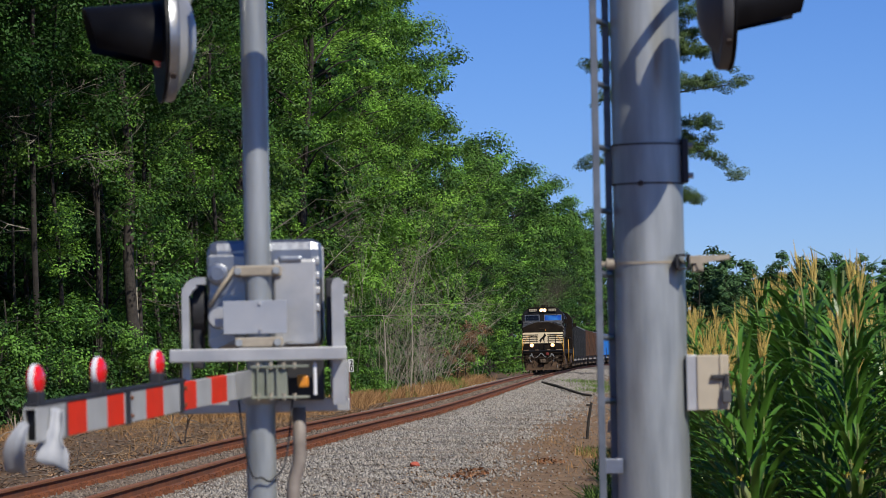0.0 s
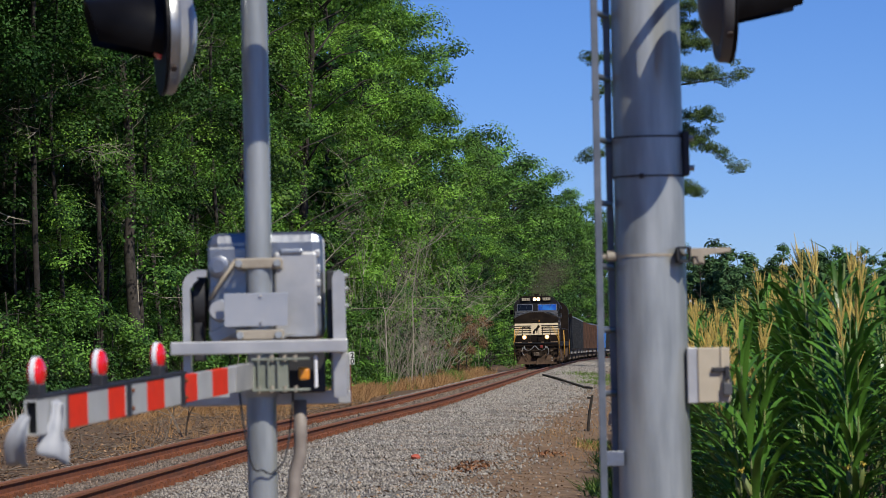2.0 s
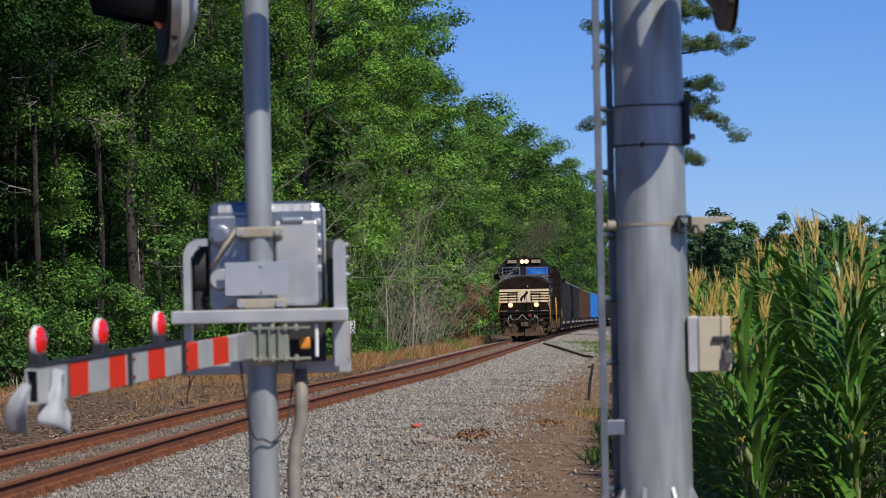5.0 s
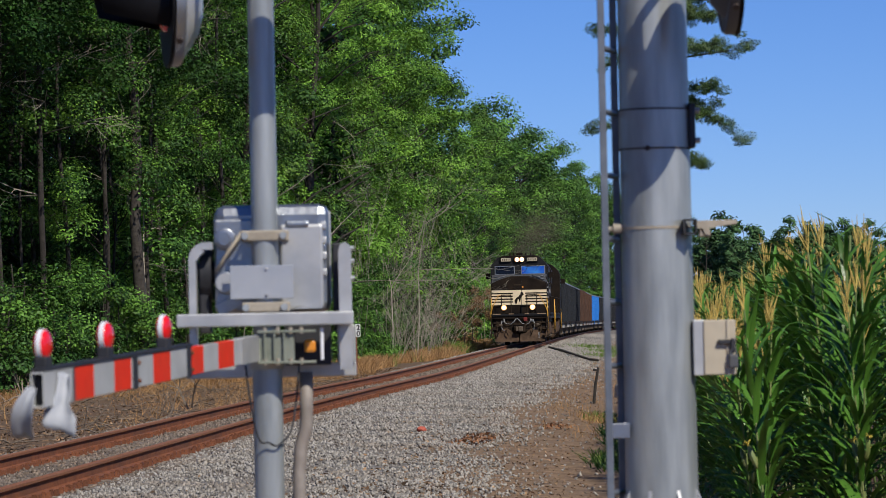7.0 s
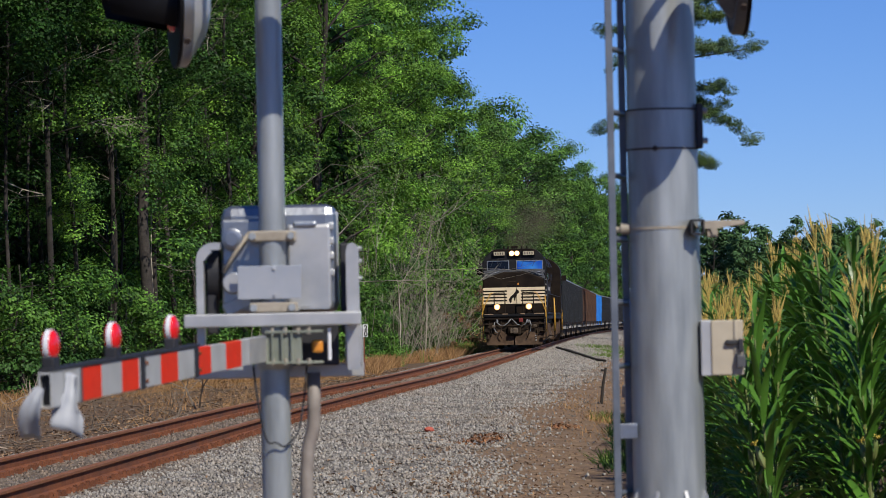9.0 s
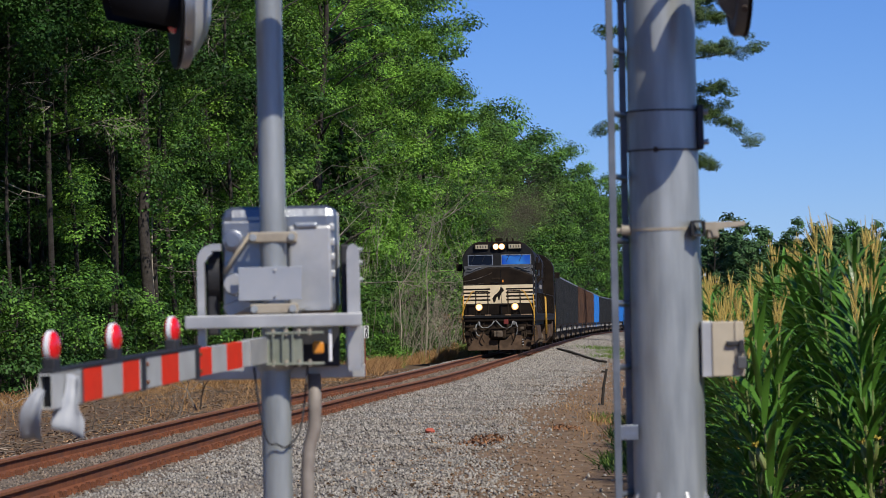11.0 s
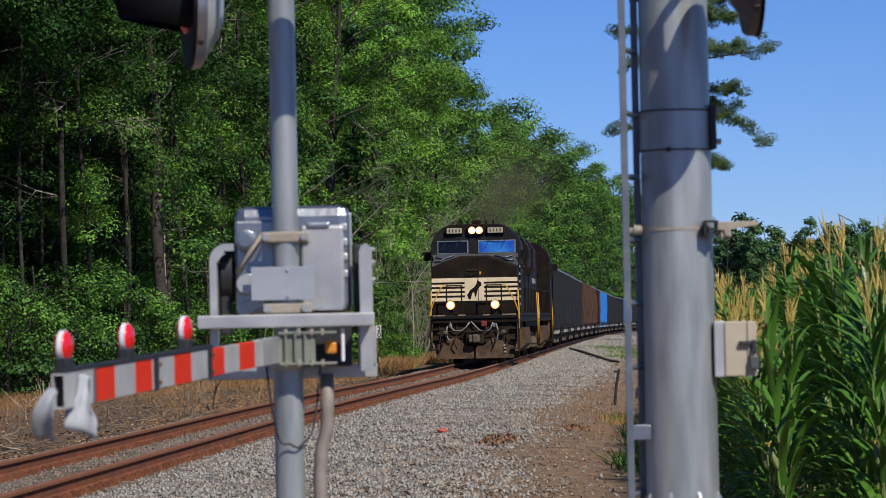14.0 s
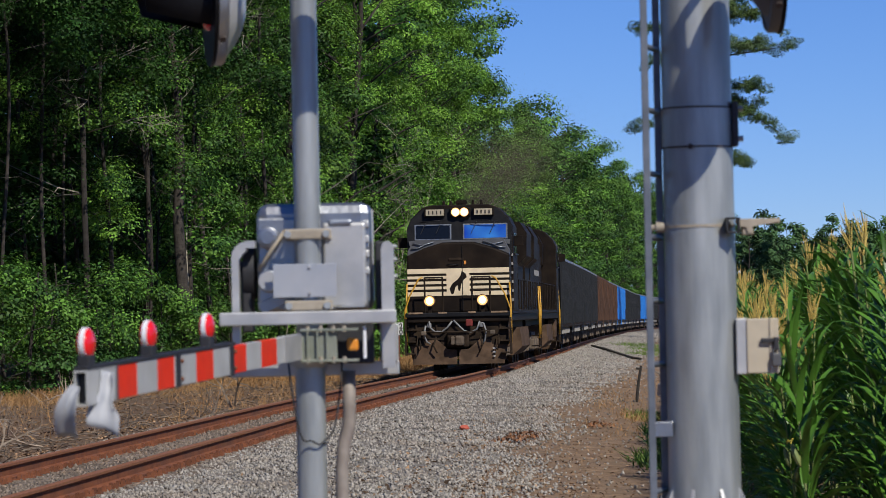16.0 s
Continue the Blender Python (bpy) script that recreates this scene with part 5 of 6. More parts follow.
    prism(bm, [(-0.20, 2.18), (-0.14, 2.20), (-0.08, 2.40), (-0.02, 2.44), (0.00, 2.28), (0.05, 2.28), (0.08, 2.46), (0.16, 2.60), (0.24, 2.66), (0.22, 2.76), (0.10, 2.84), (0.06, 2.70), (-0.04, 2.58), (-0.16, 2.50), (-0.26, 2.34)], 1, NOSE - 0.024, NOSE - 0.018)
    part("emblem", bm, M_BLACK, panel, "plain black emblem shape")
    bm = B()
    box(bm, (0.12, NOSE - 0.02, 2.62), (0.022, 0.02, 1.86), 0.003)
    part("nose_door_seam", bm, M_CABGREY, loco)
    bm = B()
    box(bm, (0.20, NOSE - 0.008, 3.08), (0.06, 0.02, 0.10), 0.004)
    part("marker", bm, M_AMBER, loco, "small amber marker")
    # cab
    cab0, cab1 = NOSE + 0.95, NOSE + 3.7
    bm = B()
    prism(bm, [(-1.53, 1.66), (-1.53, 4.12), (-1.41, 4.38), (-1.10, 4.68), (-0.85, 4.77), (0.85, 4.77), (1.10, 4.68), (1.41, 4.38), (1.53, 4.12), (1.53, 1.66)], 1, cab0 + 0.25, cab1)
    smooth_edges(bm, 0.03)
    part("cab", bm, M_BLACK, loco, "black crew cab with sloping roof sides")
    bm = B()
    v0 = [(-1.50, 3.30), (-1.52, 4.10), (-1.40, 4.37), (-1.08, 4.66), (1.08, 4.66), (1.40, 4.37), (1.52, 4.10), (1.50, 3.30)]
    lo = [bm.verts.new((x, cab0 + (z - 3.3) * 0.16, z)) for x, z in v0]
    hi = [bm.verts.new((x, cab0 + 0.3, z)) for x, z in v0]
    bm.faces.new(lo)
    bm.faces.new(hi[::-1])
    for k in range(8):
        bm.faces.new((lo[k], lo[(k + 1) % 8], hi[(k + 1) % 8], hi[k]))
    bmesh.ops.recalc_face_normals(bm, faces=bm.faces)
    part("cab_front", bm, M_CABGREY, loco, "dusty dark grey windscreen wall")
    for x0, x1, glass in ((-1.26, -0.28, M_GLASS), (0.14, 1.34, M_SKYGLASS)):
        z0, z1 = 3.79, 4.18
        yy = cab0 + (0.5 * (z0 + z1) - 3.3) * 0.16
        tilt = math.degrees(math.atan(0.16))
        bm = B()
        box(bm, ((x0 + x1) / 2, yy - 0.012, (z0 + z1) / 2), (x1 - x0 + 0.09, 0.03, z1 - z0 + 0.07), 0.012, (-tilt, 0, 0))
        fr = part("window_frame", bm, M_GASKET, loco, "grey window frame")
        bm = B()
        box(bm, ((x0 + x1) / 2, yy - 0.028, (z0 + z1) / 2), (x1 - x0, 0.012, z1 - z0), 0.004, (-tilt, 0, 0))
        part("windscreen", bm, glass, fr, "windscreen with blue sky reflection put in its colour" if glass is M_SKYGLASS else "dark windscreen")
        for q in (0.3, 0.75):
            bm = B()
            xw = x0 + (x1 - x0) * q
            tube(bm, [(xw, yy - 0.06, z1 + 0.10), (xw - 0.05, yy - 0.07, z1 - 0.02), (xw - 0.16, yy - 0.075, z0 + 0.14)], 0.010, 5)
            part("wiper", bm, M_DARK, fr)
    for s in (-1, 1):
        bm = B()
        prism(bm, [(s * 0.42, 4.45), (s * 0.42, 4.70), (s * 1.0, 4.66), (s * 1.0, 4.45)], 1, cab0 + 0.02, cab0 + 0.34)
        nb = part("number_board", bm, M_BLACK, loco, "black number box")
        bm = B()
        box(bm, (s * 0.70, cab0 + 0.012, 4.55), (0.52, 0.012, 0.18), 0.003)
        part("board_face", bm, M_BOARD, nb)
        for k in range(4):
            bm = B()
            box(bm, (s * 0.70 + (k - 1.5) * 0.115, cab0 + 0.0, 4.55), (0.042, 0.01, 0.105), 0.003)
            part("figure_bar", bm, M_FIGURE, nb)
    bm = B()
    box(bm, (0.03, cab0 + 0.12, 4.56), (0.60, 0.22, 0.24), 0.03)
    hl = part("headlight_housing", bm, M_BLACK, loco)
    for x in (-0.10, 0.15):
        bm = B()
        bmesh.ops.create_uvsphere(bm, u_segments=18, v_segments=10, radius=0.108, matrix=Matrix.Translation((x, cab0 + 0.005, 4.55)) @ Matrix.Diagonal((1, 0.3, 1, 1)))
        part("headlight", bm, M_HEADLAMP, hl, "lit warm white headlight", True)
        # glowing disc added for the headlight's halo of glare
        bm = B()
        disc(bm, (x, cab0 + 0.0, 4.55), (0, 1, 0), 0.128, 0.02, 20)
        part("reflector", bm, M_GLARE, hl, "glowing disc that stands for the glare of the lamp")
    for x in (-0.80, 0.71):
        bm = B()
        disc(bm, (x, F0 + 0.12, 2.0), (0, 1, 0), 0.165, 0.16, 20)
        dl = part("ditch_light_rim", bm, M_LAMPRIM, loco, smooth=True)
        bm = B()
        bmesh.ops.create_uvsphere(bm, u_segments=16, v_segments=8, radius=0.112, matrix=Matrix.Translation((x, F0 + 0.05, 2.0)) @ Matrix.Diagonal((1, 0.3, 1, 1)))
        part("ditch_light", bm, M_DITCH, dl, "lit warm ditch light", True)
        # glowing disc added for the ditch light's halo of glare
        bm = B()
        disc(bm, (x, F0 + 0.045, 2.0), (0, 1, 0), 0.145, 0.02, 20)
        part("reflector", bm, M_GLARE, dl, "glowing disc that stands for the glare of the lamp")
        bm = B()
        box(bm, (x, F0 + 0.2, 1.78), (0.10, 0.10, 0.28), 0.01)
        part("lamp_stand", bm, M_BLACK, dl)
    # side windows, hand grips
    for s in (-1, 1):
        for y0, y1 in ((cab0 + 0.75, cab0 + 1.35), (cab0 + 1.45, cab0 + 2.1)):
            bm = B()
            box(bm, (s * 1.535, (y0 + y1) / 2, 3.62), (0.03, y1 - y0, 0.62), 0.01)
            part("side_window", bm, M_GLASS, loco)
        bm = B()
        box(bm, (s * 1.68, cab0 + 0.55, 3.70), (0.26, 0.03, 0.30), 0.01)
        part("mirror", bm, M_BLACK, loco)
        for k in range(6):
            bm = B()
            box(bm, (s * 1.50, cab0 + 0.20, 2.0 + k * 0.26), (0.05, 0.05, 0.08))
            part("grab_mark", bm, M_CARWHITE, loco)
    # grab irons and small fittings on the nose and the cab front
    for s in (-1, 1):
        for pts in ([(s * 1.30, 3.66), (s * 1.02, 3.60), (s * 0.70, 3.69)], [(s * 1.36, 3.50), (s * 1.16, 3.52), (s * 0.98, 3.60)]):
            bm = B()
            tube(bm, [(x, NOSE + 0.26, z) for x, z in pts], 0.017, 6)
            part("grab_iron", bm, M_GASKET, loco, "thin grey grab iron", True)
        bm = B()
        tube(bm, [(s * 0.40, cab0 - 0.04, 4.33), (s * 0.75, cab0 - 0.06, 4.30), (s * 1.12, cab0 - 0.04, 4.27)], 0.016, 6)
        part("wiper_rail", bm, M_CABGREY, loco, smooth=True)
        bm = B()
        box(bm, (s * 0.98, F0 - 0.02, 1.08), (0.16, 0.10, 0.12), 0.03)
        part("hose_bracket", bm, M_TRUCK, loco)
        bm = B()
        tube(bm, [(s * 0.62, F0 - 0.03, 0.98), (s * 0.70, F0 - 0.08, 0.72), (s * 0.60, F0 - 0.08, 0.52)], 0.024, 8)
        part("brake_hose", bm, M_GRIME, loco, smooth=True)
        for k in range(3):
            bm = B()
            rod(bm, (s * 1.475, NOSE + 0.15, 2.0 + 0.32 * k), (s * 1.475, NOSE + 0.60, 2.0 + 0.32 * k), 0.014, None, 6)
            part("side_grab", bm, M_GASKET, loco)
    for k, z in enumerate((0.62, 0.52, 0.40)):
        bm = B()
        box(bm, (1.02, F0 + 0.085, z), (0.10 - 0.02 * k, 0.012, 0.05), 0.002, (0, 0, 16))
        part("stencil_bar", bm, M_CARWHITE, loco, "pale stencilled mark")
    bm = B()
    box(bm, (-0.05, NOSE - 0.01, 3.18), (0.44, 0.03, 0.09), 0.02)
    part("nose_step", bm, M_GRIME, loco, "scuffed step plate")
    bm = B()
    tube(bm, [(-0.32, NOSE - 0.03, 3.04), (-0.15, NOSE - 0.07, 3.02), (0.02, NOSE - 0.03, 3.04)], 0.014, 6)
    part("door_grab", bm, M_CABGREY, loco, smooth=True)
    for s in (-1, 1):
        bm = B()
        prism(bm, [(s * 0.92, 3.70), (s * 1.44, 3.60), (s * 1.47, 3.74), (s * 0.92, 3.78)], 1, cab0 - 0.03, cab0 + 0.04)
        part("window_sill", bm, M_NOSETOP, loco, "dusty window ledge in the same sunlit grey")
    for x in (-0.5, -0.3, 0.35, 0.6):
        bm = B()
        rod(bm, (x, cab0 + 1.1, 4.74), (x, cab0 + 1.1, 4.92), 0.05, 0.03, 10)
        part("roof_fitting", bm, M_BLACK, loco)
    bm = B()
    for k in range(3):
        rod(bm, (-0.10 + 0.1 * k, cab0 + 1.9, 4.86), (-0.10 + 0.1 * k, cab0 + 1.35 - 0.08 * k, 4.86), 0.035, 0.075, 12)
    part("air_horn", bm, M_BLACK, loco, "black air horn")
    # engine hood
    bm = B()
    prism(bm, [(-0.98, 1.66), (-0.98, 4.12), (-0.72, 4.40), (0.72, 4.40), (0.98, 4.12), (0.98, 1.66)], 1, cab1, 10.2)
    part("engine_hood", bm, M_BLACK, loco, "long black engine hood")
    bm = B()
    prism(bm, [(-1.28, 3.45), (-1.30, 4.20), (-1.08, 4.56), (1.08, 4.56), (1.30, 4.20), (1.28, 3.45), (0.98, 3.15), (-0.98, 3.15)], 1, 6.2, 9.9)
    part("radiator", bm, M_BLACK, loco, "wide radiator housing at the rear")
    bm = B()
    prism(bm, [(-1.05, 3.4), (-1.08, 4.15), (-0.9, 4.50), (0.9, 4.50), (1.08, 4.15), (1.05, 3.4)], 1, cab1, cab1 + 1.6)
    part("blower_housing", bm, M_BLACK, loco)
    bm = B()
    box(bm, (0, 2.2, 4.45), (0.9, 1.3, 0.22), 0.03)
    part("exhaust_stack", bm, M_GRIME, loco)
    for y in np.arange(cab1 + 1.9, 6.0, 0.95):
        for s in (-1, 1):
            bm = B()
            box(bm, (s * 0.99, y, 2.75), (0.03, 0.82, 1.9), 0.01)
            part("hood_door", bm, M_BLACK, loco)
    for s in (-1, 1):
        for y in (-2.0, -1.2, -0.4, 0.4, 1.2, 2.0):
            bm = B()
            box(bm, (s * 1.01, y, 3.05), (0.012, 0.5, 0.2))
            part("letter_bar", bm, M_CARWHITE, loco, "pale lettering block")
    for s in (-1, 1):
        bm = B()
        box(bm, (s * 1.30, 0, 1.63), (0.42, 19.0, 0.05), 0.01)
        box(bm, (s * 1.49, 0, 1.66), (0.03, 19.0, 0.10), 0.005)
        part("walkway", bm, M_BLACK, loco)
        bm = B()
        tube(bm, [(s * 1.47, cab1 + 0.1, 2.62), (s * 1.47, 10.0, 2.62)], 0.019, 6)
        for y in np.arange(cab1 + 0.3, 10.1, 1.75):
            rod(bm, (s * 1.47, y, 1.66), (s * 1.47, y, 2.62), 0.019, None, 6)
        part("side_handrail", bm, M_BLACK, loco)
        bm = B()
        box(bm, (s * 1.56, cab0 + 1.6, 3.32), (0.05, 2.0, 0.05), 0.01)
        part("arm_rest", bm, M_CABGREY, loco)
    # yellow end rails and black front rails
    for end, ye in ((-1, F0 + 0.05), (1, 10.7)):
        for s in (-1, 1):
            bm = B()
            tube(bm, [(s * 1.46, ye + 0.1 * -end, 0.75), (s * 1.50, ye, 1.25), (s * 1.50, ye, 1.75), (s * 1.36, ye, 2.15), (s * 1.10, ye, 2.62), (s * 0.98, ye, 2.68)] if end < 0 else
                 [(s * 1.50, ye, 0.9), (s * 1.50, ye, 1.7), (s * 1.44, ye, 1.95)], 0.024, 8)
            part("yellow_handrail", bm, M_YELLOW, loco, "yellow boarding handrail", True)
            bm = B()
            tube(bm, [(s * 1.50, ye + 0.48 * -end, 0.75), (s * 1.50, ye + 0.5 * -end, 1.75), (s * 1.47, ye + 0.55 * -end, 2.5)], 0.024, 8)
            part("yellow_handrail", bm, M_YELLOW, loco, "yellow boarding handrail", True)
    for x in (-0.93, -0.42, 0.42, 0.93):
        bm = B()
        rod(bm, (x, F0 + 0.06, 1.66), (x, F0 + 0.06, 2.66), 0.026, None, 8)
        part("front_rail_post", bm, M_BLACK, loco)
    for x0, x1 in ((-0.95, -0.40), (0.40, 0.95)):
        for z in (2.66, 2.28):
            bm = B()
            rod(bm, (x0, F0 + 0.06, z), (x1, F0 + 0.06, z), 0.024, None, 8)
            part("front_rail", bm, M_BLACK, loco)
    # below
    bm = B()
    prism(bm, [(-1.42, 1.18), (-1.48, 0.60), (-1.2, 0.34), (1.2, 0.34), (1.48, 0.60), (1.42, 1.18)], 1, -3.0, 3.0)
    part("fuel_tank", bm, M_DUST, loco, "dusty fuel tank")
    truck_parts(loco, -6.7, 3, 0.53)
    truck_parts(loco, 6.7, 3, 0.53)
    for s in (-1, 1):
        bm = B()
        box(bm, (s * 1.25, -8.9, 1.0), (0.30, 1.3, 0.75), 0.08)
        part("sand_box", bm, M_DUST, loco, "dusty rounded side box")
    squeeze = Matrix.Diagonal((1, LOCO_LENGTH / 22.3, 1, 1))
    for ob in loco.children_recursive:
        ob.data.transform(squeeze)
    return loco


def build_car(paint, rib, words, ribs=13):
    """An open-top coal car, 15.5 m over the couplers."""
    car = thing("coal_car", None, words, "railway wagon", "coal cars")
    half = 7.15
    bm = B()
    prism(bm, [(-half, 3.72), (half, 3.72), (half, 2.2), (half - 1.2, 1.15), (-half + 1.2, 1.15), (-half, 2.2)], 0, -1.50, -1.44)
    prism(bm, [(-half, 3.72), (half, 3.72), (half, 2.2), (half - 1.2, 1.15), (-half + 1.2, 1.15), (-half, 2.2)], 0, 1.44, 1.50)
    for e in (-1, 1):
        box(bm, (0, e * (half - 0.03), 2.95), (2.9, 0.06, 1.55))
        box(bm, (0, e * (half - 0.62), 1.68), (2.9, 0.06, 1.62), 0.0, (e * 48, 0, 0))
    box(bm, (0, 0, 1.18), (2.9, 2 * half - 2.4, 0.08))
    part("body", bm, paint, car)
    bm = B()
    for s in (-1, 1):
        box(bm, (s * 1.50, 0, 3.72), (0.14, 2 * half + 0.1, 0.12), 0.02)
    for e in (-1, 1):
        box(bm, (0, e * half, 3.72), (2.9, 0.12, 0.12), 0.02)
    # the grey rim puts the sunlit top edge into its colour
    part("top_rim", bm, M_GASKET if rib is not paint else paint, car, "top rim of the car body")
    for s in (-1, 1):
        for k in range(ribs):
            y = -half + 0.15 + k * (2 * half - 0.3) / (ribs - 1)
            low = 1.15 if abs(y) < half - 1.2 else 2.0
            bm = B()
            box(bm, (s * 1.545, y, (3.68 + low) / 2), (0.10, 0.12 if ribs > 9 else 0.42, 3.68 - low), 0.01)
            part("side_post", bm, rib, car)
    bm = B()
    box(bm, (0, 0, 1.02), (0.5, 2 * half + 0.2, 0.24), 0.02)
    for s in (-1, 1):
        box(bm, (s * 1.46, 0, 1.12), (0.10, 2 * half - 0.3, 0.2), 0.01)
    part("sill", bm, M_GRIME, car)
    bm = B()
    prism(bm, [(-half + 0.3, 3.42), (-3.0, 3.86), (0.0, 3.62), (3.2, 3.84), (half - 0.3, 3.40), (half - 0.3, 2.9), (-half + 0.3, 2.9)], 0, -1.40, 1.40)
    part("coal_load", bm, M_GRIME, car, "heaped black coal")
    for s in (-1, 1):
        for e in (-1, 1):
            bm = B()
            tube(bm, [(s * 1.52, e * (half + 0.05), 0.75), (s * 1.52, e * (half + 0.05), 3.5)], 0.02, 5)
            for z in np.arange(0.8, 3.5, 0.38):
                rod(bm, (s * 1.52, e * (half + 0.05), z), (s * 1.10, e * (half + 0.05), z), 0.014, None, 5)
            part("ladder", bm, rib, car)
        for y in (-3.6, -2.2, 2.4):
            bm = B()
            box(bm, (s * 1.512, y, 2.35), (0.012, 0.75, 0.2))
            part("stencil_bar", bm, M_CARWHITE, car, "pale stencilled block")
        bm = B()
        box(bm, (0, 0, 0), (0.10, 0.10, 0.34))
        hinge = mesh_of("door_hinge", bm, M_CARWHITE)
        for y in np.arange(-4.5, 4.6, 1.0):
            ob = new("door_hinge", hinge)
            ob.parent = car
            ob.location = (s * 1.40, y, 0.92)
    for e in (-1, 1):
        bm = B()
        box(bm, (0, e * (half + 0.3), 0.88), (0.26, 0.6, 0.26), 0.05)
        part("coupler", bm, M_TRUCK, car)
        truck_parts(car, e * 5.0, 2, 0.455, "bogie")
    return car


def build_train():
    first = build_locomotive()
    second = copy_thing(first, Matrix())
    second["label"] = "black diesel freight locomotive, the second behind the leading one"
    VEHICLES.append((first, LOCO_LENGTH))
    VEHICLES.append((second, LOCO_LENGTH))
    black = mat("black_car_paint", (0.013, 0.015, 0.018), 0.6, spec=0.1, second=(0.024, 0.027, 0.031), scale=2, third=(0.050, 0.040, 0.032), third_scale=0.8, third_amount=0.3)
    brown = mat("brown_car_paint", (0.046, 0.026, 0.019), 0.7, spec=0.1, second=(0.084, 0.052, 0.039), scale=2, third=(0.15, 0.070, 0.036), third_scale=0.7)
    rusty = mat("rusty_orange_paint", (0.070, 0.036, 0.022), 0.75, spec=0.1, second=(0.045, 0.028, 0.022), scale=1.5, third=(0.26, 0.12, 0.05), third_scale=0.6)
    blue = mat("blue_car_paint", (0.003, 0.030, 0.165), 0.5, second=(0.005, 0.045, 0.22), scale=2)
    light_blue = mat("light_blue_rib_paint", (0.015, 0.19, 0.62), 0.5, second=(0.012, 0.15, 0.52), scale=3)
    iron = mat("dark_blue_grey_rib", (0.017, 0.019, 0.022), 0.6, spec=0.1, second=(0.028, 0.030, 0.034), scale=4)
    cars = {"k": build_car(black, iron, "black open coal car with ribbed steel sides"),
            "b": build_car(brown, brown, "brown weathered open coal car with ribbed steel sides"),
            "r": build_car(rusty, brown, "rusty brown coal car streaked with orange"),
            "u": build_car(blue, light_blue, "bright blue coal car with light blue ribs", 7)}
    used = set()
    for key in "kkkkbbrruukkkkkuukkbbkk":
        if key in used:
            car = copy_thing(cars[key], Matrix())
        else:
            car = cars[key]
            used.add(key)
        VEHICLES.append((car, 15.55))


build_train()


def build_smoke():
    """Thin brown diesel haze over the leading locomotive, in puffs."""
    m = mat("diesel_soot", (0.105, 0.098, 0.070), 1.0, spec=0.0)
    smoke = thing("exhaust_smoke", None, "thin dark diesel smoke trailing over the leading locomotive", "smoke")
    rng = np.random.default_rng(4)
    for k in range(12):
        u = k / 11
        n = 17000
        c = np.array([0.9 * u + rng.normal() * (0.15 + 0.35 * u), 2.0 + 8 * u, 4.9 + 2.3 * u ** 0.7 + rng.normal() * 0.2])
        spread = 0.28 + 0.62 * u
        p = c + rng.normal(size=(n, 3)) * spread * np.array([1.0, 1.6, 0.75])
        a = rng.normal(size=(n, 3))
        a /= np.linalg.norm(a, axis=1)[:, None]
        b = np.cross(a, rng.normal(size=(n, 3)))
        b /= np.linalg.norm(b, axis=1)[:, None]
        r = rng.uniform(0.004, 0.0065, (n, 1))
        ob = new("puff", fast_quads("puff", np.stack([p - a * r, p - b * r, p + a * r, p + b * r], 1), m))
        ob.parent = smoke
    return smoke


SMOKE = build_smoke()

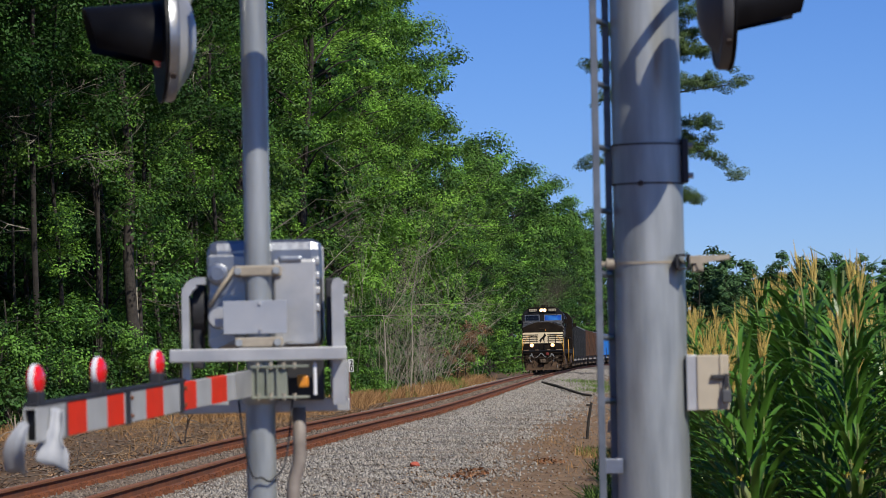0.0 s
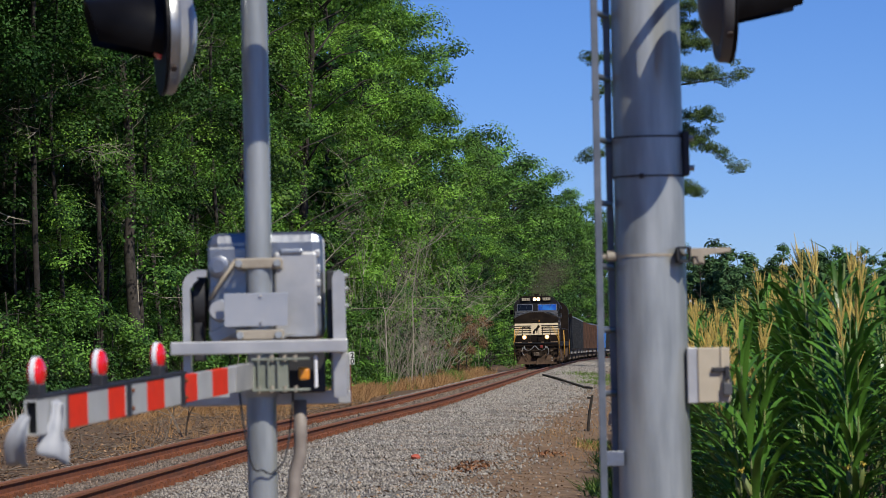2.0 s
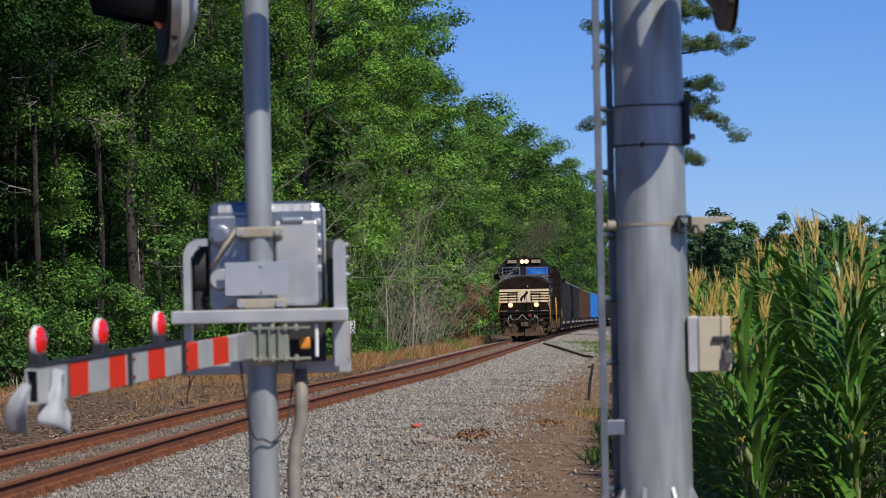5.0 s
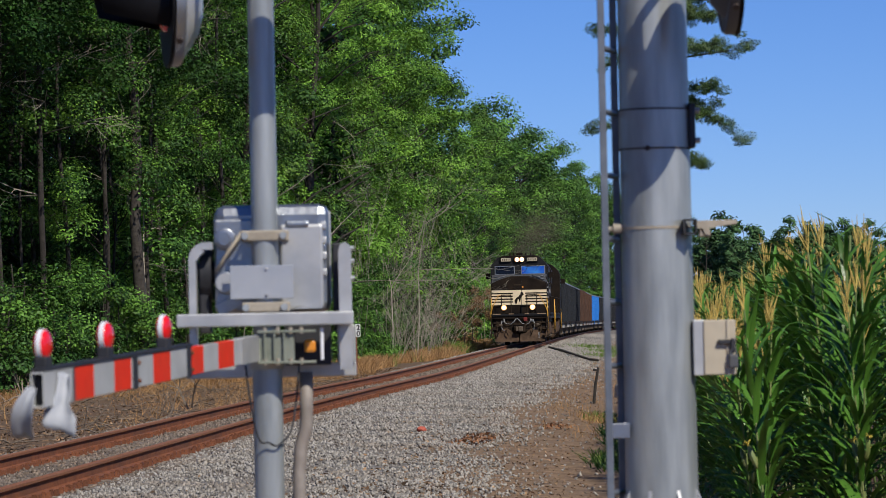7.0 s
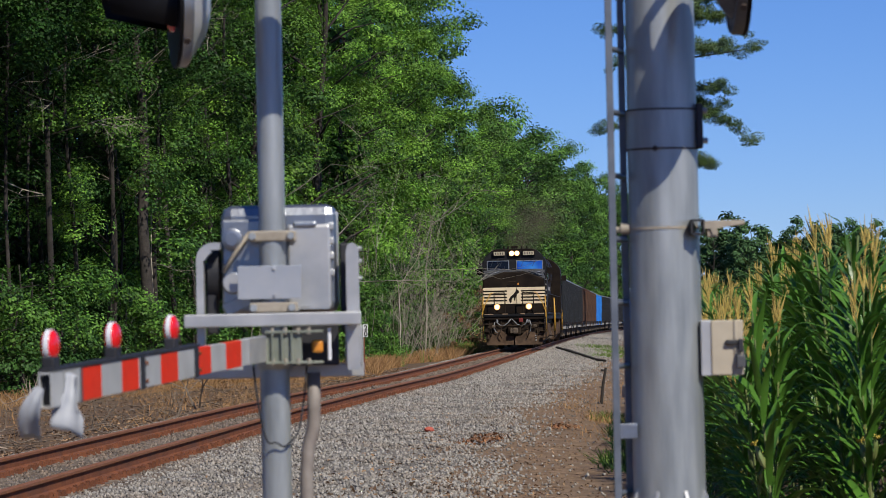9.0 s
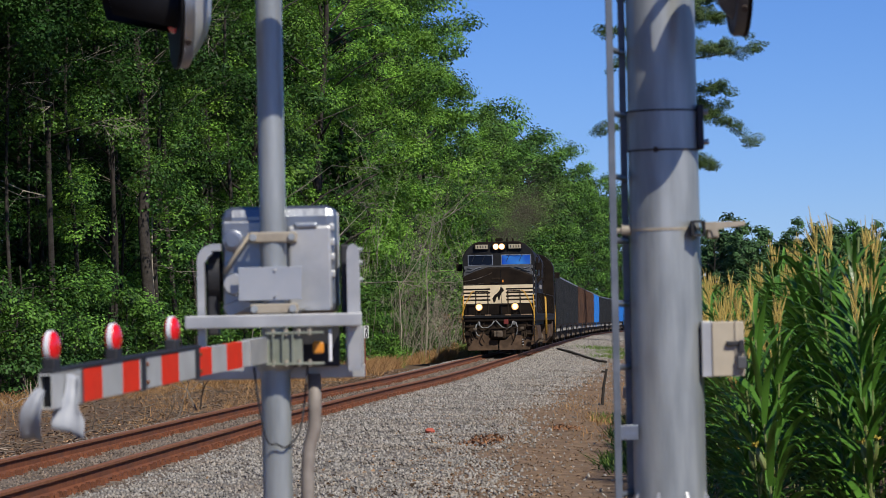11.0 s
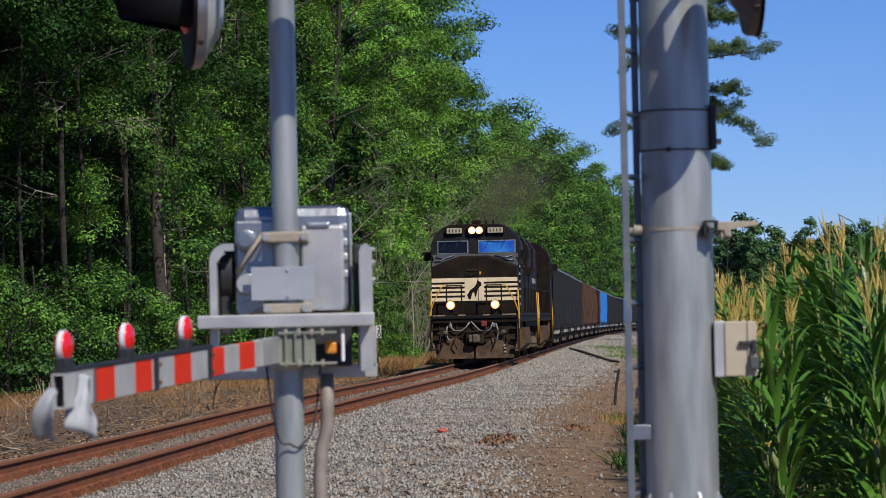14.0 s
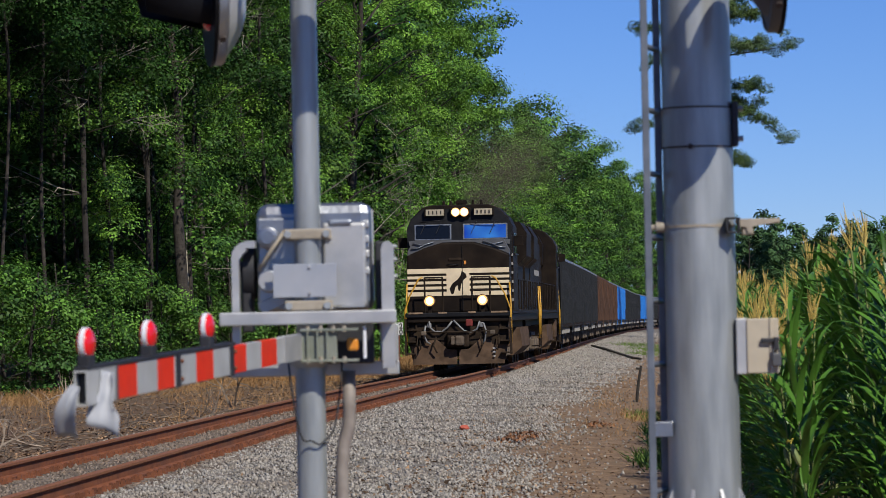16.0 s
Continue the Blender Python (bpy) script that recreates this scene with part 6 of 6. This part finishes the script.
# ---- pine, bare bushes, dead stems ----
def build_pine():
    rng = np.random.default_rng(77)
    x, y, h = 17.375, 250.0, 25.0
    pine = thing("pine_tree", pose(x, y, ground_z(x, y) - 0.35) @ Matrix.Scale(1.25, 4), "tall lone pine with open layered branches beside the railway", "pine tree")
    bm = B()
    tube(bm, [(0.15 * math.sin(z * 0.3), 0.1 * math.cos(z * 0.25), z) for z in np.linspace(-0.3, h - 1, 14)], [0.26 * (1 - 0.9 * k / 13) + 0.02 for k in range(14)], 9)
    part("trunk", bm, M_BARK, pine, smooth=True)
    clumps = []
    # height, length, turn and drop of each main branch
    boughs = [(10.9, 2.0, 10, -0.3), (12.6, 1.8, 150, 0.2), (13.9, 4.6, -8, -2.0), (14.4, 3.4, 35, -0.6), (13.2, 5.0, 176, -0.3), (15.0, 3.1, 8, 0.1), (15.6, 2.2, 100, 0.2),
              (17.0, 5.2, 4, 0.7), (17.3, 3.6, -40, 0.4), (16.6, 4.2, 190, 0.0), (18.3, 4.6, 170, 0.5), (19.0, 2.9, 12, 0.6), (19.4, 2.4, -60, 0.4), (20.0, 2.8, 30, 0.6), (20.6, 3.4, 185, 0.3),
              (21.3, 3.0, -15, 0.5), (21.8, 2.6, 140, 0.4), (22.4, 2.4, 20, 0.5), (22.9, 2.0, 250, 0.4), (23.5, 1.6, 60, 0.4), (24.1, 1.2, 180, 0.4)]
    for z, reach, turn, fall in boughs:
        ang = math.radians(turn)
        d = np.array([math.cos(ang), math.sin(ang), 0.0])
        a = np.array([0.0, 0.0, z])
        tip = a + d * reach + np.array([0, 0, fall])
        mid = a + d * reach * 0.5 + np.array([0, 0, fall * 0.35 + rng.uniform(0.1, 0.35)])
        bm = B()
        tube(bm, [a, mid, tip], [0.07, 0.045, 0.015], 5)
        part("branch", bm, M_BARK, pine, smooth=True)
        for q in range(20):
            u = 0.28 + 0.72 * q / 19
            side = np.array([-d[1], d[0], 0]) * rng.normal() * 0.7 * (0.4 + 0.6 * u) * reach / 4.5
            p = a + d * reach * u + side + np.array([0, 0, (mid[2] - z - fall * 0.5) * (1 - abs(2 * u - 1)) + fall * u + rng.normal() * 0.24 + 0.1])
            clumps.append((p, rng.uniform(0.28, 0.56), (d[0], d[1], 0.4)))
    me = fast_quads("needles", crown_quads(rng, clumps, 560, 0.24, 0.8, 0.7, 0.09)[0], M_NEEDLE)
    ob = new("needles", me)
    ob.parent = pine


build_pine()


def twig_mesh(seed, height, spread, stems, material, thick=0.018):
    r = random.Random(seed)
    bm = B()

    def grow_twig(p, d, ln, rad, depth):
        pts = [Vector(p)]
        for k in range(3):
            d = (d + Vector((r.gauss(0, 0.16), r.gauss(0, 0.16), r.gauss(0.02, 0.12)))).normalized()
            pts.append(pts[-1] + d * ln / 3)
        tube(bm, pts, [rad, rad * 0.8, rad * 0.6, rad * 0.4], 3, False)
        if depth:
            for k in range(r.choice((2, 3, 3))):
                side = Vector((r.gauss(0, 1), r.gauss(0, 1), r.gauss(0.1, 0.5))).normalized()
                grow_twig(pts[r.choice((1, 2, 3))], (d * 0.7 + side * 0.75).normalized(), ln * r.uniform(0.45, 0.75), rad * 0.6, depth - 1)
    for k in range(stems):
        a = r.uniform(0, 6.28)
        lean = Vector((math.cos(a) * spread, math.sin(a) * spread, 1)).normalized()
        grow_twig((math.cos(a) * 0.15, math.sin(a) * 0.15, -0.05), lean, height * r.uniform(0.5, 0.75), thick, 3)
    return mesh_of("twigs", bm, material)


def build_bare():
    rnd = random.Random(12)
    kinds = [twig_mesh(1, 4.2, 0.35, 5, M_TWIG, 0.016), twig_mesh(2, 5.2, 0.3, 4, M_TWIG, 0.018), twig_mesh(3, 3.0, 0.5, 5, M_TWIG, 0.013)]
    for k in range(10):
        y = rnd.choice((rnd.uniform(145, 200), rnd.uniform(150, 190), rnd.uniform(140, 240)))
        p = on_track(y, smooth_line(WOOD_EDGE, y) + rnd.uniform(0.2, 1.3))
        ob = new("bare_bush", kinds[k % 3])
        ob.matrix_world = pose(p.x, p.y, ground_z(p.x, p.y), 0, 0, rnd.uniform(0, 360)) @ Matrix.Scale(rnd.uniform(0.8, 1.5), 4)
        tagged(ob, "leafless grey bush at the wood's edge", "bush", "bare bushes")
    for y, off, sc in ((140, -0.4, 1.9), (150, 0.1, 1.8), (154, -0.3, 2.0), (158, 0.0, 2.1), (166, 0.2, 1.7), (170, -0.4, 2.1), (175, 0.1, 2.0), (180, -0.4, 1.7), (186, 0.0, 1.8)):
        p = on_track(y, smooth_line(WOOD_EDGE, y) + off)
        ob = new("bare_tree", kinds[1] if sc > 1.85 else kinds[0])
        ob.matrix_world = pose(p.x, p.y, ground_z(p.x, p.y), 0, 0, rnd.uniform(0, 360)) @ Matrix.Diagonal((sc * 0.5, sc * 0.5, sc, 1))
        tagged(ob, "tall leafless grey sapling at the wood's edge", "bare tree", "bare trees")
    tall = [twig_mesh(11, 8.0, 0.10, 1, M_TWIG, 0.032), twig_mesh(12, 6.5, 0.16, 1, M_TWIG, 0.028)]
    for k, (y, off) in enumerate(((104, 0.2), (112, 0.5), (124, 0.6), (146, 0.5), (160, 0.7), (176, 0.8), (118, -0.6))):
        p = on_track(y, smooth_line(WOOD_EDGE, y) + off)
        ob = new("dead_tree", tall[k % 2])
        ob.matrix_world = pose(p.x, p.y, ground_z(p.x, p.y), 0, 0, rnd.uniform(0, 360)) @ Matrix.Scale(rnd.uniform(0.8, 1.3), 4)
        tagged(ob, "slender dead tree with pale bare branches", "dead tree", "dead trees")
    # thick trunks that show in the dark gap between undergrowth and canopy
    for k, (x, y, r0) in enumerate(((-9.25, 104.0, 0.21), (-11.5, 97.0, 0.11))):
        t = thing("tree", pose(x, y, ground_z(x, y), 1.0 - k, 1.5 * k - 1, 70 * k), "thick weathered tree trunk standing in the shade of the wood", "tree", "trees of the wood")
        bm = B()
        tube(bm, [(0.08 * math.sin(z), 0.06 * math.cos(z * 0.8), z) for z in np.linspace(-0.3, 16, 10)], [r0 * (1.2 if q == 0 else 1 - 0.06 * q) for q in range(10)], 9)
        part("trunk", bm, M_BARK, t, smooth=True)
        for z, tilt, turn in ((7.6, 70, -35), (9.4, 58, 60), (5.6, 82, 200)):
            limb = new("dead_limb", twig_mesh(70 + k * 5 + int(z), 3.6, 0.25, 2, M_TWIG, 0.026))
            limb.parent = t
            limb.matrix_basis = pose(0, 0, z) @ pose(0, 0, 0, 0, 0, turn) @ pose(0, 0, 0, tilt, 0, 0)
            limb["label"] = "bare pale dead limb"
        rg = np.random.default_rng(300 + k)
        cl = [(np.array([rg.normal() * 1.5, rg.normal() * 1.5, 6.0 + 9.0 * rg.random()]), rg.uniform(0.4, 0.75), (0, 0, 0.5)) for q in range(64)]
        ob = new("crown", crown_mesh(rg, cl, 220, 0.125, (M_LEAF_B, M_LEAF_D, M_LEAF)))
        ob.parent = t


build_bare()


# ---- what lies and grows beside the line ----
def blades(rng, spots, lo, hi, width, lean=0.35):
    """Grass blades as narrow tapering quads."""
    P = np.array(spots)
    n = len(P)
    h = rng.uniform(lo, hi, n)[:, None]
    a = rng.uniform(0, 6.28, n)
    side = np.stack([np.cos(a), np.sin(a), np.zeros(n)], 1) * width
    tip = np.stack([rng.normal(size=n) * lean, rng.normal(size=n) * lean, np.ones(n)], 1) * h
    return np.stack([P - side, P + side, P + tip + side * 0.25, P + tip - side * 0.25], 1)


def build_ground_cover():
    rng = np.random.default_rng(21)
    spots, green = [], []
    while len(spots) < 34000:
        y = rng.uniform(60, 240)
        e = smooth_line(WOOD_EDGE, y)
        far = rng.random()
        off = e + 0.3 + (abs(rng.normal()) * 1.3 if far < 0.8 else rng.uniform(0, max(0.5, -3.0 - e)))
        patch = noise.noise((off * 0.5, y * 0.12, 2.0))
        if off > -2.4 or patch < (-0.15 if y < 120 else -0.05 + 0.25 * rng.random()):
            continue
        p = on_track(y, off)
        spot = (p.x, p.y, ground_z(p.x, p.y) - 0.02)
        (green if y > 115 and noise.noise((off * 0.7, y * 0.2, 9.0)) > 0.28 else spots).append(spot)
    low = blades(rng, [p for p in spots if p[1] < 115], 0.06, 0.36, 0.009, 0.75)
    tall = blades(rng, [p for p in spots if p[1] >= 115], 0.12, 0.62, 0.012, 0.6)
    tagged(new("rank_grass", fast_quads("rank_grass", blades(rng, green, 0.2, 0.75, 0.014, 0.5), M_GREENGRASS)), "rank green grass among the straw at the wood's edge", "grass", kind="stuff")
    me = fast_quads("dry_grass", np.concatenate([low, tall]), M_DRYGRASS)
    tagged(new("dry_grass", me), "straw coloured dry grass along the wood's edge", "grass", kind="stuff")
    spots = []
    for cx, cy, r, n in ((3.05, 66.0, 0.40, 480), (2.6, 72.0, 0.5, 120), (3.2, 79, 0.6, 120), (2.4, 58, 0.5, 70), (4.2, 92, 0.9, 140), (6.0, 125, 0.8, 120)):
        for k in range(n):
            x, y = cx + rng.normal() * r * 0.55, cy + rng.normal() * r * 4
            spots.append((x, y, ground_z(x, y) - 0.02))
    me = fast_quads("dry_tufts", blades(rng, spots, 0.05, 0.20, 0.007, 0.7), M_DRYGRASS)
    tagged(new("dry_tufts", me), "tufts of dry grass on the trampled dirt", "grass", kind="stuff")
    spots = []
    for cx, cy, r, n in ((2.32, 47.0, 0.25, 200), (8.1, 166, 1.0, 900), (7.0, 150, 0.7, 400), (3.0, 66, 0.2, 70), (8.6, 190, 1.2, 700)):
        for k in range(n):
            x, y = cx + rng.normal() * r * 0.6, cy + rng.normal() * r * 4
            spots.append((x, y, ground_z(x, y) - 0.02))
    for k in range(2600):
        y = rng.uniform(20, 74)
        p = on_track(y, 7.55 + rng.normal() * 0.18)
        spots.append((p.x, p.y, ground_z(p.x, p.y) - 0.02))
    me = fast_quads("green_weeds", blades(rng, spots, 0.06, 0.24, 0.013, 0.6), M_GREENGRASS)
    tagged(new("green_weeds", me), "low green weeds at the edge of the field", "weeds", kind="stuff")
    # dark weeds partly stand in for the shadow beside the path
    spots = []
    for cx, cy, r, n in ((2.32, 46.5, 0.22, 420), (2.80, 52.0, 0.22, 350), (3.0, 58.0, 0.22, 300), (3.3, 66.0, 0.2, 200)):
        for k in range(n):
            x, y = cx + rng.normal() * r * 0.6, cy + rng.normal() * r * 6
            spots.append((x, y, ground_z(x, y) - 0.02))
    me = fast_quads("dark_weeds", blades(rng, spots, 0.05, 0.22, 0.013, 0.8), M_LEAF_B)
    tagged(new("dark_weeds", me), "dark green weeds beside the path, some of its shadow in their colour", "weeds", kind="stuff")
    # fallen leaves and chips
    litter = mat("leaf_litter", (0.13, 0.072, 0.037), 0.9, second=(0.30, 0.195, 0.11), scale=2, island=0.75)
    pts = []
    for k in range(22000):
        if rng.random() < 0.72:
            y = 44 + rng.random() ** 1.4 * 90
            off = -2.5 - abs(rng.normal()) * 4.0
        else:
            y = 34 + rng.random() ** 1.5 * 70
            off = 5.0 + rng.normal() * 1.1
        p = on_track(y, off)
        pts.append((p.x, p.y, ground_z(p.x, p.y) + 0.012))
    P = np.array(pts)
    n = len(P)
    d = rng.normal(size=(n, 3)) * np.array([1, 1, 0.35])
    d /= np.linalg.norm(d, axis=1)[:, None]
    s = np.cross(d, np.array([0, 0, 1.0]) + rng.normal(size=(n, 3)) * 0.4)
    s /= np.linalg.norm(s, axis=1)[:, None]
    ln = (rng.uniform(0.014, 0.052, n) * np.where(P[:, 0] > 0, 0.65, 1.0))[:, None]
    q = np.stack([P - d * ln, P + s * ln * 0.5 + np.array([0, 0, 0.008]), P + d * ln, P - s * ln * 0.5 + np.array([0, 0, 0.008])], 1)
    tagged(new("leaf_litter", fast_quads("leaf_litter", q, litter)), "brown fallen leaves and chips scattered over the dirt", "leaf litter", kind="stuff")


build_ground_cover()


def build_brushwood():
    rnd = random.Random(31)
    bm = B()
    for k in range(560):
        y = 42 + rnd.random() ** 1.5 * 75
        p = on_track(y, -2.6 - rnd.random() ** 1.3 * 5.5)
        a, ln = rnd.uniform(0, 6.28), rnd.uniform(0.15, 0.9)
        z = ground_z(p.x, p.y) + rnd.uniform(0.0, 0.05)
        d = Vector((math.cos(a), math.sin(a), rnd.uniform(-0.05, 0.22)))
        m1 = p + Vector((0, 0, z - p.z)) + d * ln * 0.5 + Vector((rnd.gauss(0, 0.03), rnd.gauss(0, 0.03), 0.03))
        rad = rnd.uniform(0.004, 0.017)
        st = Vector((p.x, p.y, z))
        tube(bm, [st, m1, st + d * ln], [rad, rad * 0.8, rad * 0.5], 4)
    tagged(solid("brushwood", bm, M_DEADWOOD), "pale broken sticks and brushwood strewn beside the rails", "brushwood", kind="stuff")
    heap = [twig_mesh(51, 1.6, 1.6, 3, M_DEADWOOD, 0.030), twig_mesh(52, 1.3, 2.2, 3, M_DEADWOOD, 0.026)]
    for k, (y, off) in enumerate(((45, -2.9), (46, -3.8), (47, -4.6), (50, -3.6), (52, -4.2), (56, -3.4), (57, -5.0), (60, -3.2), (63, -4.4), (66, -3.0), (48, -3.0), (70, -4.0), (75, -3.2), (54, -6.0), (61, -6.2))):
        p = on_track(y, off)
        ob = new("fallen_branch", heap[k % 2])
        ob.matrix_world = pose(p.x, p.y, ground_z(p.x, p.y) + 0.02, 75 + rnd.uniform(-8, 8), rnd.uniform(-20, 20), rnd.uniform(0, 360)) @ Matrix.Scale(rnd.uniform(0.6, 1.0), 4)
        tagged(ob, "bleached fallen branch lying on the dirt", "fallen branch", "fallen branches")


build_brushwood()


def build_small_things():
    # small trackside number sign
    x, y = -3.06, 120.0
    sign = thing("number_sign", pose(x, y, ground_z(x, y) - 0.195, 0, 0, 2) @ Matrix.Scale(1.2245, 4), "small white trackside sign with black figures on a rusty post", "sign")
    bm = B()
    box(bm, (0, 0.02, 0.75), (0.05, 0.03, 1.7), 0.004)
    part("post", bm, M_RUST, sign, "thin rusty post")
    white = mat("white_sign_paint", (0.74, 0.74, 0.72), 0.5, second=(0.62, 0.62, 0.60), scale=12)
    bm = B()
    box(bm, (0.05, 0.0, 1.48), (0.145, 0.012, 0.365), 0.003)
    part("plate", bm, white, sign, "white sign plate")
    ink = mat("sign_black", (0.012, 0.012, 0.012), 0.6)
    for ch, z in (("2", 1.492), ("0", 1.318)):
        cu = bpy.data.curves.new("figure", "FONT")
        cu.body, cu.size, cu.extrude, cu.align_x = ch, 0.21, 0.002, "CENTER"
        cu.offset = 0.006
        cu.materials.append(ink)
        ob = new("figure", cu)
        ob.parent = sign
        ob.matrix_basis = pose(0.06, -0.010, z, 90, 0, 0)
    # leaning rusty post and concrete block by the path
    x, y = 3.40, 76.4
    bm = B()
    tube(bm, [(x, y, ground_z(x, y) - 0.1), (x + 0.06, y, 0.05), (x + 0.13, y, 0.42)], [0.036, 0.034, 0.028], 8)
    box(bm, (x + 0.06, y, 0.36), (0.10, 0.03, 0.05))
    solid("leaning_post", bm, M_BARK, "rusty iron post leaning beside the path", "post")
    bm = B()
    box(bm, (4.42, 82.0, ground_z(4.42, 82) + 0.13), (0.42, 0.4, 0.4), 0.05, (4, 3, 20))
    solid("concrete_block", bm, M_CONCRETE, "weathered grey concrete block on the ground", "block")
    pts = [(5.45, 172.0), (5.72, 160.0), (5.60, 146.0), (5.92, 136.0), (5.86, 127.0)]
    bm = B()
    tube(bm, [(px, py, ground_z(px, py) + 0.10 + 0.05 * math.sin(py)) for px, py in pts], [0.05, 0.065, 0.045, 0.055, 0.04], 8)
    solid("fallen_bough", bm, M_BARK, "dark fallen bough lying on the gravel", "bough")
    bm = B()
    bmesh.ops.create_icosphere(bm, subdivisions=2, radius=0.09)
    for v in bm.verts:
        v.co *= 1 + 0.3 * noise.noise(v.co * 14)
        v.co.z *= 0.55
    brick = mat("red_brick", (0.46, 0.10, 0.06), 0.8, second=(0.36, 0.08, 0.05), scale=20)
    solid("red_stone", bm, brick, "small red piece of brick on the gravel", "stone", m=pose(-0.37, 56.4, ground_z(-0.37, 56.4) + 0.05))
    # dead leafy branch on the gravel
    rng = np.random.default_rng(9)
    dead = mat("dead_red_leaves", (0.20, 0.085, 0.04), 0.9, second=(0.28, 0.14, 0.06), scale=5, island=0.4)
    for cx, cy in ((0.37, 51.5), (0.62, 53.6), (2.0, 60.5)):
        v = crown_quads(rng, [((0, 0, 0.03), 0.34, (0, 0, 1))], 900, 0.06, 0.8, 0.15)[0]
        v[:, :, 1] *= 3.0
        ob = new("dead_leaves", fast_quads("dead_leaves", v, dead))
        ob.matrix_world = pose(cx, cy, ground_z(cx, cy) + 0.03)
        tagged(ob, "patch of dead reddish leaves on the gravel", "dead leaves", kind="stuff")


build_small_things()

# ---- the train's way ----
LINE_Y = np.linspace(-68, 815, 3533)
LINE_X = np.array([track_x(v) for v in LINE_Y])
LINE_S = np.concatenate([[0], np.cumsum(np.hypot(np.diff(LINE_X), np.diff(LINE_Y)))])
NOSE = [(0.0, 243.2), (9.0, 159.0), (16.0, 95.3)]  # seconds, how far the leading coupler is along y


def motions():
    def along(s):
        y = float(np.interp(s, LINE_S, LINE_Y))
        return Vector((float(np.interp(s, LINE_S, LINE_X)), y, track_z(y)))
    behind = 0.0
    times = [0.5 * k for k in range(33)]
    for t, ln in VEHICLES:
        rows = []
        for sec in times:
            s0 = float(np.interp(smooth_line(NOSE, sec), LINE_Y, LINE_S)) + behind
            a, b = along(s0 + ln * 0.2), along(s0 + ln * 0.8)
            d = b - a
            c = (a + b) / 2
            m = pose(c.x, c.y, c.z, math.degrees(math.atan2(d.z, math.hypot(d.x, d.y))), 0, -math.degrees(math.atan2(d.x, d.y)))
            rows.append((sec, m @ pose(0, 0, 0, 0, 0, 180) if t is VEHICLES[1][0] else m))
        walk(t, rows)
        if behind == 0.0:
            walk(SMOKE, rows)
        behind += ln


motions()
